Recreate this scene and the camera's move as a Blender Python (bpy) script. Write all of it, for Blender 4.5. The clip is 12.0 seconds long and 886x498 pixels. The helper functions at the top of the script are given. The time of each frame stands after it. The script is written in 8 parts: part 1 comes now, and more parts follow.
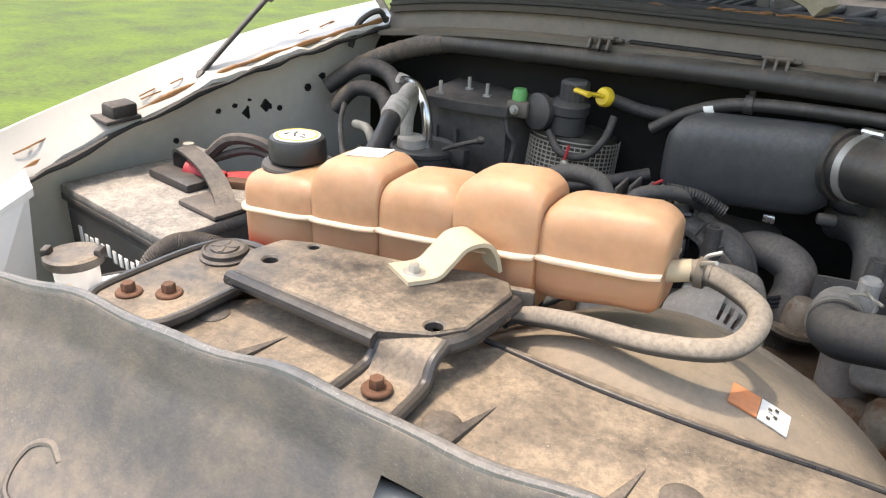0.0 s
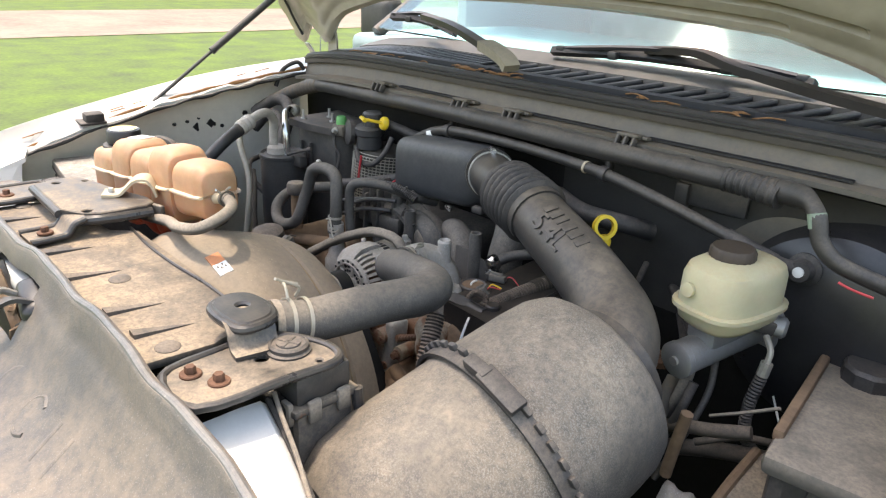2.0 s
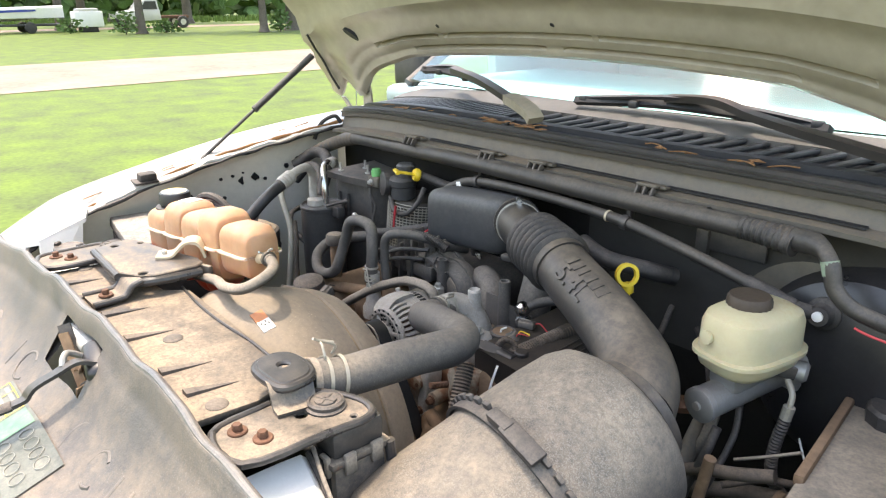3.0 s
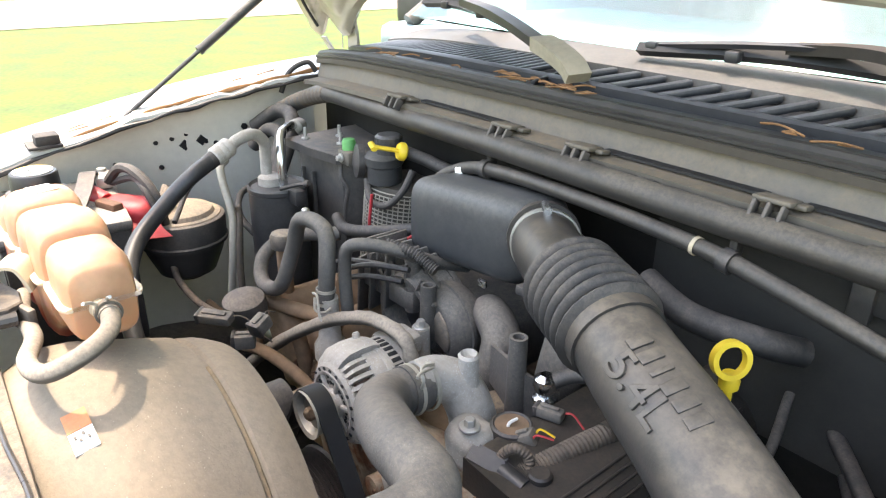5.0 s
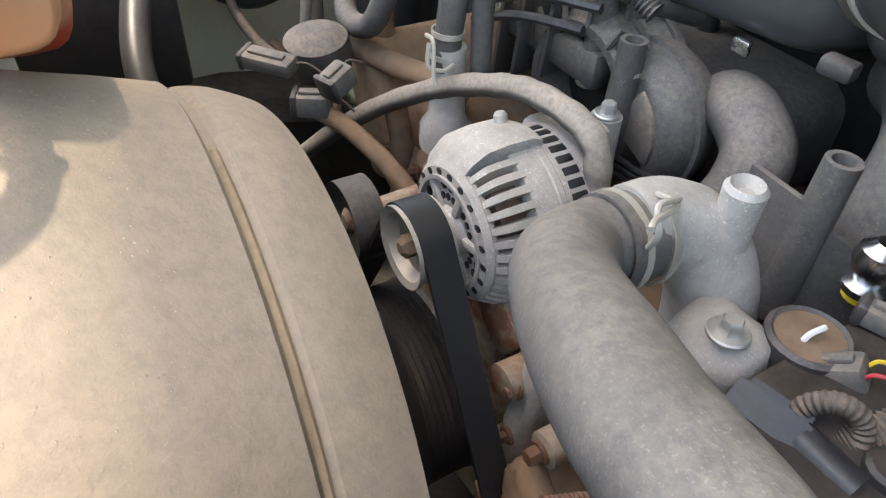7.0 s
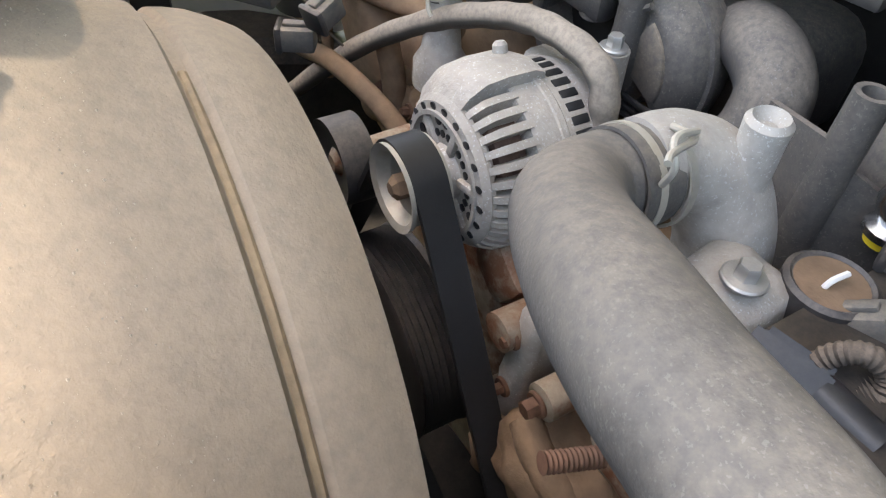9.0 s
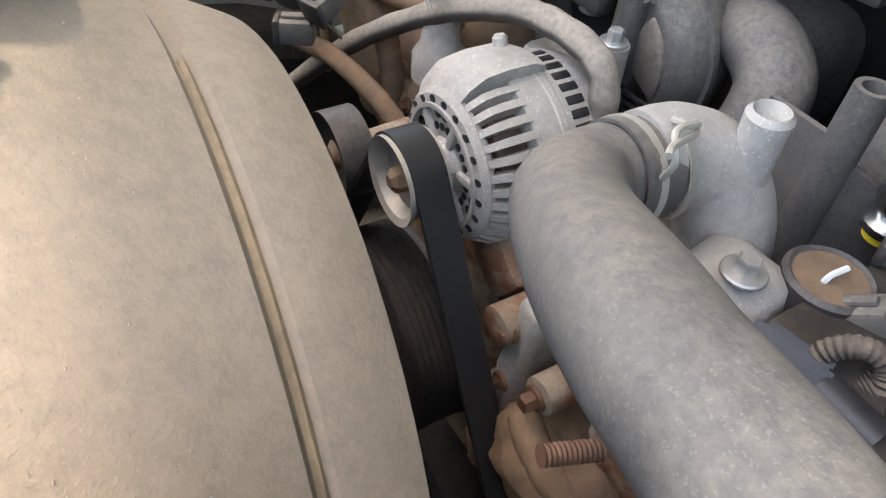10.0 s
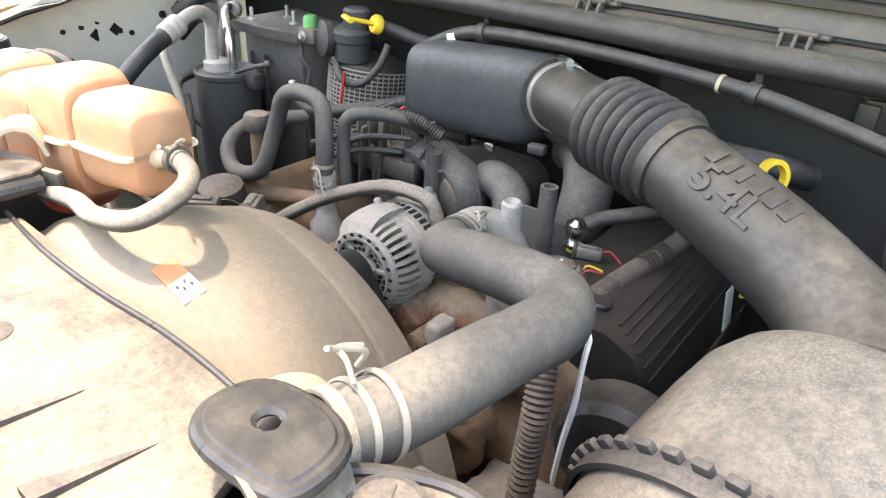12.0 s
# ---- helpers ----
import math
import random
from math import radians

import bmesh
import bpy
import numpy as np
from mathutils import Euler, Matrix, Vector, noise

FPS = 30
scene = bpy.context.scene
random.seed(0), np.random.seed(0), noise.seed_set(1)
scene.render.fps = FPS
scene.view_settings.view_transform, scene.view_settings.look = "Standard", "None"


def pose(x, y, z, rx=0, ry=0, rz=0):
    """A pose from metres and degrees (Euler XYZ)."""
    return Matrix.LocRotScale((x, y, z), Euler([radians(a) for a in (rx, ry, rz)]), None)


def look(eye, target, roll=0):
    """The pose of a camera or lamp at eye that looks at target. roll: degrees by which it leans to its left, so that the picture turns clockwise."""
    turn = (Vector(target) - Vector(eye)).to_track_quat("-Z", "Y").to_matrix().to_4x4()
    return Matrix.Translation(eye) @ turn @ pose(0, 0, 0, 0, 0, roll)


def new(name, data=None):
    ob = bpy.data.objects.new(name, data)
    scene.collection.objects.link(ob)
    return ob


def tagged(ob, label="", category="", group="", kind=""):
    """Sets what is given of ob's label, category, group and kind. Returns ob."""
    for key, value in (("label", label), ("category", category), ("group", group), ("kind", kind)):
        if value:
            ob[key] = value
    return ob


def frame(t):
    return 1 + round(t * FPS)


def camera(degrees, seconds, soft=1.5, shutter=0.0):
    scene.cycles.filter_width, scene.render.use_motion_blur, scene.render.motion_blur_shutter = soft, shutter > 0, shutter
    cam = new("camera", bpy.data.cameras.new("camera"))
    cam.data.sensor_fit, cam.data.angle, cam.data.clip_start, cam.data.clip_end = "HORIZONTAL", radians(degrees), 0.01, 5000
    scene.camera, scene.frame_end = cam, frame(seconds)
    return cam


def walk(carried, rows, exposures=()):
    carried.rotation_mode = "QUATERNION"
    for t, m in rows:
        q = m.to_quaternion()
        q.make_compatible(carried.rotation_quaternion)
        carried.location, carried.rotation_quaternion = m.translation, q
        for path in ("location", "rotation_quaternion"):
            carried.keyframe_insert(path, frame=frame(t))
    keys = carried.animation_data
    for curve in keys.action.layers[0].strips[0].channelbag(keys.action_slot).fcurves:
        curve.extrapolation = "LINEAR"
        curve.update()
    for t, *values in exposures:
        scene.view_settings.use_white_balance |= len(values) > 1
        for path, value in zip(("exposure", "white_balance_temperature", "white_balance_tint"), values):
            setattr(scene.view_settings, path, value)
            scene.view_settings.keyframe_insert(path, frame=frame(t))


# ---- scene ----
cam = camera(64.8, 12.0, 1.2)
PATH = [
    (0, (0.078, -0.276, 1.467), (-0.818, 1.297, 0.615), 2.9),
    (0.5, (0.33, -0.231, 1.459), (-0.818, 1.165, 0.601), 3.9),
    (1, (0.574, -0.281, 1.48), (-0.644, 1.118, 0.734), 1.9),
    (1.5, (0.768, -0.316, 1.506), (-0.46, 1.105, 0.818), 3.0),
    (2, (0.842, -0.23, 1.546), (-0.457, 1.096, 0.803), 2.5),
    (2.5, (0.869, -0.224, 1.588), (-0.538, 1.026, 0.913), -0.1),
    (3, (0.883, -0.242, 1.597), (-0.523, 1.014, 0.929), -0.4),
    (3.5, (0.884, -0.241, 1.595), (-0.524, 1.004, 0.911), 0.1),
    (3.7, (0.887, -0.214, 1.6), (-0.524, 1.036, 0.93), 0.0),
    (5.3, (0.495, 0.164, 1.496), (-0.933, 1.242, 0.602), 1.1),
    (5.5, (0.444, 0.204, 1.466), (-0.997, 1.147, 0.449), 1.6),
    (6, (0.357, 0.217, 1.411), (-1.083, 0.961, 0.24), -1.0),
    (6.5, (0.325, 0.218, 1.374), (-1.034, 1.006, 0.136), 1.6),
    (7, (0.299, 0.221, 1.351), (-0.97, 1.011, 0.022), 3.4),
    (7.5, (0.289, 0.224, 1.339), (-0.934, 0.999, -0.041), 3.9),
    (9.5, (0.286, 0.23, 1.326), (-0.887, 0.998, -0.1), 4.8),
    (10, (0.286, 0.228, 1.325), (-0.881, 1.0, -0.104), 5.2),
    (10.5, (0.287, 0.226, 1.327), (-0.88, 1.003, -0.1), 5.5),
    (11, (0.321, 0.215, 1.359), (-0.917, 1.028, 0.014), 4.4),
    (11.5, (0.42, 0.074, 1.404), (-0.689, 1.258, 0.233), 7.0),
    (12, (0.477, -0.075, 1.457), (-0.572, 1.329, 0.495), 3.2),
]
EXPOSURES = [(t, s, 7600, 13) for t, s in ((0, 1.8), (0.5, 1.6), (1.0, 1.65), (2.0, 2.0), (3.0, 2.25), (3.7, 2.3), (4.6, 2.5), (5.3, 2.93), (7.5, 2.86), (10.5, 2.87), (11.2, 2.9), (12, 2.9))]
walk(cam, [(t, look(eye, target, roll)) for t, eye, target, roll in PATH], EXPOSURES)

# ---- light and sky ----
SUN_DIR = Vector((-0.28, -0.065, 1.0)).normalized()
world = bpy.data.worlds.new("world")
scene.world = world
world.use_nodes = True
wn = world.node_tree
sky = wn.nodes.new("ShaderNodeTexSky")
sky.sky_type = "NISHITA"
sky.sun_disc = False
sky.sun_elevation = math.asin(SUN_DIR.z)
sky.sun_rotation = math.atan2(SUN_DIR.x, SUN_DIR.y)
sky.air_density, sky.dust_density = 1.4, 2.5
bg = wn.nodes["Background"]
bg.inputs["Strength"].default_value = 0.15
wn.links.new(sky.outputs[0], bg.inputs["Color"])
sun = new("sun", bpy.data.lights.new("sun", "SUN"))
sun.data.energy, sun.data.angle, sun.data.color = 1.15, radians(3), (1.0, 0.95, 0.88)
sun.matrix_world = look(SUN_DIR * 30, (0, 0, 0))


# ---- materials ----
def surf(name, base, rough=0.6, metal=0.0, var=0.25, scale=30.0, dust=0.0, dust_col=(0.330, 0.265, 0.207), up=0.6,
         bump=0.15, fine=250.0, spots=0.0, spot_col=(0.45, 0.42, 0.36), rust=0.0, sss=0.0, coat=0.0, spec=0.5, blotch=0.12, speck=(600.0, 0.6, 0.68)):
    """A procedural surface: base colour with two scales of variation, settled dust, pale specks, rust and fine relief."""
    m = bpy.data.materials.new(name)
    m.use_nodes = True
    nt = m.node_tree
    nd, ln = nt.nodes, nt.links
    bsdf = nd["Principled BSDF"]
    co = nd.new("ShaderNodeTexCoord")

    def noise_at(s, detail=5.0, rg=0.6):
        n = nd.new("ShaderNodeTexNoise")
        n.inputs["Scale"].default_value, n.inputs["Detail"].default_value, n.inputs["Roughness"].default_value = s, detail, rg
        ln.new(co.outputs["Object"], n.inputs["Vector"])
        return n.outputs["Fac"]

    def ramp(src, a, b, lo=0.0, hi=1.0):
        r = nd.new("ShaderNodeMapRange")
        r.inputs[1].default_value, r.inputs[2].default_value, r.inputs[3].default_value, r.inputs[4].default_value = a, b, lo, hi
        ln.new(src, r.inputs[0])
        return r.outputs[0]

    def mul(a, b, op="MULTIPLY"):
        k = nd.new("ShaderNodeMath")
        k.operation = op
        k.use_clamp = op == "ADD"
        for i, v in ((0, a), (1, b)):
            if isinstance(v, (int, float)):
                k.inputs[i].default_value = v
            else:
                ln.new(v, k.inputs[i])
        return k.outputs[0]

    def mix(fac, a, b):
        k = nd.new("ShaderNodeMix")
        k.data_type = "RGBA"
        ln.new(fac, k.inputs[0])
        for i, v in ((6, a), (7, b)):
            if isinstance(v, tuple):
                k.inputs[i].default_value = (*v, 1)
            else:
                ln.new(v, k.inputs[i])
        return k.outputs[2]

    big, small = noise_at(scale * 0.35, 6), noise_at(scale * 4, 4)
    lo, hi = tuple(max(c * (1 - var), 0.0) for c in base), tuple(min(c * (1 + var), 0.95) for c in base)
    col = mix(ramp(mul(mul(big, 0.65), mul(small, 0.35), "ADD"), 0.35, 0.65), lo, hi)
    rg = ramp(big, 0.3, 0.7, max(rough - 0.08, 0.02), min(rough + 0.08, 1.0))
    if rust > 0:
        rf = ramp(noise_at(scale * 0.8, 8, 0.7), 0.62 - rust * 0.35, 0.72 - rust * 0.3)
        col = mix(rf, col, (0.2, 0.075, 0.03))
    if dust > 0:
        geo, sep = nd.new("ShaderNodeNewGeometry"), nd.new("ShaderNodeSeparateXYZ")
        ln.new(geo.outputs["Normal"], sep.inputs[0])
        lie = ramp(sep.outputs[2], -0.25, up, 0.06, 1.0)
        patch = ramp(mul(mul(noise_at(scale * 0.25, 8, 0.7), 0.6), mul(noise_at(scale * 2.2, 8, 0.75), 0.4), "ADD"), 0.39, 0.58, blotch, 1.0)
        grit = ramp(noise_at(scale * 14, 3, 0.7), 0.35, 0.6, max(0.55, blotch), 1.0)
        patch = mul(patch, grit)
        df = mul(mul(lie, patch), dust)
        col = mix(df, col, (dust_col[0] * 1.05, dust_col[1] * 0.99, dust_col[2] * 0.92))
        rg = mul(rg, mul(df, 0.5), "ADD")
    if spots > 0:
        sf = mul(ramp(noise_at(speck[0], 2, 0.6), speck[1], speck[2]), ramp(noise_at(scale * 0.9, 4), 0.38, 0.62, 0.1 * spots, spots))
        col = mix(sf, col, spot_col)
    ln.new(col, bsdf.inputs["Base Color"])
    ln.new(rg, bsdf.inputs["Roughness"])
    bsdf.inputs["Metallic"].default_value = metal
    bsdf.inputs["Specular IOR Level"].default_value = spec
    bsdf.inputs["Coat Weight"].default_value = coat
    bsdf.inputs["Coat Roughness"].default_value = 0.15
    if sss > 0:
        bsdf.inputs["Subsurface Weight"].default_value = sss
        bsdf.inputs["Subsurface Radius"].default_value = (1.0, 0.5, 0.25)
        bsdf.inputs["Subsurface Scale"].default_value = 0.02
    if bump > 0:
        b = nd.new("ShaderNodeBump")
        b.inputs["Strength"].default_value, b.inputs["Distance"].default_value = bump, 0.002
        ln.new(mul(mul(noise_at(fine, 3), 0.5), mul(noise_at(fine * 0.2, 4), 0.5), "ADD"), b.inputs["Height"])
        ln.new(b.outputs[0], bsdf.inputs["Normal"])
    return m


TAN = (0.37, 0.305, 0.23)
M = {
    "paint": surf("white_paint", (0.52, 0.505, 0.47), 0.35, var=0.05, scale=8, dust=0.35, dust_col=(0.450, 0.406, 0.363), bump=0.03, coat=0.5),
    "paint_dirty": surf("dirty_white_paint", (0.66, 0.63, 0.55), 0.45, var=0.1, scale=14, dust=0.4, dust_col=(0.40, 0.34, 0.27), up=0.9, bump=0.08),
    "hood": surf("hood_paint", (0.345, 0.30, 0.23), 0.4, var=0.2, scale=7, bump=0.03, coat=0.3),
    "shield": surf("dusty_black_plastic_sheet", (0.035, 0.035, 0.038), 0.5, scale=13, dust=0.97, dust_col=TAN, up=0.7, bump=0.3, fine=350, spots=0.2, blotch=0.3),
    "front": surf("dusty_grey_plastic_panel", (0.050, 0.053, 0.060), 0.4, scale=6, dust=0.9, dust_col=(0.29, 0.243, 0.193), up=0.95, bump=0.35, fine=350, spots=0.2, blotch=0.22),
    "shroud": surf("dusty_fan_shroud", (0.075, 0.07, 0.06), 0.5, scale=9, dust=0.93, dust_col=(0.29, 0.244, 0.19), up=0.3, bump=0.45, fine=420, spots=0.12, spot_col=(0.42, 0.37, 0.29), blotch=0.78),
    "black": surf("black_plastic", (0.022, 0.022, 0.024), 0.45, scale=25, dust=0.45, dust_col=(0.250, 0.218, 0.19), bump=0.12),
    "black_clean": surf("satin_black_plastic", (0.024, 0.026, 0.029), 0.42, scale=16, dust=0.4, dust_col=(0.22, 0.21, 0.195), up=0.5, blotch=0.4, bump=0.06),
    "black_dusty": surf("dusty_black_plastic", (0.03, 0.03, 0.031), 0.5, scale=22, dust=0.7, dust_col=(0.280, 0.239, 0.201), up=0.9, bump=0.2),
    "rubber": surf("black_rubber", (0.02, 0.02, 0.021), 0.6, scale=30, dust=0.5, dust_col=(0.255, 0.222, 0.195), bump=0.14),
    "hose_tan": surf("dust_coated_rubber_hose", (0.05, 0.047, 0.042), 0.6, scale=18, dust=0.95, dust_col=(0.34, 0.3, 0.255), up=0.1, bump=0.25, fine=380, blotch=0.65),
    "hose_grey": surf("dusty_radiator_hose", (0.045, 0.045, 0.045), 0.55, scale=12, dust=0.85, dust_col=(0.222, 0.200, 0.172), up=0.8, bump=0.4, fine=420, spots=0.13, spot_col=(0.44, 0.42, 0.38), blotch=0.4, speck=(700.0, 0.6, 0.67)),
    "can": surf("mottled_grey_filter_can", (0.045, 0.045, 0.045), 0.5, scale=12, dust=0.92, dust_col=(0.32, 0.275, 0.22), up=0.7, bump=0.45, fine=360, spots=0.5, spot_col=(0.36, 0.32, 0.26), blotch=0.25, speck=(620.0, 0.48, 0.62)),
    "tube": surf("dusty_intake_tube", (0.026, 0.026, 0.027), 0.4, scale=6, dust=0.75, dust_col=(0.28, 0.232, 0.18), up=1.0, bump=0.15, fine=350),
    "alu": surf("oxidised_aluminium", (0.40, 0.375, 0.335), 0.6, metal=0.2, var=0.3, scale=30, dust=0.6, dust_col=(0.38, 0.335, 0.29), bump=0.6, spots=0.55, spot_col=(0.74, 0.74, 0.72)),
    "alu_dirty": surf("dirty_cast_aluminium", (0.36, 0.30, 0.225), 0.6, metal=0.3, var=0.4, scale=26, dust=0.75, dust_col=(0.270, 0.208, 0.159), up=1.0, bump=0.5, rust=0.45),
    "steel": surf("bright_steel", (0.6, 0.6, 0.6), 0.25, metal=1.0, var=0.1, scale=40, bump=0.05),
    "zinc": surf("dusty_zinc_plate", (0.5, 0.49, 0.46), 0.4, metal=0.7, var=0.15, scale=40, dust=0.3, bump=0.1),
    "rim": surf("black_steel_rim", (0.028, 0.029, 0.032), 0.3, scale=18, dust=0.22, dust_col=TAN, up=1.2, bump=0.08),
    "bracket": surf("dusty_black_steel_bracket", (0.03, 0.031, 0.034), 0.35, scale=18, dust=0.82, dust_col=TAN, up=1.0, bump=0.12, rust=0.04),
    "rust": surf("rusty_bolt", (0.15, 0.075, 0.045), 0.75, metal=0.3, var=0.35, scale=60, bump=0.4),
    "peach": None,
    "cream": surf("aged_cream_plastic", (0.50, 0.455, 0.29), 0.4, var=0.12, scale=14, dust=0.55, dust_col=(0.42, 0.315, 0.19), bump=0.05, sss=0.25),
    "yellow": surf("yellow_plastic", (0.75, 0.52, 0.03), 0.4, var=0.1, scale=30, dust=0.15, bump=0.06),
    "red": surf("red_plastic", (0.5, 0.03, 0.04), 0.5, var=0.15, scale=30, dust=0.25, bump=0.06),
    "green": surf("green_plastic", (0.1, 0.33, 0.1), 0.5, var=0.15, scale=30, bump=0.06),
    "white": surf("white_plastic", (0.8, 0.79, 0.76), 0.45, var=0.04, scale=20, dust=0.12, bump=0.04),
    "paper": surf("label_paper", (0.78, 0.77, 0.73), 0.6, var=0.06, scale=40, dust=0.15, bump=0.03),
    "orange": surf("orange_label", (0.60, 0.2, 0.07), 0.6, var=0.2, scale=60, dust=0.35, bump=0.03),
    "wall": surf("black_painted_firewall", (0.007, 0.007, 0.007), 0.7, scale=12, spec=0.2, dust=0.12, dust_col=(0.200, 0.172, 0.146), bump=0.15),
    "cowl": surf("dusty_grey_cowl_steel", (0.085, 0.078, 0.066), 0.5, var=0.25, scale=10, dust=0.85, dust_col=(0.245, 0.192, 0.135), up=1.0, bump=0.2, blotch=0.25),
    "leaf_litter": surf("dry_leaf_litter", (0.27, 0.13, 0.05), 0.8, var=0.4, scale=60, bump=0.2),
    "tank_black": surf("brake_booster_black", (0.018, 0.018, 0.02), 0.32, scale=16, dust=0.15, dust_col=(0.200, 0.177, 0.158), up=1.2, bump=0.05),
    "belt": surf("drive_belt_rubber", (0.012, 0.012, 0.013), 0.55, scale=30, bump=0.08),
    "brown": surf("mud_caked_iron", (0.19, 0.12, 0.072), 0.8, var=0.45, scale=22, dust=0.5, dust_col=(0.22, 0.16, 0.11), up=0.8, bump=0.5),
    "tape": surf("wrapped_loom_tape", (0.05, 0.042, 0.034), 0.7, var=0.4, scale=40, dust=0.7, dust_col=(0.270, 0.213, 0.171), up=0.8, bump=0.5, fine=120),
    # cab interior painted bright cyan to stand in for the windshield's sky reflection
    "interior": surf("sky_cyan_interior", (0.40, 0.53, 0.55), 0.7, scale=6, bump=0.05),
    "dirt": surf("pale_dirt_road", (0.245, 0.183, 0.135), 0.9, var=0.35, scale=1.6, bump=0.4, fine=12),
    "trunk": surf("tree_bark", (0.12, 0.1, 0.08), 0.9, var=0.4, scale=3, bump=0.6, fine=14),
    "leaf": surf("tree_leaves", (0.07, 0.13, 0.03), 0.6, var=0.5, scale=1.5, bump=0.0),
}


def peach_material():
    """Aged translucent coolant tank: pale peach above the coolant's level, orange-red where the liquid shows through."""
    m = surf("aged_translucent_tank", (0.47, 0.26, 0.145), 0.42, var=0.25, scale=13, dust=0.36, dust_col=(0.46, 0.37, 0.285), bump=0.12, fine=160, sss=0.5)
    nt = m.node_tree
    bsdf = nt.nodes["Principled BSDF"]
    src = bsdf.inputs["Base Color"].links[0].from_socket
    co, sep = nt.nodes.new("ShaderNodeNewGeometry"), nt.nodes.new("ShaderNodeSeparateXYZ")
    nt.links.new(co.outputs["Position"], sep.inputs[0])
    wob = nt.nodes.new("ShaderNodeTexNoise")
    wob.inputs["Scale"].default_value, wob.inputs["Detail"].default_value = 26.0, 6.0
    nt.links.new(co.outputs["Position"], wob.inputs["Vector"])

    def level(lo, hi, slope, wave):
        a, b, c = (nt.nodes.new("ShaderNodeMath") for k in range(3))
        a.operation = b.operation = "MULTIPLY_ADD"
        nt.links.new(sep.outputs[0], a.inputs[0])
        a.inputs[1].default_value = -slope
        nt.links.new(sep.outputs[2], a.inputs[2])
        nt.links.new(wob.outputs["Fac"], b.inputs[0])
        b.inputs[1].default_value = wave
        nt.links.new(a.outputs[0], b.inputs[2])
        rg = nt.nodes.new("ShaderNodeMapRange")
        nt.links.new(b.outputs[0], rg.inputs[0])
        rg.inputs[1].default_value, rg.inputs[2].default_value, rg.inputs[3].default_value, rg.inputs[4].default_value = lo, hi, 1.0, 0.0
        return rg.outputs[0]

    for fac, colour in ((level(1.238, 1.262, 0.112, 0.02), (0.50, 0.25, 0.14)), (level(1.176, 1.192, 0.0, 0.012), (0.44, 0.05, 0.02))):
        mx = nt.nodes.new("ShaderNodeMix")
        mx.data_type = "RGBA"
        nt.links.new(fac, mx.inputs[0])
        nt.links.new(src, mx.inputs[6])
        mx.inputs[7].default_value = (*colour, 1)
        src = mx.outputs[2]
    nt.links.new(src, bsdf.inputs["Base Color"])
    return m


M["seal"] = surf("black_seal_rubber", (0.014, 0.014, 0.015), 0.5, scale=14, dust=0.3, dust_col=(0.2, 0.165, 0.13), up=1.3, bump=0.1)
M["vent"] = surf("black_vent_plastic", (0.018, 0.019, 0.022), 0.4, scale=20, dust=0.14, dust_col=(0.2, 0.19, 0.18), bump=0.1)
M["cowl_brown"] = surf("brown_dusty_strip", (0.04, 0.033, 0.026), 0.6, var=0.3, scale=20, dust=0.5, dust_col=(0.16, 0.12, 0.08), up=1.0, bump=0.2)
M["wiper"] = surf("worn_black_wiper_arm", (0.020, 0.018, 0.018), 0.4, var=0.3, scale=14, dust=0.3, dust_col=(0.14, 0.095, 0.075), bump=0.1)
M["conduit"] = surf("scuffed_black_conduit", (0.024, 0.023, 0.023), 0.45, var=0.3, scale=18, dust=0.6, dust_col=(0.23, 0.195, 0.158), up=1.0, bump=0.2)
M["firewall_panel"] = surf("dusty_grey_firewall_panel", (0.022, 0.021, 0.020), 0.7, var=0.3, scale=8, dust=0.4, dust_col=(0.15, 0.135, 0.115), up=1.4, bump=0.3, blotch=0.4)
M["lid"] = surf("dusty_grey_lid", (0.10, 0.095, 0.085), 0.55, var=0.2, scale=12, dust=0.9, dust_col=(0.40, 0.345, 0.28), up=0.8, bump=0.2, blotch=0.3)
M["cream_metal"] = surf("pale_zinc_clamp", (0.40, 0.375, 0.32), 0.45, metal=0.35, var=0.2, scale=40, dust=0.5, dust_col=(0.38, 0.32, 0.24), bump=0.1)
M["groove"] = surf("packed_tan_dirt", (0.25, 0.185, 0.115), 0.9, var=0.3, scale=40, bump=0.5)
M["manifold"] = surf("dusty_manifold_plastic", (0.040, 0.040, 0.042), 0.5, var=0.3, scale=16, dust=0.8, dust_col=(0.27, 0.24, 0.205), up=0.5, bump=0.3, spots=0.3, blotch=0.3)
M["reson"] = surf("satin_resonator_plastic", (0.034, 0.037, 0.041), 0.38, var=0.2, scale=12, dust=0.55, dust_col=(0.21, 0.205, 0.195), up=0.7, blotch=0.4, bump=0.08)
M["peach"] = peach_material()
M["seam"] = surf("pale_welded_plastic_seam", (0.66, 0.50, 0.38), 0.45, var=0.15, scale=30, dust=0.4, dust_col=(0.5, 0.42, 0.34), bump=0.1, sss=0.3)


def glass_material():
    m = bpy.data.materials.new("windshield_glass")
    m.use_nodes = True
    b = m.node_tree.nodes["Principled BSDF"]
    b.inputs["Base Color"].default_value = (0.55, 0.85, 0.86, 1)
    b.inputs["Roughness"].default_value = 0.03
    b.inputs["Transmission Weight"].default_value = 1.0
    b.inputs["IOR"].default_value = 1.4
    return m


M["glass"] = glass_material()


# ---- mesh helpers ----
ORIGIN = {}


def thing(name, label, category, base, group="", kind=""):
    """An Empty at the thing's base, under which its parts hang."""
    ob = new(name)
    ob.location = base
    ob.empty_display_size = 0.02
    ORIGIN[ob.name] = Vector(base)
    return tagged(ob, label, category, group, kind)


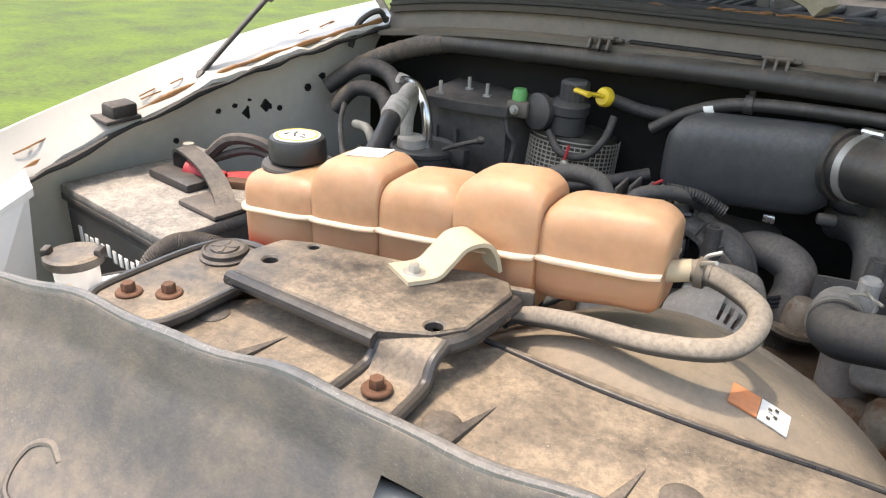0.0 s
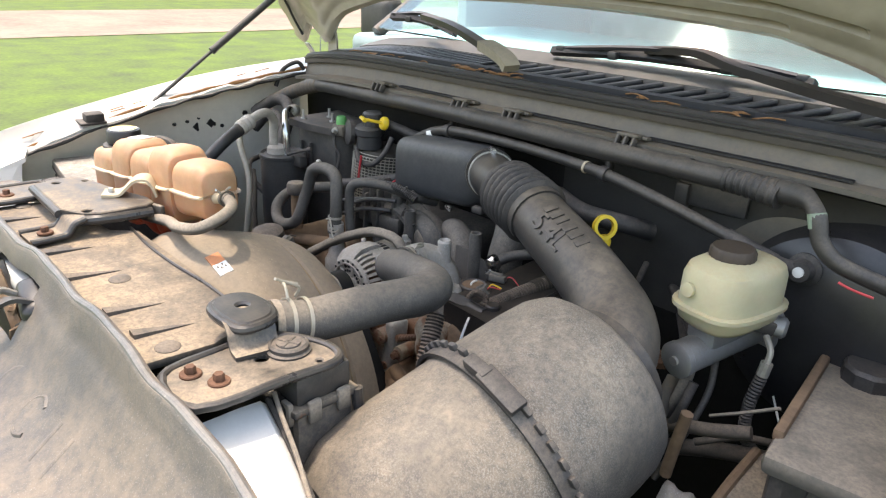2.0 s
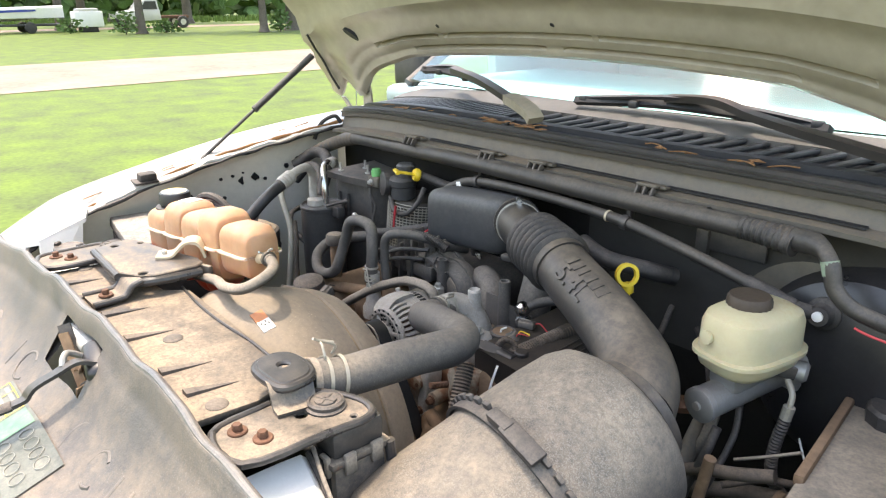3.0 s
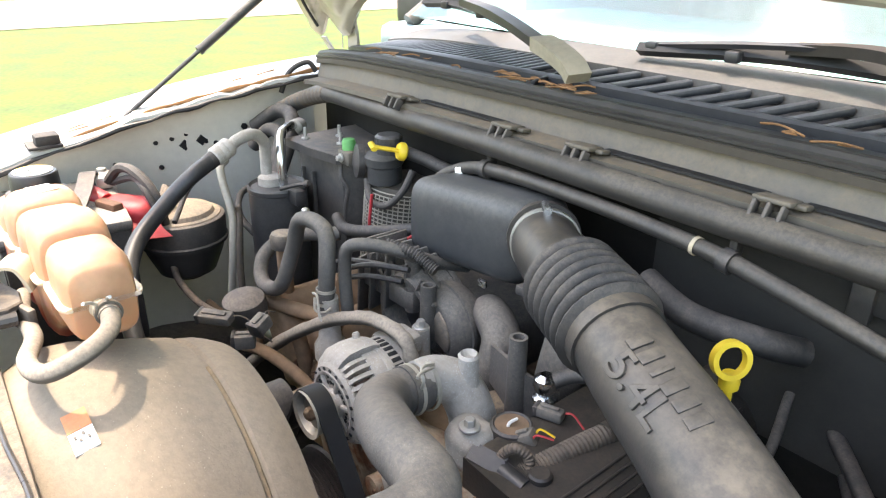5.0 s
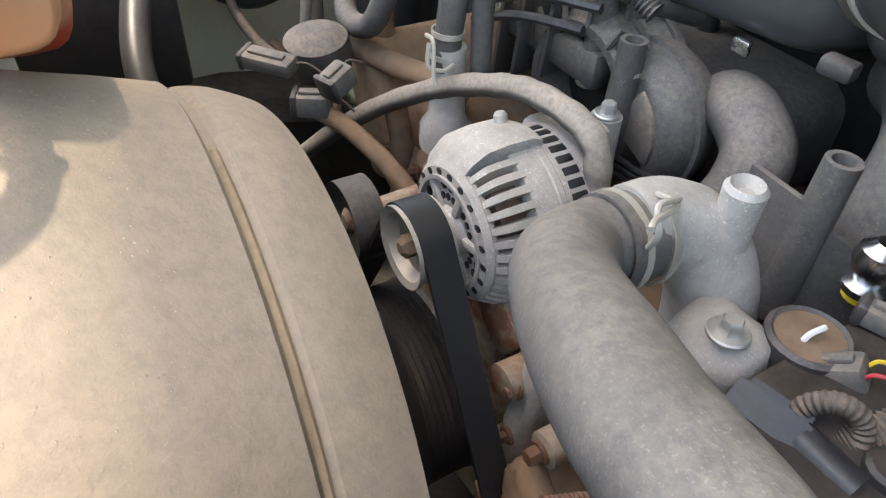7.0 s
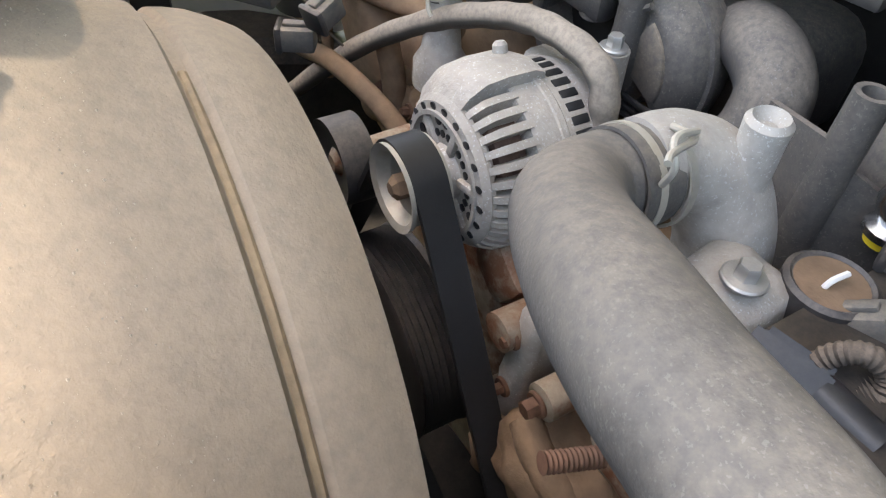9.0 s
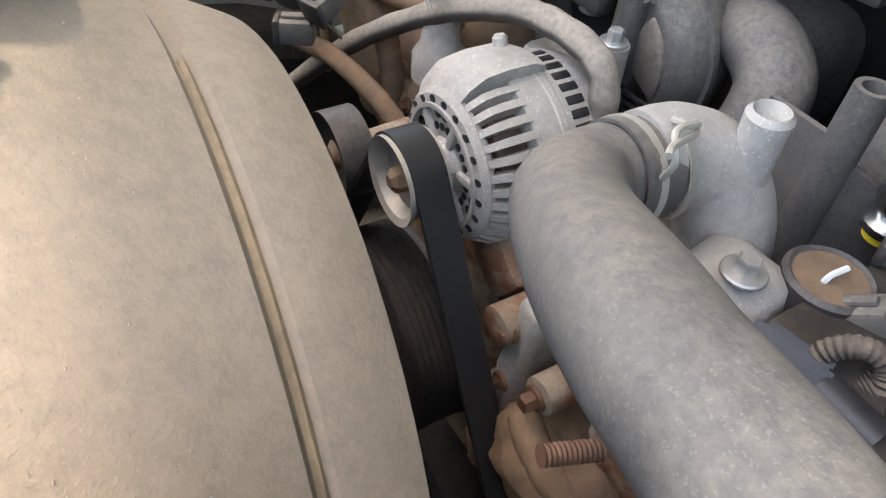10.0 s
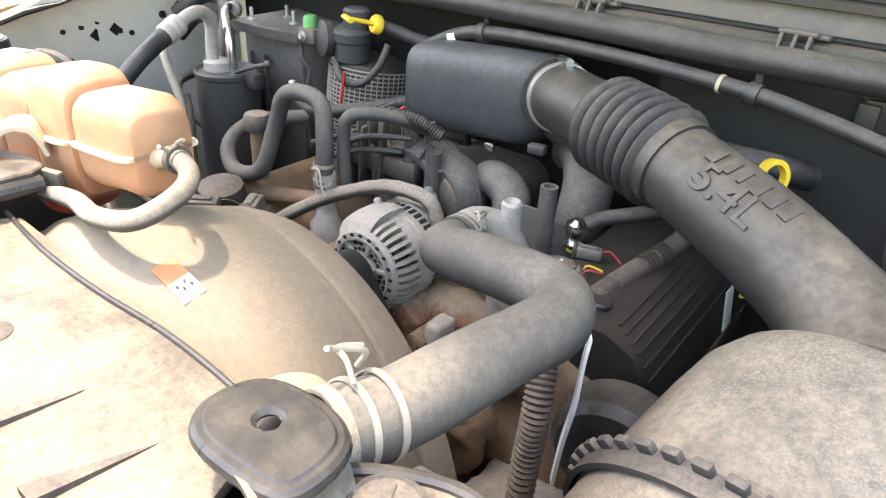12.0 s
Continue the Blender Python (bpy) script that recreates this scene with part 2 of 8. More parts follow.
def finish(bm, smooth=35):
    bmesh.ops.remove_doubles(bm, verts=bm.verts, dist=1e-5)
    bmesh.ops.recalc_face_normals(bm, faces=bm.faces)
    for f in bm.faces:
        f.smooth = True
    lim = radians(smooth)
    for e in bm.edges:
        e.smooth = len(e.link_faces) == 2 and e.calc_face_angle(0.0) < lim


def part(name, bm, material, parent=None, label="", smooth=35):
    """Links a bmesh, given in world metres, as one mesh object under a thing or a part."""
    org = ORIGIN[parent.name] if parent else Vector((0, 0, 0))
    finish(bm, smooth)
    if parent:
        bmesh.ops.translate(bm, verts=bm.verts, vec=-org)
    me = bpy.data.meshes.new(name)
    bm.to_mesh(me)
    bm.free()
    me.materials.append(M[material] if isinstance(material, str) else material)
    ob = new(name, me)
    if parent:
        ob.parent = parent
        ORIGIN[ob.name] = org
    return tagged(ob, label) if label else ob


def solo(name, bm, material, label, category, group="", kind="", smooth=35):
    """A thing of one mesh, its origin at its base."""
    vs = [v.co for v in bm.verts]
    base = Vector((sum(v.x for v in vs) / len(vs), sum(v.y for v in vs) / len(vs), min(v.z for v in vs)))
    finish(bm, smooth)
    bmesh.ops.translate(bm, verts=bm.verts, vec=-base)
    me = bpy.data.meshes.new(name)
    bm.to_mesh(me)
    bm.free()
    me.materials.append(M[material] if isinstance(material, str) else material)
    ob = new(name, me)
    ob.location = base
    ORIGIN[ob.name] = base
    return tagged(ob, label, category, group, kind)


def spline(pts, n=8):
    """A smooth line through a few points."""
    P = [Vector(p) for p in pts]
    Q = [2 * P[0] - P[1]] + P + [2 * P[-1] - P[-2]]
    out = []
    for i in range(len(P) - 1):
        a, b, c, d = Q[i:i + 4]
        for k in range(n):
            u = k / n
            out.append(0.5 * (2 * b + (c - a) * u + (2 * a - 5 * b + 4 * c - d) * u * u + (3 * b - 3 * c + d - a) * u ** 3))
    return out + [P[-1]]


def loft(rings, bm=None, closed=True, caps=True):
    """Skins rings of equal length; closed rings make a solid."""
    bm = bm or bmesh.new()
    vr = [[bm.verts.new(p) for p in r] for r in rings]
    n = len(rings[0])
    for a, b in zip(vr, vr[1:]):
        for i in range(n if closed else n - 1):
            j = (i + 1) % n
            bm.faces.new((a[i], a[j], b[j], b[i]))
    if caps and closed:
        bm.faces.new(vr[0][::-1])
        bm.faces.new(vr[-1])
    return bm


def frames(path):
    """Along a line: place, side and up, with no sudden turns."""
    T = [(path[min(i + 1, len(path) - 1)] - path[max(i - 1, 0)]).normalized() for i in range(len(path))]
    up = Vector((0, 0, 1)) if abs(T[0].z) < 0.9 else Vector((1, 0, 0))
    side = T[0].cross(up).normalized()
    out = []
    for p, t in zip(path, T):
        side = (side - t * side.dot(t)).normalized()
        out.append((p, side, side.cross(t).normalized(), t))
    return out


def tube(pts, r, seg=14, n=8, bm=None, flat=1.0, smooth_line=True):
    """A round bar or hose along a line; r is one radius, or a function of the share of the way."""
    path = spline(pts, n) if smooth_line else [Vector(p) for p in pts]
    rings, k = [], len(path) - 1
    for i, (p, s, u, t) in enumerate(frames(path)):
        q = r(i / k) if callable(r) else r
        rings.append([p + s * (q * math.cos(a)) + u * (q * flat * math.sin(a)) for a in (2 * math.pi * j / seg for j in range(seg))])
    return loft(rings, bm)


def axes_of(direction):
    t = Vector(direction).normalized()
    s = t.cross(Vector((0, 0, 1)) if abs(t.z) < 0.9 else Vector((0, 1, 0))).normalized()
    return s, s.cross(t).normalized(), t


def lathe(base, direction, profile, seg=28, bm=None, squash=1.0):
    """Turns a profile of (radius, height) about an axis."""
    s, u, t = axes_of(direction)
    base = Vector(base)
    rings = [[base + t * h + s * (r * math.cos(a)) + u * (r * squash * math.sin(a)) for a in (2 * math.pi * j / seg for j in range(seg))] for r, h in profile]
    return loft(rings, bm)


def rbox(centre, size, bevel=0.004, rot=(0, 0, 0), bm=None, seg=2):
    """A block with rounded edges."""
    b2 = bmesh.new()
    bmesh.ops.create_cube(b2, size=1.0)
    bmesh.ops.scale(b2, vec=size, verts=b2.verts)
    if bevel > 0:
        bmesh.ops.bevel(b2, geom=b2.edges[:], offset=min(bevel, min(size) * 0.45), segments=seg, affect="EDGES", profile=0.5)
    bmesh.ops.transform(b2, matrix=pose(*centre, *rot), verts=b2.verts)
    return merge(bm, b2)


def merge(bm, b2):
    if bm is None:
        return b2
    me = bpy.data.meshes.new("tmp")
    b2.to_mesh(me)
    b2.free()
    bm.from_mesh(me)
    bpy.data.meshes.remove(me)
    return bm


def plate(outline, z0, z1, bevel=0.002, rot=None, bm=None, seg=2):
    """A flat sheet of any outline (x, y), with rounded rims."""
    b2 = bmesh.new()
    f = b2.faces.new([b2.verts.new((x, y, z0)) for x, y in outline])
    g = bmesh.ops.extrude_face_region(b2, geom=[f])
    bmesh.ops.translate(b2, vec=(0, 0, z1 - z0), verts=[v for v in g["geom"] if isinstance(v, bmesh.types.BMVert)])
    bmesh.ops.recalc_face_normals(b2, faces=b2.faces)
    if bevel > 0:
        ed = [e for e in b2.edges if abs(e.verts[0].co.z - e.verts[1].co.z) < 1e-6]
        bmesh.ops.bevel(b2, geom=ed, offset=bevel, segments=seg, affect="EDGES", profile=0.5)
    if rot is not None:
        bmesh.ops.transform(b2, matrix=rot, verts=b2.verts)
    return merge(bm, b2)


def smooth_outline(pts, n=5):
    """A rounded closed outline through a few corners."""
    k, out = len(pts), []
    for i in range(k):
        a, b, c, d = (Vector(pts[(i + j - 1) % k]) for j in range(4))
        for q in range(n):
            u = q / n
            out.append(tuple(0.5 * (2 * b + (c - a) * u + (2 * a - 5 * b + 4 * c - d) * u * u + (3 * b - 3 * c + d - a) * u ** 3)))
    return out


def bolt(place, direction, r=0.008, washer=0.014, head=0.007, bm=None):
    """A hexagon bolt head on its washer."""
    r, washer, head = r * 0.76, washer * 0.8, head * 0.85
    bm = lathe(place, direction, [(washer, 0), (washer, 0.0015), (washer * 0.92, 0.0024)], 20, bm)
    t = Vector(direction).normalized()
    return lathe(Vector(place) + t * 0.0024, direction, [(r, 0), (r, head * 0.85), (r * 0.85, head)], 6, bm)


def lerp(a, b, u):
    return a + (b - a) * u


# ---- ground, road, sky edge ----
def grass_material():
    m = surf("lawn", (0.078, 0.118, 0.012), 0.85, var=0.55, scale=4.5, bump=0.6, fine=18)
    return m


M["grass"] = grass_material()


def sheet(name, x0, x1, y0, y1, z, nx, ny, material, label, category, amp=0.0):
    bm = bmesh.new()
    g = [[bm.verts.new((lerp(x0, x1, i / nx), lerp(y0, y1, j / ny), z + amp * noise.noise(Vector((i * 0.7, j * 0.7, z))))) for j in range(ny + 1)] for i in range(nx + 1)]
    for i in range(nx):
        for j in range(ny):
            bm.faces.new((g[i][j], g[i + 1][j], g[i + 1][j + 1], g[i][j + 1]))
    finish(bm)
    me = bpy.data.meshes.new(name)
    bm.to_mesh(me)
    bm.free()
    me.materials.append(M[material])
    return tagged(new(name, me), label, category, kind="structure")


sheet("ground", -600, 600, -600, 600, 0.0, 30, 30, "grass", "mown green lawn reaching to the trees", "ground")
sheet("road", -21.9, -14.6, -300, 300, 0.012, 8, 120, "dirt", "pale sandy dirt road across the lawn", "road", 0.004)
sheet("farm_track", -54, -50, -300, 300, 0.012, 4, 60, "dirt", "pale dirt track in front of the trees", "road", 0.004)


# ---- the pickup's body round the engine bay ----
truck = thing("pickup_truck", "white pickup truck with its hood propped open, dusty engine bay", "truck", (0, 0.6, 0.0))


def bay_back(x):
    """How far the cowl line stands back and drops at a place across the truck."""
    k = max(0.0, (-0.22 - x) / 0.45)
    k2 = max(0.0, (x - 0.55) / 0.3)
    return 0.085 * k * k + 0.06 * k2 * k2, -0.04 * k * k - 0.03 * k2 * k2


def along(section, x0, x1, n):
    """A bar across the truck whose cross-section (y, z) follows the cowl line."""
    rings = []
    for i in range(n + 1):
        x = lerp(x0, x1, i / n)
        dy, dz = bay_back(x)
        rings.append([(x, y + dy, z + dz) for y, z in section])
    return loft(rings)


part("firewall", along([(0.735, 0.35), (0.755, 0.35), (0.755, 1.33), (0.735, 1.33)], -0.76, 0.88, 24), "wall", truck)
# lighter grey sheet laid over the right part of the firewall
part("firewall_panel", along([(0.732, 1.06), (0.736, 1.06), (0.736, 1.30), (0.732, 1.30)], 0.18, 0.88, 16), "firewall_panel", truck, "dusty grey panel over the right of the firewall")
part("cowl_panel", along([(0.70, 1.318), (0.711, 1.354), (0.74, 1.356), (0.742, 1.348), (0.722, 1.346), (0.715, 1.312)], -0.66, 0.88, 30), "cowl", truck, "dusty grey steel cowl lip")
part("cowl_ledge", along([(0.672, 1.318), (0.672, 1.325), (0.704, 1.328), (0.757, 1.322), (0.757, 1.312), (0.70, 1.316)], -0.66, 0.88, 30), "cowl", truck)
part("hood_seal", along([(0.708, 1.353), (0.7035, 1.355), (0.7035, 1.3645), (0.7005, 1.366), (0.7005, 1.3695), (0.706, 1.371), (0.706, 1.3735), (0.710, 1.3775), (0.717, 1.3785), (0.724, 1.3755), (0.728, 1.353)], -0.655, 0.88, 40), "seal", truck, "black rubber hood seal strip")
part("seal_strip", along([(0.704, 1.354), (0.7015, 1.3545), (0.7015, 1.3625), (0.704, 1.363)], -0.655, 0.88, 40), "cowl_brown", truck, "brown dusty strip under the seal")
vent = part("cowl_vent", along([(0.722, 1.362), (0.724, 1.3725), (0.765, 1.3705), (0.776, 1.363), (0.868, 1.371), (0.874, 1.383), (0.94, 1.400), (0.95, 1.388), (0.87, 1.36), (0.77, 1.350)], -0.66, 0.88, 30), "vent", truck, "black plastic cowl vent grille")

# inner fender on the far side, with its dirty flange and the fender's crest
EDGE = [(-0.70, -0.10, 1.07), (-0.752, 0.06, 1.12), (-0.763, 0.185, 1.166), (-0.745, 0.45, 1.232), (-0.70, 0.62, 1.27), (-0.66, 0.80, 1.30)]
CREST = [(-0.74, -0.13, 1.085), (-0.80, 0.05, 1.165), (-0.815, 0.163, 1.205), (-0.815, 0.45, 1.262), (-0.81, 0.66, 1.292), (-0.80, 0.95, 1.315)]


def fender(sign):
    e, c = spline(EDGE, 8), spline(CREST, 8)
    rings = []
    for i, (a, b) in enumerate(zip(e, c)):
        wob = 0.0035 * math.sin(i * 1.1) + 0.002 * math.sin(i * 2.7)
        a = a + Vector((0, 0, wob))
        o = Vector((-1, 0, 0))
        sec = [a + Vector((0.0, 0, -0.006)), a, a + (b - a) * 0.3 + Vector((0, 0, 0.002)), a + (b - a) * 0.62 + Vector((0, 0, 0.004)), b + Vector((0.01, 0, 0.002)), b,
               b + o * 0.03 + Vector((0, 0, -0.012)), b + o * 0.07 + Vector((0, 0, -0.06)), b + o * 0.10 + Vector((0, 0, -0.2)), b + o * 0.11 + Vector((0, 0, -0.45)),
               b + o * 0.10 + Vector((0, 0, -0.45)), b + o * 0.09 + Vector((0, 0, -0.2)), b + o * 0.055 + Vector((0, 0, -0.066)), b + Vector((0.0, 0, -0.012)), a + (b - a) * 0.5 + Vector((0, 0, -0.006))]
        rings.append([(p.x * sign + (0.07 if sign < 0 else 0.0), p.y, p.z) for p in sec])
    return loft(rings)


def fender_inner(sign):
    e = spline(EDGE, 8)
    rings = []
    for a in e:
        sec = [a + Vector((0, 0, -0.004)), a + Vector((-0.02, 0, -0.012)), a + Vector((-0.05, 0, -0.07)), a + Vector((-0.055, 0, -0.55)), a + Vector((-0.07, 0, -0.55)), a + Vector((-0.065, 0, -0.07)), a + Vector((-0.03, 0, -0.006))]
        rings.append([(p.x * sign + (0.07 if sign < 0 else 0.0), p.y, p.z) for p in sec])
    return loft(rings)


part("fender", fender(1), "paint", truck, "white painted fender with dirt along its gutter")
part("fender", fender(-1), "paint", truck)
part("fender_gasket", tube([p + Vector((0.004, 0, -0.006 + 0.002 * math.sin(k * 1.7))) for k, p in enumerate(spline(EDGE, 8))], lambda u: 0.0042 + 0.0016 * math.sin(u * 47), 8, smooth_line=False), "seal", truck, "torn dark gasket under the flange")
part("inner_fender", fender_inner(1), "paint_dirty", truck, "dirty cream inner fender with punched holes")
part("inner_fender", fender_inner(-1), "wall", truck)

# hood, propped open over the bay
HINGE, OPEN = 0.86, radians(50)


CORNER = [(0.0, 0.0), (0.44, 0.0), (0.50, 0.009), (0.55, 0.016), (0.58, 0.022), (0.61, 0.036), (0.63, 0.056), (0.645, 0.078), (0.67, 0.080), (0.69, 0.062), (0.715, 0.038), (0.735, 0.022), (0.75, 0.040), (0.765, 0.060), (0.79, 0.040), (0.8, 0.03)]


def corner_drop(x):
    """How far the hood's rear corner reaches down towards its hinge."""
    for (a, d0), (b, d1) in zip(CORNER, CORNER[1:]):
        if abs(x) <= b:
            return lerp(d0, d1, (abs(x) - a) / (b - a))
    return d1


def hood_point(x, s, off):
    """s: metres from the rear edge along the hood; off: metres out of its outer skin."""
    arch = max(0.0, 1 - (x / 0.78) ** 2)
    y0, z0 = HINGE - 0.015 * arch, 1.398 + 0.095 * arch ** 0.6
    up = Vector((0, -math.cos(OPEN), math.sin(OPEN)))
    out = Vector((0, math.sin(OPEN), math.cos(OPEN)))
    return Vector((x, y0, z0 - corner_drop(x) * max(0.0, 1 - s / 0.2) ** 1.6)) + up * s + out * (off + 0.02 * arch * s)


def hood_skin():
    rings = []
    n = 120
    for i in range(n + 1):
        x = lerp(-0.79, 0.79, i / n)
        end = 1.20 - 0.29 * min(1.0, abs(x) / 0.6) ** 2
        g = 0.012 if (-0.53 < x < -0.31 or -0.285 < x < 0.10 or 0.13 < x < 0.56) else -0.002
        g2 = 0.010 if (-0.40 < x < -0.02 or 0.03 < x < 0.45) else -0.002
        sec = []
        for s, off in ((0.0, 0.0), (0.0, 0.012), (0.02, 0.03), (0.3, 0.035), (end - 0.02, 0.03), (end, 0.012), (end, 0.0), (end - 0.02, -0.004),
                       (end - 0.12, 0.012), (0.62, 0.016), (0.58, 0.0), (0.52, -0.006), (0.46, 0.0), (0.42, 0.016), (0.2, 0.018), (0.165, 0.004), (0.145, -0.004), (0.125, 0.002),
                       (0.105, 0.002), (0.088, -0.005), (0.066, -0.004), (0.062, g), (0.054, g), (0.051, -0.003), (0.034, -0.003), (0.031, g2), (0.024, g2), (0.021, -0.004), (0.012, -0.006)):
            sec.append(hood_point(x, s, off))
        rings.append(sec)
    return loft(rings)


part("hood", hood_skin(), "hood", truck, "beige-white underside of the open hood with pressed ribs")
windshield = part("windshield", loft([[(x, 0.945 + 0.06 * (x / 0.75) ** 2 + dy, z) for dy, z in ((0.0, 1.400), (0.25, 1.57), (0.6, 1.80), (0.602, 1.795), (0.252, 1.565), (0.004, 1.396))] for x in [lerp(-0.62, 0.86, i / 16) for i in range(17)]]), "glass", truck, "pale windshield reflecting the sky")
windshield.visible_shadow = False
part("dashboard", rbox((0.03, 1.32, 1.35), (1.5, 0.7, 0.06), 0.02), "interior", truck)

# ---- front: radiator cover, grille panel ----
M["lip"] = surf("scuffed_grey_plastic_lip", (0.11, 0.115, 0.12), 0.36, var=0.35, scale=22, dust=0.45, dust_col=(0.34, 0.30, 0.26), up=1.1, bump=0.25, spots=0.3, spot_col=(0.55, 0.56, 0.56))
LIP = lambda x: -0.037 - 0.05 * x * x


def front_panel():
    """The sloping grille panel with its raised, wavy rear lip and the latch opening in the middle."""
    xs = [lerp(-0.62, 0.62, i / 62) for i in range(63)]
    rings = []
    for x in xs:
        w = 0.0024 * math.sin(x * 33) + 0.0009 * math.sin(x * 71)
        y = LIP(x) + 0.5 * w
        z = 1.2365 - 0.085 * x * x + w
        top = [(y + 0.005, z - 0.05), (y + 0.004, z - 0.002), (y, z), (y - 0.006, z - 0.001), (y - 0.0085, z - 0.004), (y - 0.013, z - 0.027), (y - 0.020, z - 0.036), (y - 0.030, z - 0.050), (y - 0.050, z - 0.079),
               (y - 0.086, z - 0.107), (y - 0.14, z - 0.125), (y - 0.21, z - 0.155), (y - 0.22, z - 0.175), (y - 0.21, z - 0.165), (y - 0.14, z - 0.135), (y - 0.086, z - 0.117), (y - 0.02, z - 0.06)]
        rings.append([(x, a, b) for a, b in top])
    bm = loft(rings)
    return bm


def cut(bm, test):
    bmesh.ops.delete(bm, geom=[f for f in bm.faces if test(f.calc_center_median())], context="FACES")
    return bm


def in_latch(c):
    return -0.072 < c.x < 0.068 and LIP(c.x) - 0.057 < c.y < LIP(c.x) - 0.0125


grille = thing("grille_panel", "dusty dark plastic grille panel with a wavy lip and hand-wiped streaks", "panel", (0, -0.12, 1.05))
part("panel", cut(front_panel(), in_latch), "front", grille)

lip_line = []
for i in range(94):
    x = lerp(-0.61, 0.61, i / 93)
    w = 0.0024 * math.sin(x * 33) + 0.0009 * math.sin(x * 71)
    lip_line.append((x, LIP(x) + 0.5 * w - 0.002, 1.2350 - 0.085 * x * x + w))
part("lip", tube(lip_line, lambda u: 0.0040 + 0.0004 * math.sin(u * 70), 10, smooth_line=False), "lip", grille, "rolled bluish grey lip")

cover = thing("radiator_cover", "dust-covered black plastic radiator sight shield with push pins", "cover", (0, 0.05, 1.18))
part("sheet", plate([(-0.31, -0.03), (0.255, -0.03), (0.262, 0.045), (0.24, 0.105), (-0.09, 0.118), (-0.115, 0.09), (-0.27, 0.075), (-0.3, 0.05)], 1.184, 1.194, 0.003), "shield", cover)
for x, y, a in ((-0.235, 0.008, 10), (-0.165, 0.002, 10), (-0.075, 0.02, 5), (0.02, 0.018, 5), (0.135, 0.018, 5), (0.2, 0.02, 0)):
    bm = bmesh.new()
    v = [bm.verts.new(p) for p in ((x - 0.007, y - 0.03, 1.1935), (x + 0.006, y - 0.03, 1.1935), (x + 0.012, y + 0.03, 1.1945), (x - 0.006, y - 0.03, 1.2005), (x + 0.005, y - 0.03, 1.1985))]
    for f in ((0, 2, 3), (3, 2, 4), (4, 2, 1), (0, 3, 4, 1), (0, 1, 2)):
        bm.faces.new([v[i] for i in f])
    part("rib", bm, "black_dusty", cover)
for x, y in ((-0.290, 0.029), (-0.083, 0.016), (0.055, 0.035), (0.240, 0.008)):
    part("push_pin", lathe((x, y, 1.1935), (0, 0, 1), [(0.0125, 0), (0.0125, 0.001), (0.011, 0.0022), (0.004, 0.003)], 20), "black_dusty", cover, "round black push pin")

part("rear_rim", tube([(-0.105, 0.113, 1.1945), (-0.02, 0.103, 1.1950), (0.06, 0.101, 1.1950), (0.13, 0.104, 1.1948), (0.195, 0.101, 1.1945), (0.238, 0.094, 1.194)], 0.0022, 8, 6), "rim", cover, "black rolled rear edge")
shroud = thing("fan_shroud", "dust-coated rounded plastic fan shroud behind the radiator", "shroud", (0, 0.2, 0.7))
FAN = Vector((-0.006, 0.0, 0.925))
SHROUD = [(0.084, 0.925, 0.262, 0.00), (0.112, 0.925, 0.265, 0.01), (0.124, 0.925, 0.2725, 0.03), (0.136, 0.925, 0.2795, 0.05), (0.160, 0.924, 0.2780, 0.07), (0.205, 0.921, 0.2665, 0.10), (0.226, 0.920, 0.2599, 0.115), (0.2315, 0.9195, 0.2577, 0.128),
          (0.2335, 0.919, 0.2525, 0.132), (0.2375, 0.918, 0.2518, 0.135), (0.2400, 0.9165, 0.2555, 0.138), (0.2455, 0.912, 0.2582, 0.146), (0.2490, 0.905, 0.2622, 0.163), (0.2520, 0.8965, 0.2660, 0.181), (0.2545, 0.888, 0.2697, 0.198), (0.2560, 0.8815, 0.2725, 0.210),
          (0.2570, 0.878, 0.2690, 0.212), (0.2500, 0.880, 0.2610, 0.19), (0.150, 0.922, 0.2520, 0.05), (0.090, 0.925, 0.2520, 0.0)]


def shroud_at(y, x):
    """The shroud's surface height at a place on its front half."""
    h = 1.18
    for k in range(4):
        for (y0, z0, r0, k0), (y1, z1, r1, k1) in zip(SHROUD, SHROUD[1:9]):
            a, b = y0 + k0 * (h - z0), y1 + k1 * (h - z1)
            if y <= b:
                u = max(0.0, (y - a) / (b - a))
                h = lerp(z0, z1, u) + math.sqrt(lerp(r0, r1, u) ** 2 - (x - FAN.x) ** 2)
                break
    return h


def shroud_shell():
    rings = []
    for j in range(97):
        g = lerp(-45, 225, j / 96)
        a = radians(g)
        flat = 0.016 * min(1.0, max(0.0, (g - 86) / 32)) ** 1.3
        rings.append([(FAN.x + (r - flat) * math.cos(a), y + k * r * max(-0.3, math.sin(a)), z + (r - flat) * math.sin(a)) for y, z, r, k in SHROUD])
    return loft(rings)


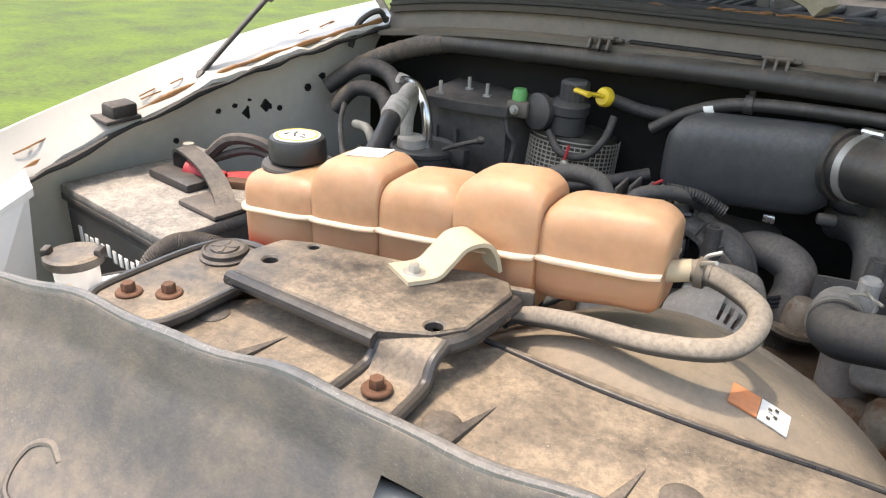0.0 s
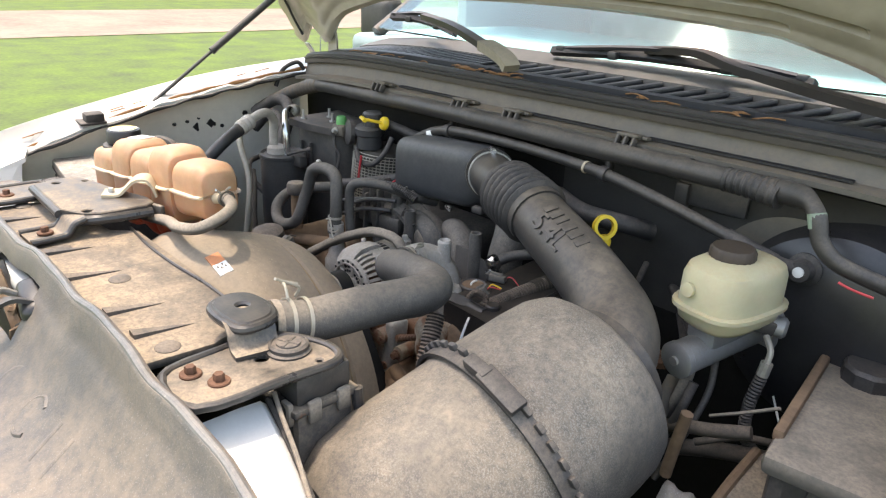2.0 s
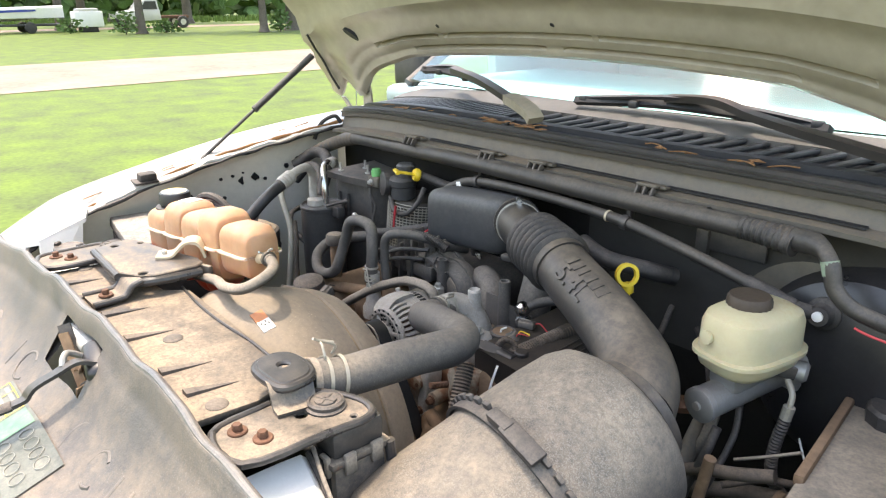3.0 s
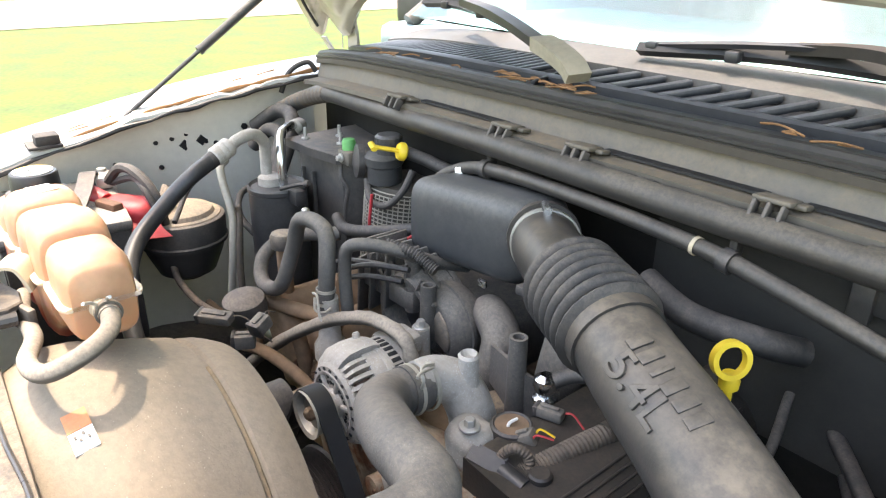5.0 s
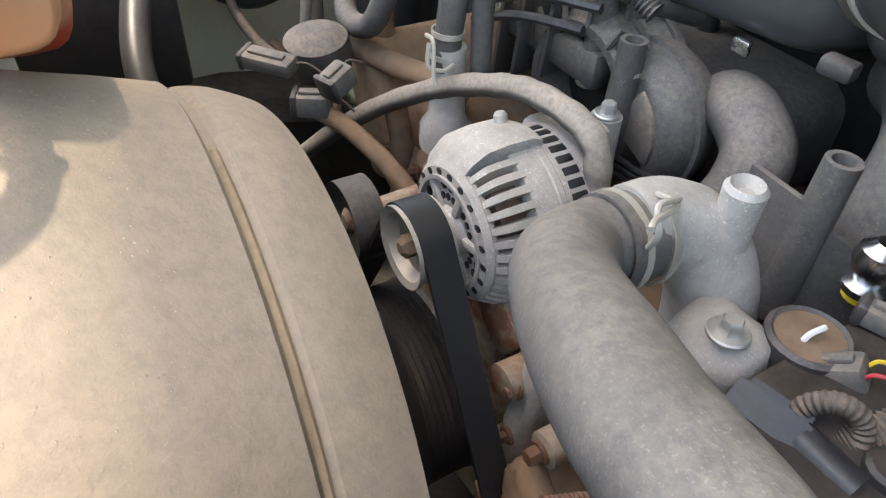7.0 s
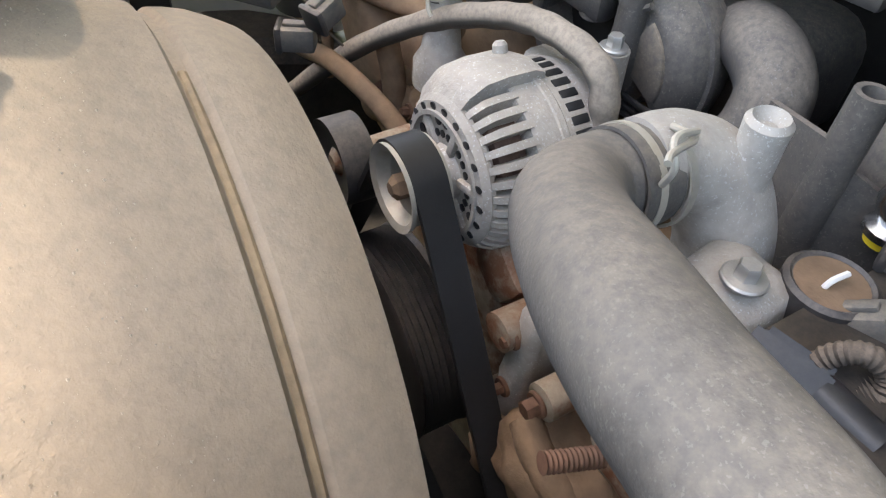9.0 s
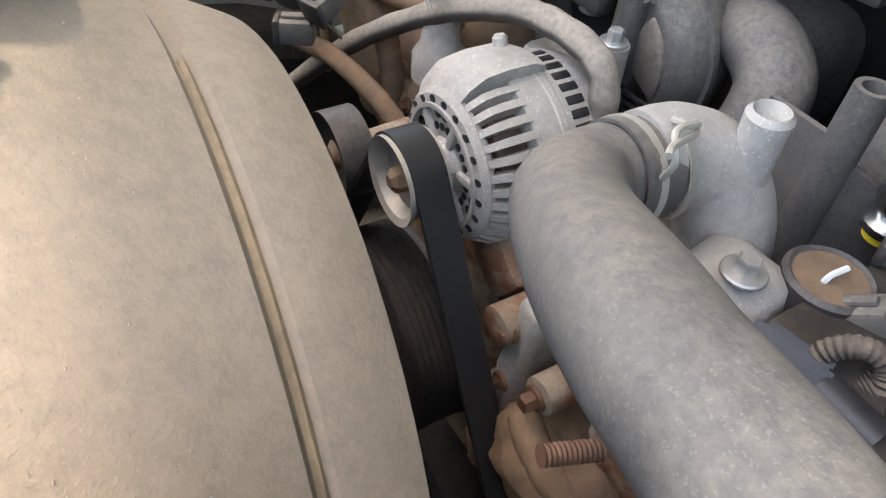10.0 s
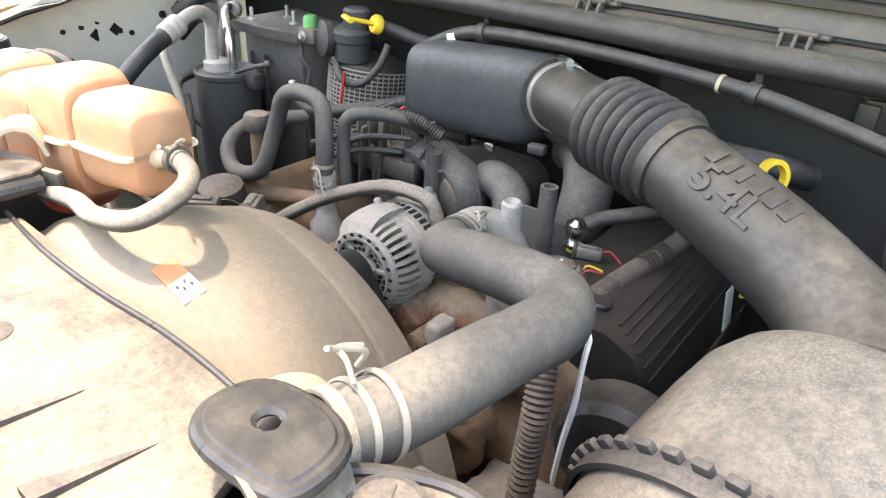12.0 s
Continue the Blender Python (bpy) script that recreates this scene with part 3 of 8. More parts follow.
part("shell", shroud_shell(), "shroud", shroud)
part("groove_dirt", loft([[(FAN.x + r * math.cos(radians(g)), y + 0.1335 * r * math.sin(radians(g)), 0.9187 + r * math.sin(radians(g))) for y, r in ((0.2332, 0.2522), (0.2343, 0.2534 + 0.0005 * math.sin(g * 3.1)), (0.2362, 0.2535 + 0.0005 * math.sin(g * 2.3 + 1)), (0.2376, 0.2520), (0.2355, 0.2510))] for g in range(-20, 86, 2)]), "groove", shroud, "tan dirt packed in the shroud's groove")
for x0, x1, mt, lab in ((0.0585, 0.0770, "orange", "orange warning label"), (0.0776, 0.0966, "paper", "white warning label")):
    part("label", loft([[(x, y, shroud_at(y, x) + 0.0022) for y in (0.1395, 0.1575)] + [(x, y, shroud_at(y, x) + 0.001) for y in (0.1575, 0.1395)] for x in (x0, (x0 + x1) / 2, x1)]), mt, shroud, lab)
for k in range(4):
    x, y = 0.0825 + 0.004 * (k % 2), 0.1425 + 0.003 * k
    part("print_bar", loft([[(x + dx, y + dy, shroud_at(y, x + dx) + 0.0029) for dx in (0.0, 0.0026)] + [(x + dx, y + dy, shroud_at(y, x + dx) + 0.0023) for dx in (0.0026, 0.0)] for dy in (0.0, 0.002)]), "black", shroud)

# ---- coolant reservoir ----
tank = thing("coolant_reservoir", "aged peach translucent coolant reservoir with five bulges and black cap", "reservoir", (-0.2, 0.21, 1.15))


def tank_rings(part_of):
    bulges = [(-0.414, -0.319, 0.040, 0.036), (-0.319, -0.244, 0.039, 0.056), (-0.244, -0.171, 0.036, 0.046), (-0.171, -0.097, 0.035, 0.057), (-0.097, -0.003, 0.030, 0.043)]
    fine = []
    for a, c, d, h in bulges:
        x0 = a
        for u in (0.0, 0.02, 0.06, 0.12, 0.2, 0.35, 0.5, 0.65, 0.8, 0.88, 0.94, 0.98, 1.0):
            e = min(u, 1 - u) * (c - a)
            k = math.sin(min(1.0, e / 0.02) * math.pi / 2) ** 0.8
            tip = (a == -0.414 and u < 0.5) or (c == -0.003 and u > 0.5)
            fine.append((lerp(a, c, u) + (0.0004 if u == 0 else 0), d * lerp((0.6 if x0 < -0.4 else 0.84) if tip else 0.9, 1.0, k), h * lerp((0.5 if x0 < -0.4 else 0.72) if tip else 0.8, 1.0, k)))
    rings = []
    for x, d, h in fine:
        u = (x + 0.414) / 0.406
        yc, zs = lerp(0.213, 0.199, u), lerp(1.205, 1.2505, u)
        low = (0.036 if x > -0.097 else lerp(0.085, 0.05, max(0.0, (x + 0.15) / 0.053))) * min(1.0, h / 0.037) * (1.0 + 0.06 * math.sin(x * 60))
        sec = []
        for k in range(24):
            a = 2 * math.pi * k / 24
            c, s = math.cos(a), math.sin(a)
            e = 0.47
            yy = d * math.copysign(abs(c) ** e, c)
            zz = (h if s > 0 else low) * math.copysign(abs(s) ** e, s)
            if part_of == "seam":
                yy, zz = (d + 0.0055) * math.copysign(abs(c) ** 0.35, c), 0.0023 * math.copysign(abs(s) ** 0.35, s)
            sec.append((x, yc + yy, zs + zz))
        rings.append(sec)
    return rings


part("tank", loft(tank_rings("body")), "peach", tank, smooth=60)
part("seam", loft(tank_rings("seam")), "seam", tank, "pale welded seam")
capc = Vector((-0.372, 0.219, 1.2385))
part("neck", lathe(capc, (0, 0, 1), [(0.028, -0.008), (0.029, 0.002), (0.0345, 0.003), (0.0355, 0.006), (0.0345, 0.0085), (0.025, 0.0095)], 28), "black", tank)
cap_bm = bmesh.new()
ridged = []
for r, h in ((0.0265, 0.011), (0.0275, 0.013), (0.0275, 0.030), (0.026, 0.033), (0.018, 0.0345)):
    ridged.append([capc + Vector(((r * (1 + (0.03 if 0.012 < h < 0.03 and k % 2 else 0))) * math.cos(2 * math.pi * k / 48), (r * (1 + (0.03 if 0.012 < h < 0.03 and k % 2 else 0))) * math.sin(2 * math.pi * k / 48), h)) for k in range(48)])
cap = part("cap", loft(ridged, cap_bm), "vent", tank, "black ribbed screw cap")

# ---- air intake and filter can ----
intake = thing("air_intake_tube", "dusty black corrugated air intake tube with raised lettering", "intake", (0.3, 0.52, 1.1))
RUN = [(0.083, 0.650, 1.2275), (0.131, 0.6077, 1.2348), (0.2047, 0.5640, 1.2360), (0.2636, 0.5370, 1.2320), (0.3280, 0.5085, 1.2180), (0.3977, 0.4840, 1.1960), (0.4540, 0.4600, 1.1715), (0.4818, 0.4310, 1.1550), (0.4920, 0.3970, 1.1405)]


def run_slice(u0, u1, r, seg=28, n=12):
    path = spline(RUN, 80)
    a, b = int(u0 * (len(path) - 1)), int(u1 * (len(path) - 1))
    return tube(path[a:b + 1], r, seg, smooth_line=False)


part("sleeve", run_slice(0.02, 0.24, 0.0375), "tube", intake)
part("bellows", run_slice(0.22, 0.42, lambda u: 0.0395 + 0.0110 * min(1.0, 8 * u, 8 * (1 - u)) * (0.1 + 0.9 * abs(math.cos(u * math.pi * 8)) ** 0.7)), "rubber", intake, "black corrugated rubber bellows")
part("pipe", run_slice(0.40, 0.985, lambda u: lerp(0.0405, 0.0440, min(1, 2 * u)) if u < 0.5 else lerp(0.0440, 0.0560, 2 * u - 1)), "tube", intake)
part("rim", run_slice(0.40, 0.425, 0.0440), "tube", intake)

can = thing("air_filter_canister", "large mottled grey dusty cone air filter canister with ratchet band", "air filter", (0.485, 0.22, 0.93))
CAN_A, CAN_D = Vector((0.501, 0.390, 1.140)), Vector((-0.027, -0.157, -0.055)).normalized()
part("collar", lathe(CAN_A, CAN_D, [(0.062, -0.014), (0.068, -0.010), (0.069, 0.002), (0.066, 0.006), (0.07, 0.010), (0.074, 0.014), (0.076, 0.02), (0.06, 0.024)], 40), "tube", can)
part("body", lathe(CAN_A, CAN_D, [(0.05, 0.008), (0.074, 0.011), (0.094, 0.017), (0.106, 0.028), (0.1125, 0.046), (0.1155, 0.08), (0.118, 0.16), (0.120, 0.162), (0.120, 0.17), (0.118, 0.172), (0.118, 0.27), (0.113, 0.31), (0.097, 0.34), (0.06, 0.352)], 56), "can", can)

# ---- throttle resonator ----
resonator = thing("throttle_resonator", "smooth satin black throttle body resonator box", "resonator", (-0.02, 0.62, 1.15))


def resonator_box():
    rings = []
    for i in range(13):
        u = i / 12
        k = math.sin(min(1.0, u * 5.5 + 0.42) * math.pi / 2) * math.sin(min(1.0, (1 - u) * 4 + 0.5) * math.pi / 2)
        c = Vector((lerp(-0.104, 0.088, u), lerp(0.636, 0.654, u), lerp(1.207, 1.216, u)))
        sy, sz = 0.043 * k, 0.051 * k + 0.003
        rings.append([c + Vector((0.25 * sy * math.copysign(abs(math.cos(a)) ** 0.48, math.cos(a)), sy * math.copysign(abs(math.cos(a)) ** 0.48, math.cos(a)), sz * math.copysign(abs(math.sin(a)) ** 0.48, math.sin(a)))) for a in (2 * math.pi * j / 32 for j in range(32))])
    return loft(rings)


part("box", resonator_box(), "reson", resonator, smooth=60)
part("side_boss", lathe((0.118, 0.668, 1.20), (0.8, -0.4, 0), [(0.03, -0.03), (0.03, 0.0), (0.025, 0.005)], 24), "black", resonator)
part("mount_tab", rbox((0.088, 0.622, 1.166), (0.022, 0.014, 0.012), 0.003, (0, 0, 8)), "black_dusty", resonator)

# ---- hoses ----
UPPER = [(0.2765, 0.1035, 1.2015), (0.2844, 0.1427, 1.1950), (0.2985, 0.2261, 1.1940), (0.3045, 0.2890, 1.1885), (0.2820, 0.3257, 1.1830), (0.2213, 0.3393, 1.1775), (0.1540, 0.3715, 1.1515), (0.1212, 0.4055, 1.1325), (0.1195, 0.4459, 1.1271)]
hose = thing("radiator_hose", "thick dusty upper radiator hose with a sharp bend and spring clamps", "hose", (0.28, 0.25, 1.15))
part("hose", tube(UPPER, lambda u: 0.0240 + 0.0004 * math.sin(u * 40), 22, 10), "hose_grey", hose)

DEGAS = [(-0.0140, 0.1910, 1.2440), (0.0130, 0.1965, 1.2520), (0.0430, 0.1895, 1.2490), (0.0630, 0.1655, 1.2455), (0.0515, 0.1380, 1.2325), (0.0065, 0.1320, 1.2225), (-0.0580, 0.1470, 1.2095), (-0.1400, 0.1505, 1.1942), (-0.2203, 0.1625, 1.1815)]
over = thing("overflow_hose", "tan dust-coated overflow hose looping from the reservoir", "hose", (0.0, 0.165, 1.22))
part("tube", tube(DEGAS, 0.0077, 16, 8), "hose_tan", over)
part("cuff", tube([DEGAS[1], (0.025, 0.1955, 1.2520)], 0.0086, 16, 2), "hose_tan", over, "swollen hose end")
HEATER = [(-0.1353, 0.4815, 1.0917), (-0.1353, 0.4879, 1.1514), (-0.1544, 0.4977, 1.195), (-0.2092, 0.494, 1.1931), (-0.2328, 0.4909, 1.1438), (-0.2470, 0.4731, 1.0850), (-0.3073, 0.4741, 1.0677), (-0.3449, 0.4963, 1.0911), (-0.3406, 0.54, 1.1135), (-0.2965, 0.6042, 1.1175)]
heat = thing("heater_hose", "black S-shaped heater hose on the engine's front", "hose", (-0.2, 0.49, 1.1))
part("tube", tube(HEATER, 0.0110, 16, 8), "hose_grey", heat)
part("cuff", tube([HEATER[0], (-0.1353, 0.4840, 1.115)], 0.0119, 16, 2), "hose_grey", heat, "dusty hose end")
part("clip", lathe((-0.200, 0.497, 1.2085), (0.1, 0.1, 1), [(0.005, -0.002), (0.0055, 0.001), (0.003, 0.0035)], 12), "zinc", heat, "small metal clip")
ACH = [(-0.4385, 0.4790, 1.2320), (-0.4222, 0.4325, 1.2143), (-0.4170, 0.3889, 1.1834), (-0.384, 0.3259, 1.1416), (-0.3159, 0.2886, 1.1041), (-0.2475, 0.2735, 1.0542), (-0.1885, 0.2984, 0.9538)]
ach = thing("ac_hose", "thick black air-conditioning hose arching into the bay", "hose", (-0.4, 0.38, 1.1))
part("tube", tube(ACH, 0.0122, 16, 8), "vent", ach)
part("cuff", tube(ACH[:2], lambda u: 0.0130 if u < 0.35 else 0.0122, 16, 6), "rubber", ach, "crimped end of the hose")
VAC = [(-0.144, 0.665, 1.225), (-0.10, 0.664, 1.255), (-0.03, 0.662, 1.277), (0.114, 0.657, 1.283), (0.271, 0.655, 1.277), (0.367, 0.648, 1.266), (0.48, 0.652, 1.240), (0.565, 0.660, 1.216)]
vac = thing("vacuum_line", "thin black vacuum line along the firewall", "hose", (0.1, 0.655, 1.27))
part("tube", tube(VAC, 0.0085, 12, 10), "conduit", vac)
part("sleeve", tube([(0.50, 0.6535, 1.235), (0.535, 0.657, 1.225), (0.565, 0.660, 1.216)], 0.0105, 12, 3), "rubber", vac, "thicker rubber end")
CON = [(-0.66, 0.70, 1.235), (-0.58, 0.72, 1.27), (-0.50, 0.715, 1.29), (-0.26, 0.682, 1.302), (0.007, 0.662, 1.31), (0.24, 0.66, 1.308), (0.47, 0.655, 1.308), (0.56, 0.647, 1.311), (0.592, 0.634, 1.312), (0.612, 0.620, 1.298), (0.622, 0.616, 1.272), (0.640, 0.618, 1.254), (0.668, 0.625, 1.243), (0.72, 0.65, 1.225)]
conduit = thing("wiring_conduit", "thick black wiring conduit clipped below the cowl", "cable", (0.0, 0.66, 1.29))
part("sheath", tube(CON, lambda u: 0.0150 if u < 0.58 else lerp(0.0150, 0.0100, min(1, (u - 0.58) / 0.06)), 14, 8), "conduit", conduit)
part("wrapped_joint", tube([(0.50, 0.6535, 1.3085), (0.53, 0.651, 1.3095), (0.555, 0.6475, 1.311)], lambda u: 0.0150 + 0.0009 * math.sin(u * 40), 14, 6), "tape", conduit, "crumpled black tape at the conduit's end")
part("taped_end", tube([(-0.66, 0.70, 1.235), (-0.62, 0.713, 1.255), (-0.58, 0.72, 1.27), (-0.54, 0.719, 1.281), (-0.50, 0.715, 1.29)], lambda u: 0.0157 + 0.0008 * math.sin(u * 60), 14, 8), "tape", conduit, "brown dusty tape wrapping")
for x0 in (-0.36, 0.19, 0.41):
    part("tape_band", tube([(x0, *[lerp(a, b, 0.5) for a, b in ((0.66, 0.664), (1.307, 1.309))]), (x0 + 0.02, 0.662, 1.308)] if x0 > 0 else [(-0.37, 0.6985, 1.2968), (-0.345, 0.695, 1.298)], 0.0157, 14, 3), "conduit", conduit, "tape band")
ALT = [(-0.3144, 0.3945, 0.9102), (-0.2309, 0.4491, 1.0047), (-0.142, 0.4759, 1.0705), (-0.0649, 0.4853, 1.1101), (-0.0126, 0.4860, 1.1266), (0.0355, 0.4873, 1.1235), (0.047, 0.4889, 1.0881), (0.047, 0.4900, 1.060)]
solo("alternator_cable", tube(ALT, lambda u: 0.0088 + 0.0004 * math.sin(u * 90), 14, 12), "hose_tan", "taped charging cable looping over the alternator", "cable")

# ---- alternator ----
alt = thing("alternator", "oxidised cast aluminium alternator with slotted housing", "alternator", (0.02, 0.45, 0.99))
AX, AY, PY = Vector((0.008, 0.0, 1.0595)), 0.405, 0.370
part("housing", lathe((AX.x, AY, AX.z), (0, 1, 0), [(0.006, -0.003), (0.015, -0.003), (0.0165, 0.0), (0.018, 0.003), (0.036, 0.003), (0.0375, 0.001), (0.0395, 0.004), (0.0415, 0.012), (0.0420, 0.034), (0.0540, 0.035), (0.0548, 0.038), (0.0548, 0.052), (0.0556, 0.053), (0.0556, 0.057), (0.0548, 0.058), (0.0540, 0.078), (0.050, 0.090), (0.041, 0.095), (0.025, 0.097)], 56), "alu", alt)
part("pulley", lathe((AX.x, PY, AX.z), (0, 1, 0), [(0.007, 0.012), (0.0195, 0.010), (0.0232, 0.002), (0.0278, 0.0), (0.0278, 0.003), (0.0258, 0.005), (0.0258, 0.0225), (0.0278, 0.0245), (0.0278, 0.027), (0.0135, 0.030), (0.0135, 0.040)], 40), "cream_metal", alt, "dull steel belt pulley")

# ---- brake fluid reservoir ----
brake = thing("brake_reservoir", "aged cream brake fluid reservoir with black ribbed cap", "reservoir", (0.54, 0.58, 1.14))


def rounded_ring(c, sx, sy, z, rot, p=0.62, n=32):
    out = []
    for j in range(n):
        a = 2 * math.pi * j / n
        x, y = sx * math.copysign(abs(math.cos(a)) ** p, math.cos(a)), sy * math.copysign(abs(math.sin(a)) ** p, math.sin(a))
        out.append((c[0] + x * math.cos(rot) - y * math.sin(rot), c[1] + x * math.sin(rot) + y * math.cos(rot), z))
    return out


BR = radians(-12)
bc = (0.552, 0.572)
part("body", loft([rounded_ring(bc, sx, sy, z, BR) for sx, sy, z in ((0.02, 0.03, 1.152), (0.034, 0.05, 1.156), (0.043, 0.062, 1.166), (0.046, 0.066, 1.18), (0.051, 0.071, 1.181), (0.051, 0.071, 1.186), (0.045, 0.065, 1.187), (0.0445, 0.064, 1.222), (0.041, 0.06, 1.233), (0.032, 0.048, 1.240), (0.015, 0.02, 1.242))]), "cream", brake)
booster = thing("brake_booster", "large round black brake vacuum booster on the firewall", "booster", (0.64, 0.7, 1.0))
part("shell", lathe((0.635, 0.775, 1.12), (0, -1, 0), [(0.15, -0.02), (0.152, 0.02), (0.155, 0.025), (0.155, 0.035), (0.148, 0.04), (0.135, 0.07), (0.11, 0.085), (0.05, 0.092)], 56), "tank_black", booster)

# ---- battery ----
M["battery_lid"] = surf("dusty_grey_battery_top", (0.07, 0.07, 0.07), 0.55, scale=18, dust=0.95, dust_col=(0.46, 0.43, 0.39), up=0.8, bump=0.3, spots=0.5, spot_col=(0.7, 0.68, 0.64))
battery = thing("battery", "black car battery with dusty top, white lettering bars and carry handle", "battery", (-0.61, 0.26, 0.93))
BROT = (0, 0, -9)
part("case", rbox((-0.645, 0.285, 1.02), (0.245, 0.180, 0.2), 0.006, BROT), "black", battery)
part("lid", rbox((-0.645, 0.285, 1.125), (0.251, 0.186, 0.018), 0.005, BROT), "battery_lid", battery, "dusty grey battery top")


# ---- more mesh helpers ----
def holed(outline, holes, z0, z1, rot=None, bevel=0.0015):
    """A flat sheet with round holes through it: holes as (x, y, r)."""
    b2 = bmesh.new()
    edges = []
    for loop in [outline] + [[(hx + r * math.cos(2 * math.pi * k / 16), hy + r * math.sin(2 * math.pi * k / 16)) for k in range(16)] for hx, hy, r in holes]:
        vs = [b2.verts.new((x, y, z0)) for x, y in loop]
        edges += [b2.edges.new((vs[i], vs[(i + 1) % len(vs)])) for i in range(len(vs))]
    bmesh.ops.triangle_fill(b2, use_beauty=True, edges=edges, normal=(0, 0, 1))
    g = bmesh.ops.extrude_face_region(b2, geom=b2.faces[:])
    bmesh.ops.translate(b2, vec=(0, 0, z1 - z0), verts=[v for v in g["geom"] if isinstance(v, bmesh.types.BMVert)])
    bmesh.ops.recalc_face_normals(b2, faces=b2.faces)
    if bevel > 0:
        sharp = [e for e in b2.edges if len(e.link_faces) == 2 and e.calc_face_angle(0.0) > 1.0 and abs(e.verts[0].co.z - e.verts[1].co.z) < 1e-6]
        bmesh.ops.bevel(b2, geom=sharp, offset=bevel, segments=1, affect="EDGES", profile=0.5)
    if rot is not None:
        bmesh.ops.transform(b2, matrix=rot, verts=b2.verts)
    return b2


def ribbon(pts, width, thick, side, n=6, bm=None, smooth_line=True):
    """A flat strap along a line, wide along 'side'."""
    path = spline(pts, n) if smooth_line else [Vector(p) for p in pts]
    s = Vector(side).normalized()
    rings = []
    for i, p in enumerate(path):
        t = (path[min(i + 1, len(path) - 1)] - path[max(i - 1, 0)]).normalized()
        u = t.cross(s).normalized()
        rings.append([p + s * a * width / 2 + u * b * thick / 2 for a, b in ((-1, -1), (1, -1), (1, 1), (-1, 1))])
    return loft(rings, bm)


def hoop(centre, direction, r, thick, width, seg=36):
    s, u, t = axes_of(direction)
    c = Vector(centre)
    rings = []
    for k in range(seg + 1):
        a = 2 * math.pi * k / seg
        d = s * math.cos(a) + u * math.sin(a)
        rings.append([c + d * q + t * w for q, w in ((r, -width / 2), (r + thick, -width / 2), (r + thick, width / 2), (r, width / 2))])
    return loft(rings, caps=False)


def corrugated(pts, r, pitch=0.006, n=14, seg=12):
    """A convoluted loom tube."""
    length = sum((Vector(b) - Vector(a)).length for a, b in zip(pts, pts[1:]))
    waves = length / pitch
    return tube(pts, lambda u: r * (1 + 0.09 * math.cos(2 * math.pi * waves * u)), seg, max(n, int(waves * 4 / max(1, len(pts) - 1))))


def wire(name, pts, r, material, label, category="cable", seg=8):
    return solo(name, tube(pts, r, seg, 7), material, label, category)


# ---- closing walls of the bay, engine block ----
# dark floor added to keep green bounce light out of the bay
part("added_bay_floor", rbox((0, 0.33, 0.5), (1.62, 1.0, 0.02), 0.004), "wall", truck)
part("front_bulkhead", rbox((0, -0.14, 0.82), (1.3, 0.02, 0.5), 0.004), "wall", truck)
part("cab_roof", rbox((0.02, 1.9, 1.86), (1.6, 1.3, 0.06), 0.02), "paint", truck)
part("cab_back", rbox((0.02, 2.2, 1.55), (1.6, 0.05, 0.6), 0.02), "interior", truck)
for sx in (-0.79, 0.83):
    part("cab_side", rbox((sx, 1.85, 1.55), (0.04, 0.75, 0.62), 0.01), "paint", truck)
part("cab_body", rbox((0.02, 1.6, 0.85), (1.7, 1.25, 0.85), 0.05), "paint", truck)
for sx in (-0.78, 0.78):
    part("wheel", lathe((sx - 0.11, 0.45, 0.39), (1, 0, 0), [(0.2, 0.0), (0.36, 0.01), (0.39, 0.04), (0.39, 0.2), (0.36, 0.23), (0.2, 0.24)], 40), "rubber", truck)

radiator = thing("radiator", "black radiator with plastic side tank under its mount brackets", "radiator", (0, 0.07, 0.6))
part("core", rbox((0, 0.075, 0.88), (0.74, 0.05, 0.58), 0.004), "wall", radiator)
for sx in (-1, 1):
    part("side_tank", rbox((sx * 0.348, 0.095, 1.182), (0.058, 0.062, 0.030), 0.005), "black_dusty", radiator, "dusty black plastic end tank")
    part("side_frame", rbox((sx * 0.348, 0.095, 0.89), (0.060, 0.064, 0.535), 0.006), "shield", radiator, "tan dust-coated side frame")
    part("tank_joint", rbox((sx * 0.348, 0.095, 1.163), (0.068, 0.074, 0.009), 0.003), "bracket", radiator, "crimped joint")
    for dx, dy, w, d in ((-0.012, -0.036, 0.014, 0.006), (0.020, -0.036, 0.014, 0.006), (0.033, -0.015, 0.006, 0.014), (0.033, 0.018, 0.006, 0.014)):
        part("crimp_clip", rbox((sx * (0.348 + dx), 0.095 + dy, 1.161), (w, d, 0.024), 0.002), "hose_tan", radiator, "dusty crimp clip")
part("corner_post", tube([(0.380, 0.130, 1.165), (0.383, 0.132, 1.10), (0.383, 0.132, 0.9)], 0.006, 10, 4), "rim", radiator, "black edge trim")
part("outlet_neck", tube([(0.262, 0.075, 1.190), (0.270, 0.092, 1.199), (0.2765, 0.112, 1.2005)], lambda u: 0.0195 + 0.0015 * (0.55 < u < 0.7), 20, 6), "black_dusty", radiator)

M["valve"] = surf("grimy_black_valve_cover", (0.018, 0.017, 0.017), 0.42, scale=22, dust=0.42, dust_col=(0.17, 0.135, 0.10), up=1.0, bump=0.3)
engine = thing("engine_block", "mud-stained engine with cast front cover and black valve covers", "engine", (0.0, 0.6, 0.55))


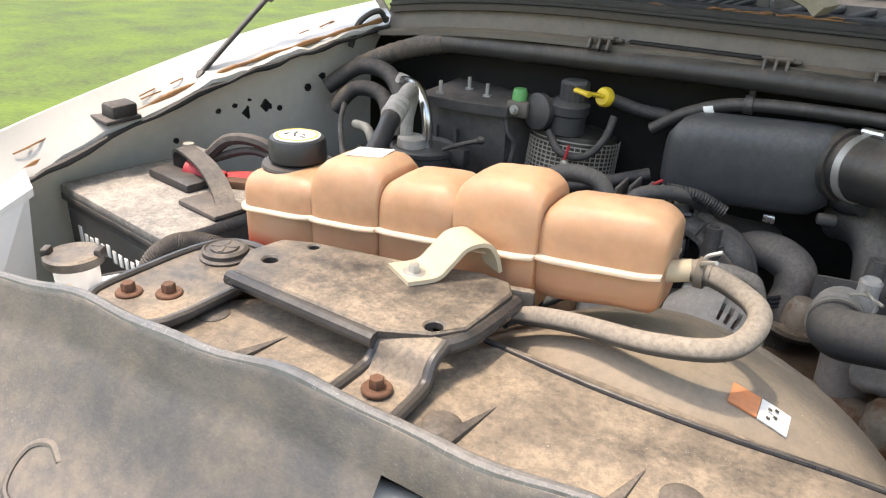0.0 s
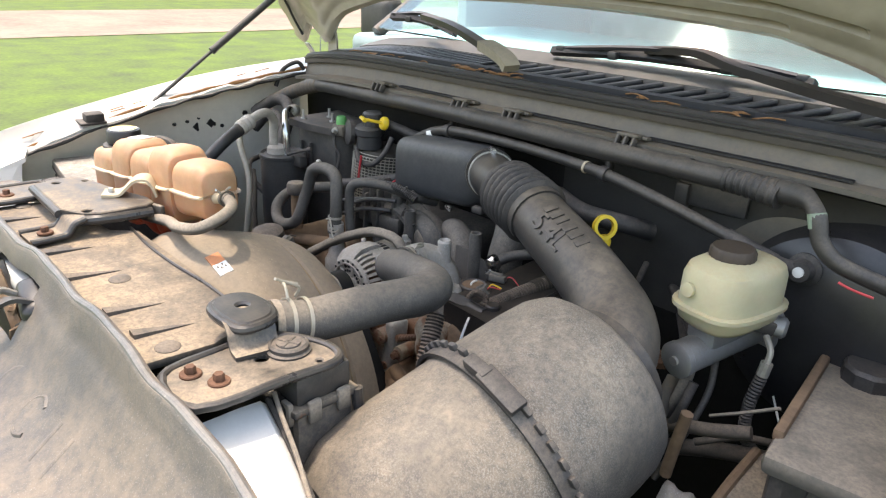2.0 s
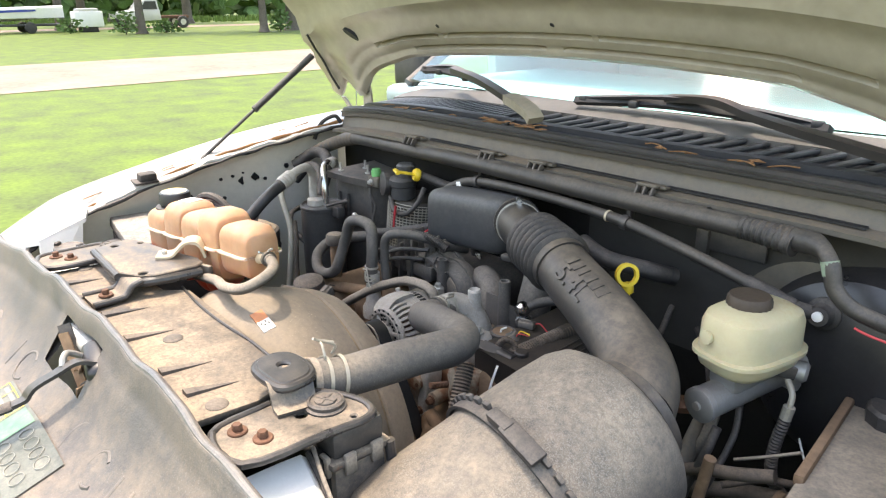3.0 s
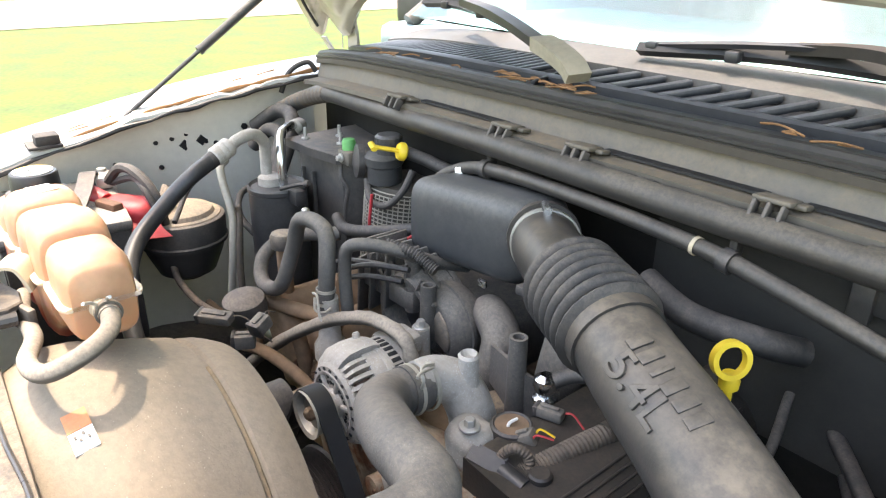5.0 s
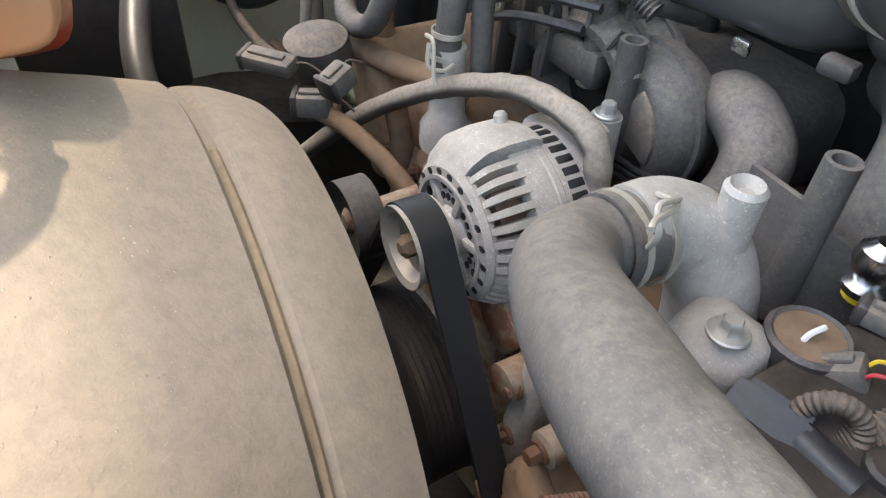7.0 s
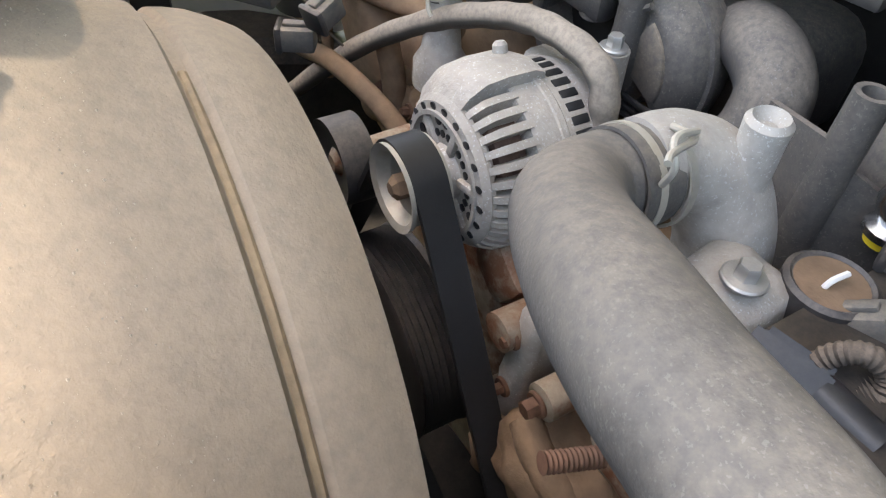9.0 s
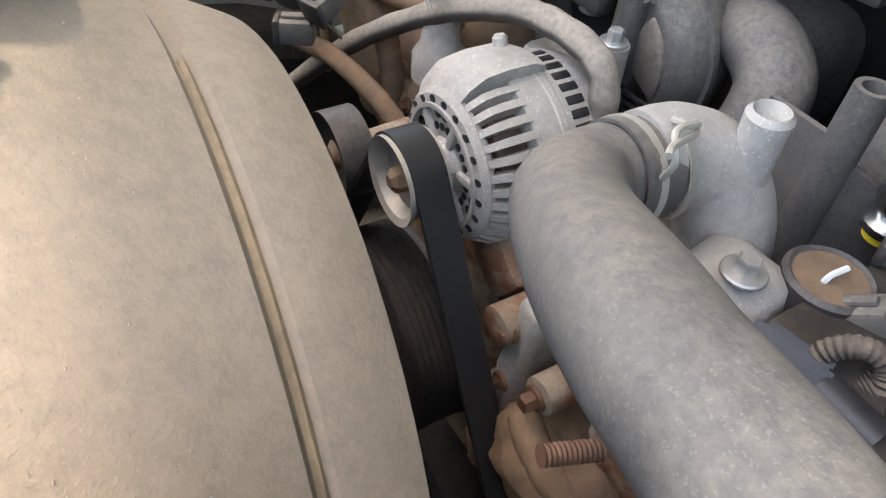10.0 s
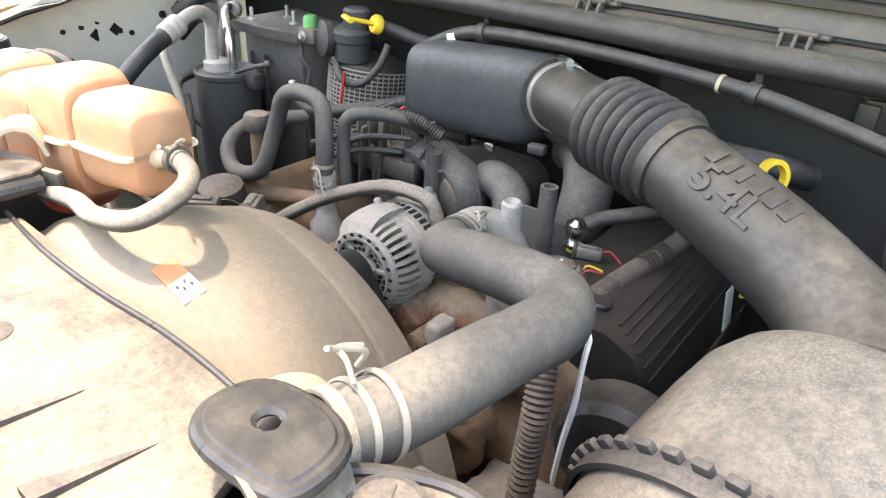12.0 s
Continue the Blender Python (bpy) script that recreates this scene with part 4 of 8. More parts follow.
def lumpy_block(c, size, bev, amp, rot=(0, 0, 0), cuts=10, seed=0.0):
    bm = rbox((0, 0, 0), size, bev)
    bmesh.ops.subdivide_edges(bm, edges=[e for e in bm.edges if e.calc_length() > min(size) * 0.3], cuts=cuts, use_grid_fill=True)
    for v in bm.verts:
        v.co += v.co.normalized() * amp * (noise.noise(v.co * 22 + Vector((seed, 0, 0))) + 0.6 * noise.noise(v.co * 70 + Vector((0, seed, 0))))
    bmesh.ops.transform(bm, matrix=pose(*c, *rot), verts=bm.verts)
    return bm


part("block", lumpy_block((0.0, 0.63, 0.80), (0.34, 0.28, 0.42), 0.03, 0.012), "brown", engine, smooth=80)
part("front_cover", lumpy_block((0.03, 0.475, 0.86), (0.3, 0.06, 0.34), 0.02, 0.012, seed=3.0), "alu_dirty", engine, "stained aluminium timing cover", smooth=80)
part("head", lumpy_block((-0.2, 0.665, 0.925), (0.17, 0.34, 0.2), 0.02, 0.014, (0, -28, 0), seed=7.0), "brown", engine, smooth=80)
part("head", lumpy_block((0.235, 0.60, 0.95), (0.15, 0.36, 0.2), 0.02, 0.006, (0, 28, 0), seed=9.0), "brown", engine, smooth=80)
VC = [(0.20, 1.098), (0.285, 1.093), (0.300, 1.088), (0.316, 1.080), (0.330, 1.062), (0.338, 1.02), (0.342, 0.92), (0.20, 0.92)]
vc = part("valve_cover", loft([[(x, y, z + 0.03 * (y - 0.45)) for x, z in VC] for y in (0.432, 0.436, 0.5, 0.6, 0.7, 0.78)]), "valve", engine, "black plastic valve cover with long ribs")
for x, z, y0, y1 in ((0.290, 1.0915, 0.455, 0.60), (0.299, 1.0885, 0.45, 0.68), (0.308, 1.0845, 0.445, 0.70), (0.317, 1.0795, 0.442, 0.72), (0.325, 1.069, 0.44, 0.72), (0.331, 1.056, 0.44, 0.72)):
    part("rib", tube([(x, y0, z + 0.03 * (y0 - 0.45)), (x, y1, z + 0.03 * (y1 - 0.45))], 0.0018, 8, 2), "valve", vc)
for y in (0.47, 0.60, 0.73):
    part("lug", lathe((0.262, y, 1.085), (0, 0, 1), [(0.012, 0), (0.011, 0.014), (0.009, 0.016), (0.004, 0.016)], 16), "valve", vc)
part("label", rbox((0.3375, 0.655, 1.035), (0.002, 0.026, 0.05), 0.0008, (0, -8, 0)), "paper", vc, "faded yellowed label")
part("valve_cover", rbox((-0.27, 0.665, 0.98), (0.08, 0.38, 0.15), 0.02, (0, -30, 0), seg=4), "brown", engine, "mud-caked valve cover")
part("crossover_pipe", tube([(-0.30, 0.475, 1.04), (-0.24, 0.49, 1.045), (-0.19, 0.505, 1.05), (-0.14, 0.50, 1.06)], 0.011, 14, 6), "brown", engine, "rusty coolant pipe")
part("coolant_outlet", lathe((-0.134, 0.486, 1.02), (0, 0, 1), [(0.022, 0), (0.022, 0.02), (0.016, 0.03), (0.0135, 0.05), (0.0135, 0.09)], 20), "alu", engine, "corroded aluminium coolant outlet")
part("oil_filler_boss", lathe((-0.284, 0.435, 1.035), (0.1, -0.15, 1), [(0.03, 0), (0.032, 0.015), (0.03, 0.03), (0.018, 0.037)], 24), "black_dusty", engine, "dusty round cap")
filler = thing("oil_filler", "tan dust-covered filler cap on a rusty brown neck", "filler", (-0.282, 0.50, 1.0))
part("neck", lathe((-0.282, 0.50, 1.0), (0, 0, 1), [(0.014, 0), (0.011, 0.01), (0.011, 0.13)], 20), "brown", filler, "rusty brown filler neck")
part("cap", lathe((-0.282, 0.50, 1.126), (0, 0, 1), [(0.012, 0), (0.0175, 0.001), (0.0185, 0.006), (0.0185, 0.018), (0.016, 0.023), (0.006, 0.024)], 28), "shield", filler, "dusty tan cap")
# bosses and bolts of the front cover
for x, y, z, r, l in ((0.137, 0.40, 0.99, 0.012, 0.05), (0.09, 0.40, 1.0, 0.013, 0.06), (0.065, 0.43, 0.985, 0.018, 0.03), (0.075, 0.425, 0.955, 0.014, 0.03), (0.12, 0.41, 0.925, 0.012, 0.04), (0.075, 0.42, 0.90, 0.012, 0.04)):
    part("boss", lathe((x, y + l, z), (0, -1, 0), [(r * 1.15, 0), (r, l * 0.5), (r, l), (r * 0.7, l + 0.001)], 18), "alu_dirty", engine)
part("bolt", bolt((0.137, 0.398, 0.99), (0, -1, 0), 0.008, 0.0105, 0.009), "rust", engine, "rusty flange bolt")
for k in range(12):
    rr = random.Random(50 + k)
    x, z = -0.10 - 0.022 * (k % 6) - 0.004 * rr.random(), 0.955 - 0.06 * (k // 6) + 0.02 * rr.random()
    y = 0.475 + 0.02 * rr.random()
    part("boss", lathe((x, y + 0.03, z), (rr.uniform(-0.3, 0.3), -1, rr.uniform(0, 0.5)), [(0.013, 0), (0.011, 0.02), (0.0105, 0.034), (0.007, 0.035)], 14), "brown", engine)
    if k % 2:
        part("bolt", bolt((x, y - 0.006, z), (0, -1, 0.2), 0.006, 0.009, 0.007), "rust", engine)
for pts, r in (([(-0.30, 0.43, 0.98), (-0.22, 0.435, 1.0), (-0.14, 0.45, 0.985), (-0.09, 0.46, 0.94)], 0.009), ([(-0.21, 0.475, 1.03), (-0.20, 0.48, 0.97), (-0.205, 0.48, 0.88)], 0.011)):
    part("pipe", tube(pts, r, 12, 8), "brown", engine, "mud-stained pipe")
part("cover_rib", lumpy_block((0.098, 0.425, 0.95), (0.022, 0.035, 0.16), 0.006, 0.004, (0, 6, 0), seed=51.0), "alu", engine, "oxidised cast rib", smooth=80)
part("cover_rib", lumpy_block((0.118, 0.42, 0.905), (0.05, 0.03, 0.022), 0.006, 0.004, (0, -15, 0), seed=53.0), "alu_dirty", engine, smooth=80)
part("hose_stub", tube([(0.13, 0.40, 0.96), (0.15, 0.395, 0.955), (0.175, 0.40, 0.94), (0.185, 0.43, 0.91)], 0.011, 14, 6), "brown", engine, "rust-stained bypass pipe")
for z in (0.90, 0.95, 1.0):
    part("bolt", bolt((0.098, 0.406, z), (0, -1, 0), 0.0055, 0.009, 0.007), "rust", engine)
stud = tube([(0.20, 0.375, 1.055), (0.192, 0.348, 1.06)], lambda u: 0.0048 * (1 + 0.1 * math.cos(2 * math.pi * 12 * u)), 12, 60)
part("stud", stud, "rust", engine, "rusty threaded stud")
part("cover_lug", lumpy_block((0.195, 0.42, 1.03), (0.05, 0.05, 0.07), 0.014, 0.006, seed=12.0), "alu_dirty", engine, smooth=80)
part("cover_lug", lumpy_block((0.145, 0.415, 0.915), (0.08, 0.06, 0.09), 0.012, 0.014, (0, 20, 0), seed=15.0), "brown", engine, smooth=80)

# drive belt, crank pulley, idlers
pull = thing("crank_pulley", "ribbed black crankshaft pulley under the belt", "pulley", (-0.025, 0.38, 0.75))
part("rim", lathe((-0.025, PY, 0.875), (0, 1, 0), [(0.03, 0.004), (0.080, 0.0), (0.086, 0.002)] + [(0.0845 - (0.0045 if k % 2 else 0.0), 0.004 + 0.0026 * k) for k in range(15)] + [(0.086, 0.045), (0.03, 0.046)], 64), "black", pull)
part("hub", lathe((-0.025, PY - 0.002, 0.875), (0, 1, 0), [(0.01, 0.0), (0.025, 0.002), (0.028, 0.01), (0.028, 0.1)], 24), "rust", pull)
low = thing("lower_pulley", "dark lower belt pulley deep in the bay", "pulley", (0.157, 0.38, 0.69))
part("rim", lathe((0.157, PY, 0.762), (0, 1, 0), [(0.01, 0.004), (0.052, 0.002), (0.0595, 0.0), (0.0595, 0.028), (0.052, 0.028), (0.012, 0.06)], 40), "belt", low)
part("hub", lathe((0.157, PY - 0.004, 0.762), (0, 1, 0), [(0.008, 0.0), (0.016, 0.003), (0.016, 0.01)], 12), "brown", low)
idl = thing("idler_pulley", "small dark belt idler pulley behind the shroud", "pulley", (-0.085, 0.37, 0.98))
part("rim", lathe((-0.078, 0.366, 1.018), (0, 1, 0), [(0.008, 0.006), (0.025, 0.004), (0.032, 0.0), (0.032, 0.024), (0.025, 0.026), (0.012, 0.024)], 36), "black", idl)
part("hub", lathe((-0.078, 0.372, 1.018), (0, 1, 0), [(0.006, -0.004), (0.011, 0.0), (0.011, 0.03), (0.012, 0.06)], 14), "alu_dirty", idl)


def belt_loop():
    """A flat belt drawn tight round the alternator, crank and lower pulleys."""
    dots = sorted((cx + r * math.cos(radians(5 * k)), cz + r * math.sin(radians(5 * k))) for cx, cz, r in ((AX.x, AX.z, 0.0295), (-0.025, 0.875, 0.0885), (0.157, 0.762, 0.0615)) for k in range(72))

    def chain(line):
        out = []
        for q in line:
            while len(out) > 1 and (out[-1][0] - out[-2][0]) * (q[1] - out[-2][1]) - (out[-1][1] - out[-2][1]) * (q[0] - out[-2][0]) <= 0:
                out.pop()
            out.append(q)
        return out[:-1]

    pts = chain(dots) + chain(dots[::-1])
    rings = []
    n = len(pts)
    for i, (x, z) in enumerate(pts + pts[:1]):
        x0, z0 = pts[(i - 1) % n]
        x1, z1 = pts[(i + 1) % n]
        d = Vector((z1 - z0, 0, -(x1 - x0))).normalized()
        c = Vector((x, 0, z))
        rings.append([c + d * q + Vector((0, y, 0)) for q, y in ((0, PY + 0.003), (-0.004, PY + 0.003), (-0.004, PY + 0.0245), (0, PY + 0.0245))])
    return loft(rings, caps=False)


solo("drive_belt", belt_loop(), "belt", "black serpentine drive belt on the alternator pulley", "belt")

# ---- alternator's details ----
def round_alternator(profile, a0, a1, n):
    """Sweeps a closed (radius, depth) outline round the alternator's axis."""
    rings = []
    for k in range(n + 1):
        a = radians(lerp(a0, a1, k / n))
        rings.append([(AX.x + r * math.cos(a), AY + y, AX.z + r * math.sin(a)) for r, y in profile])
    return loft(rings)


def on_face(r, a, y):
    return Vector((AX.x + r * math.cos(radians(a)), AY + y, AX.z + r * math.sin(radians(a))))


FIN = [(0.0370, 0.000), (0.0430, 0.002), (0.0500, 0.008), (0.0545, 0.016), (0.0556, 0.024), (0.0556, 0.037), (0.0425, 0.037), (0.0415, 0.008)]
for k in range(17):
    a = 78 - k * 10.2
    part("fin", round_alternator(FIN, a - 5.0, a, 1), "alu", alt)
for k in range(4):
    a = 148 + k * 10.0
    part("fin", round_alternator(FIN, a, a + 5.2, 1), "alu", alt)
part("front_ring", round_alternator([(0.0375, 0.0002), (0.0440, 0.0012), (0.0478, 0.0050), (0.0470, 0.0085), (0.0375, 0.0080)], 0, 360, 64), "alu", alt, "cast front ring")
for k in range(20):
    a = 18 * k + 4
    h = lathe(on_face(0.0412, a, 0.0030), (0, -1, 0), [(0.0030, -0.002), (0.0030, 0.0028), (0.0018, 0.0030)], 12, squash=0.72)
    part("face_hole", h, "belt", alt, "dark vent hole")
part("shoulder", round_alternator([(0.0375, 0.0005), (0.0450, 0.003), (0.0545, 0.010), (0.0610, 0.020), (0.0628, 0.034), (0.0625, 0.052), (0.0590, 0.060), (0.0430, 0.062)], 82, 146, 14), "alu", alt, "solid cast shoulder")
part("shoulder", round_alternator(FIN, 186, 252, 12), "alu", alt, "solid cast shoulder")
for k in range(6):
    spoke = rbox((0, 0, 0), (0.020, 0.005, 0.0062), 0.002)
    a = radians(14 + k * 60)
    bmesh.ops.transform(spoke, matrix=Matrix.Translation(on_face(0.0265, 14 + k * 60, 0.002)) @ Matrix.Rotation(-a, 4, "Y"), verts=spoke.verts)
    part("spoke", spoke, "alu", alt)
for a0 in [40 + 9 * k for k in range(8)] + [-32 + 9 * k for k in range(5)]:
    a = radians(a0)
    slot = rbox((0, 0, 0), (0.0055, 0.012, 0.004), 0.0008)
    bmesh.ops.transform(slot, matrix=Matrix.Translation(on_face(0.0531, a0, 0.068)) @ Matrix.Rotation(math.pi / 2 - a, 4, "Y"), verts=slot.verts)
    part("vent_slot", slot, "belt", alt, "dark cooling slot")
M["copper"] = surf("dusty_copper_winding", (0.07, 0.035, 0.025), 0.5, metal=0.3, var=0.4, scale=60, dust=0.25, bump=0.4)
part("winding", lathe((AX.x, AY + 0.004, AX.z), (0, 1, 0), [(0.0405, 0.008), (0.0450, 0.011), (0.0465, 0.016), (0.0465, 0.028), (0.041, 0.030)], 40), "copper", alt, "copper winding behind the fins")
part("hub", lathe((AX.x, AY, AX.z), (0, -1, 0), [(0.0155, -0.003), (0.0150, 0.003), (0.0120, 0.005), (0.0080, 0.006)], 28), "alu", alt, "cast bearing boss")
part("face_rim", hoop(on_face(0.0, 0.0, 0.0005), (0, 1, 0), 0.0362, 0.0028, 0.004, 48), "alu", alt)
for k in range(48):
    ring, j = divmod(k, 24)
    a, r = 15 * j + (7 if ring else 0), (0.0325 if ring else 0.0245)
    if min(abs((a - 14 - 60 * q + 180) % 360 - 180) for q in range(6)) > (9 if ring else 12):
        part("face_hole", lathe(on_face(r, a, 0.003), (0, -1, 0), [(0.0034 if ring else 0.0025, -0.002), (0.0034 if ring else 0.0025, 0.0007), (0.002, 0.0009)], 12), "belt", alt, "dark vent hole")
part("mount_ear", rbox((-0.014, 0.510, 1.090), (0.046, 0.05, 0.026), 0.008), "alu", alt)
part("mount_ear", rbox((0.050, 0.445, 1.002), (0.045, 0.05, 0.045), 0.012, (0, 35, 0)), "alu_dirty", alt)
part("nub", lathe((-0.011, 0.452, 1.1165), (-0.35, 0, 1), [(0.0045, 0), (0.0045, 0.007), (0.003, 0.009)], 12), "alu", alt)
part("bolt", bolt((-0.017, 0.549, 1.096), (0, 0, 1), 0.0075, 0.0125, 0.009), "zinc", alt, "zinc flange bolt")
part("post", lathe((-0.017, 0.549, 1.03), (0, 0, 1), [(0.013, 0), (0.0115, 0.06), (0.0115, 0.0655)], 18), "alu", alt)
part("centre_nut", lathe((AX.x, PY + 0.005, AX.z), (0, -1, 0), [(0.008, -0.006), (0.008, 0.002), (0.0045, 0.005)], 6), "brown", alt)

# ---- thermostat housing ----
th = thing("thermostat_housing", "corroded cast aluminium thermostat housing with capped nipple", "housing", (0.13, 0.49, 1.05))
part("neck", tube([(0.118, 0.440, 1.132), (0.120, 0.462, 1.130), (0.128, 0.483, 1.118), (0.139, 0.494, 1.09), (0.145, 0.497, 1.05), (0.147, 0.497, 0.98)], lambda u: lerp(0.0225, 0.0262, min(1.0, 1.25 * u)), 24, 8), "alu", th, "cast elbow")
part("nipple", lathe((0.141, 0.490, 1.085), (0.01, -0.03, 1), [(0.020, 0), (0.017, 0.015), (0.0128, 0.026), (0.0112, 0.034), (0.0106, 0.062), (0.011, 0.072), (0.0085, 0.075), (0.005, 0.069)], 22), "alu", th, "hollow aluminium nipple")
part("flange", lumpy_block((0.172, 0.468, 1.075), (0.05, 0.042, 0.055), 0.016, 0.003, seed=25.0), "alu", th, smooth=80)
part("bolt", bolt((0.179, 0.458, 1.106), (0, 0, 1), 0.0075, 0.0135, 0.009), "zinc", th, "bolt with a wide washer")
part("plug", lathe((0.088, 0.515, 1.075), (0.1, 0.1, 1), [(0.018, 0), (0.017, 0.02), (0.012, 0.03), (0.005, 0.033)], 18), "alu_dirty", th)

part("cuff", hoop(UPPER[0], (0.2, 0.96, -0.15), 0.0228, 0.0022, 0.008), "hose_tan", hose, "thick dusty hose end")
part("cuff", hoop((0.120, 0.428, 1.1297), (0.0, 1, -0.12), 0.0238, 0.0016, 0.012), "hose_grey", hose, "thick hose end")

# hose clamps
def spring_clamp(centre, direction, r, ear):
    c = thing("hose_clamp", "pale spring steel hose clamp with wire ears on the radiator hose", "clamp", centre, "hose clamps")
    d = Vector(direction).normalized()
    for off in (-0.009, 0.009):
        part("band", hoop(Vector(centre) + d * off, d, r, 0.0014, 0.0042), "cream_metal", c)
    e = Vector(ear).normalized()
    base = Vector(centre) + e * (r + 0.002)
    s = e.cross(d)
    part("ear", tube([base - d * 0.009 - s * 0.012, base - d * 0.009 - s * 0.009 + e * 0.012, base - d * 0.006 + s * 0.002 + e * 0.016, base + d * 0.01 + s * 0.004 + e * 0.013], 0.0017, 8, 5), "cream_metal", c)
    part("ear", tube([base + d * 0.009 + s * 0.012, base + d * 0.01 + s * 0.002 + e * 0.010, base - d * 0.012 - s * 0.004 + e * 0.018, base - d * 0.018 - s * 0.008 + e * 0.02], 0.0017, 8, 5), "cream_metal", c)
    return c


spring_clamp((0.2805, 0.127, 1.1975), (0.2, 0.96, -0.15), 0.0246, (-0.35, 0.1, 1))
spring_clamp((-0.1353, 0.484, 1.112), (0, 0.05, 1), 0.0118, (0.6, -0.8, 0))
spring_clamp((0.1195, 0.440, 1.1275), (0.02, 1, -0.1), 0.0252, (0.5, -0.1, 0.8))

# ---- intake manifold ----
man = thing("intake_manifold", "black plastic intake manifold with curved runners and bolt posts", "manifold", (-0.03, 0.62, 1.0))
part("plenum", rbox((-0.05, 0.71, 1.055), (0.2, 0.14, 0.10), 0.03, seg=4), "manifold", man)


part("arch_housing", lathe((-0.072, 0.564, 1.082), (0, 1, 0), [(0.002, 0.034), (0.046, 0.034), (0.047, 0.004), (0.049, 0.0), (0.056, 0.0), (0.058, 0.004), (0.062, 0.006), (0.066, 0.014), (0.066, 0.060), (0.05, 0.07)], 56), "manifold", man, "arched black runner housing")
# near-black disc paints the shade at the back of the runner opening
part("opening", lathe((-0.072, 0.5975, 1.082), (0, -1, 0), [(0.0455, -0.002), (0.0455, 0.002), (0.002, 0.003)], 40), "belt", man, "dark disc standing for the shade in the runner opening")
for x, y, z, h in ((-0.070, 0.577, 1.164, 0.075), (-0.146, 0.600, 1.150, 0.09), (-0.025, 0.567, 1.146, 0.06), (0.148, 0.552, 1.158, 0.11), (-0.112, 0.600, 1.168, 0.08)):
    part("bolt_post", lathe((x, y, z - h), (0, 0, 1), [(0.0115, 0), (0.0105, h * 0.5), (0.0098, h), (0.0065, h), (0.006, h - 0.006)], 16), "manifold", man, "hollow black bolt post")
for k in range(7):
    x = -0.15 + 0.016 * k
    part("rib", rbox((x, 0.585 + 0.004 * k, 1.135), (0.004, 0.05, 0.07 + 0.008 * (k % 2)), 0.001), "manifold", man)
part("rail", rbox((-0.115, 0.575, 1.105), (0.12, 0.02, 0.03), 0.005), "manifold", man)
for pts, r in (([(-0.010, 0.655, 1.065), (0.014, 0.635, 1.101), (0.043, 0.616, 1.112), (0.070, 0.604, 1.102), (0.076, 0.594, 1.078), (0.070, 0.586, 1.050), (0.068, 0.582, 1.01)], 0.0215), ([(0.10, 0.69, 1.15), (0.13, 0.665, 1.155), (0.152, 0.64, 1.14), (0.16, 0.615, 1.10), (0.158, 0.60, 1.04)], 0.027)):
    part("runner", tube(pts, lambda u: r * (1.0 + 0.12 * math.sin(u * 3)), 22, 8), "manifold", man, "curved dusty black runner")
part("runner_flange", lathe((0.090, 0.584, 1.040), (0, -0.15, 1), [(0.028, 0), (0.042, 0.002), (0.043, 0.008), (0.040, 0.012), (0.036, 0.010)], 32), "shield", man, "dust-filled runner flange")
part("runner_flange", lathe((0.158, 0.60, 1.045), (0, -0.15, 1), [(0.028, 0), (0.040, 0.002), (0.041, 0.008), (0.036, 0.010)], 32), "shield", man)
for p, q in (((0.143, 0.546, 1.13), (0.095, 0.566, 1.118)), ((0.142, 0.552, 1.10), (0.10, 0.585, 1.10)), ((0.150, 0.552, 1.12), (0.19, 0.575, 1.10))):
    a, b = Vector(p), Vector(q)
    side = Vector((-(b - a).y, (b - a).x, 0)).normalized() * 0.0022
    part("gusset", loft([[a + side, b + side, b + side + Vector((0, 0, -0.05)), a + side + Vector((0, 0, -0.06))], [a - side, b - side, b - side + Vector((0, 0, -0.05)), a - side + Vector((0, 0, -0.06))]]), "manifold", man, "thin dusty web")
def shell_ring(g, sec):
    """One slice of the rounded runner shell, turned by g degrees about an axis along the truck."""
    a = radians(g)
    return [(-0.026 + r * math.cos(a), y, 1.076 + 1.08 * r * math.sin(a)) for r, y in sec]


turns = [-28, -18, -8, 4, 16, 28, 40, 52, 64, 76, 88, 100, 112]
part("runner_shell", loft([shell_ring(g, [(0.012, 0.574), (0.040, 0.572), (0.046, 0.575), (0.053, 0.585), (0.057, 0.598), (0.056, 0.612), (0.049, 0.624), (0.012, 0.630)]) for g in turns]), "manifold", man, "rounded dusty runner shell")
part("shell_face", loft([shell_ring(g, [(0.012, 0.5685), (0.034, 0.5675), (0.038, 0.570), (0.039, 0.574), (0.012, 0.575)]) for g in turns[1:9]]), "shield", man, "flat dust-coated face of the runner shell")
part("shell_rib", loft([shell_ring(g, [(0.0550, 0.594), (0.0590, 0.595), (0.0590, 0.600), (0.0550, 0.601)]) for g in turns]), "manifold", man, "raised dusty rib")
for k in range(3):
    part("gasket_strip", tube([(-0.012, 0.562, 1.048 + 0.006 * k), (0.025, 0.562, 1.052 + 0.006 * k), (0.065, 0.568, 1.066 + 0.006 * k)], 0.0024, 8, 4), "belt", man, "dark ribbed gasket strip")
for off in (-0.012, 0.016):
    part("drum_rib", hoop((-0.072, 0.60 + off, 1.082), (0, 1, 0), 0.0655, 0.003, 0.0035, 48), "manifold", man)
for k in range(5):
    a = radians(35 + 27 * k)
    part("web", tube([(-0.072 + 0.055 * math.cos(a), 0.565, 1.082 + 0.055 * math.sin(a)), (-0.072 + 0.075 * math.cos(a), 0.567, 1.082 + 0.075 * math.sin(a))], 0.0025, 6, 2), "manifold", man)
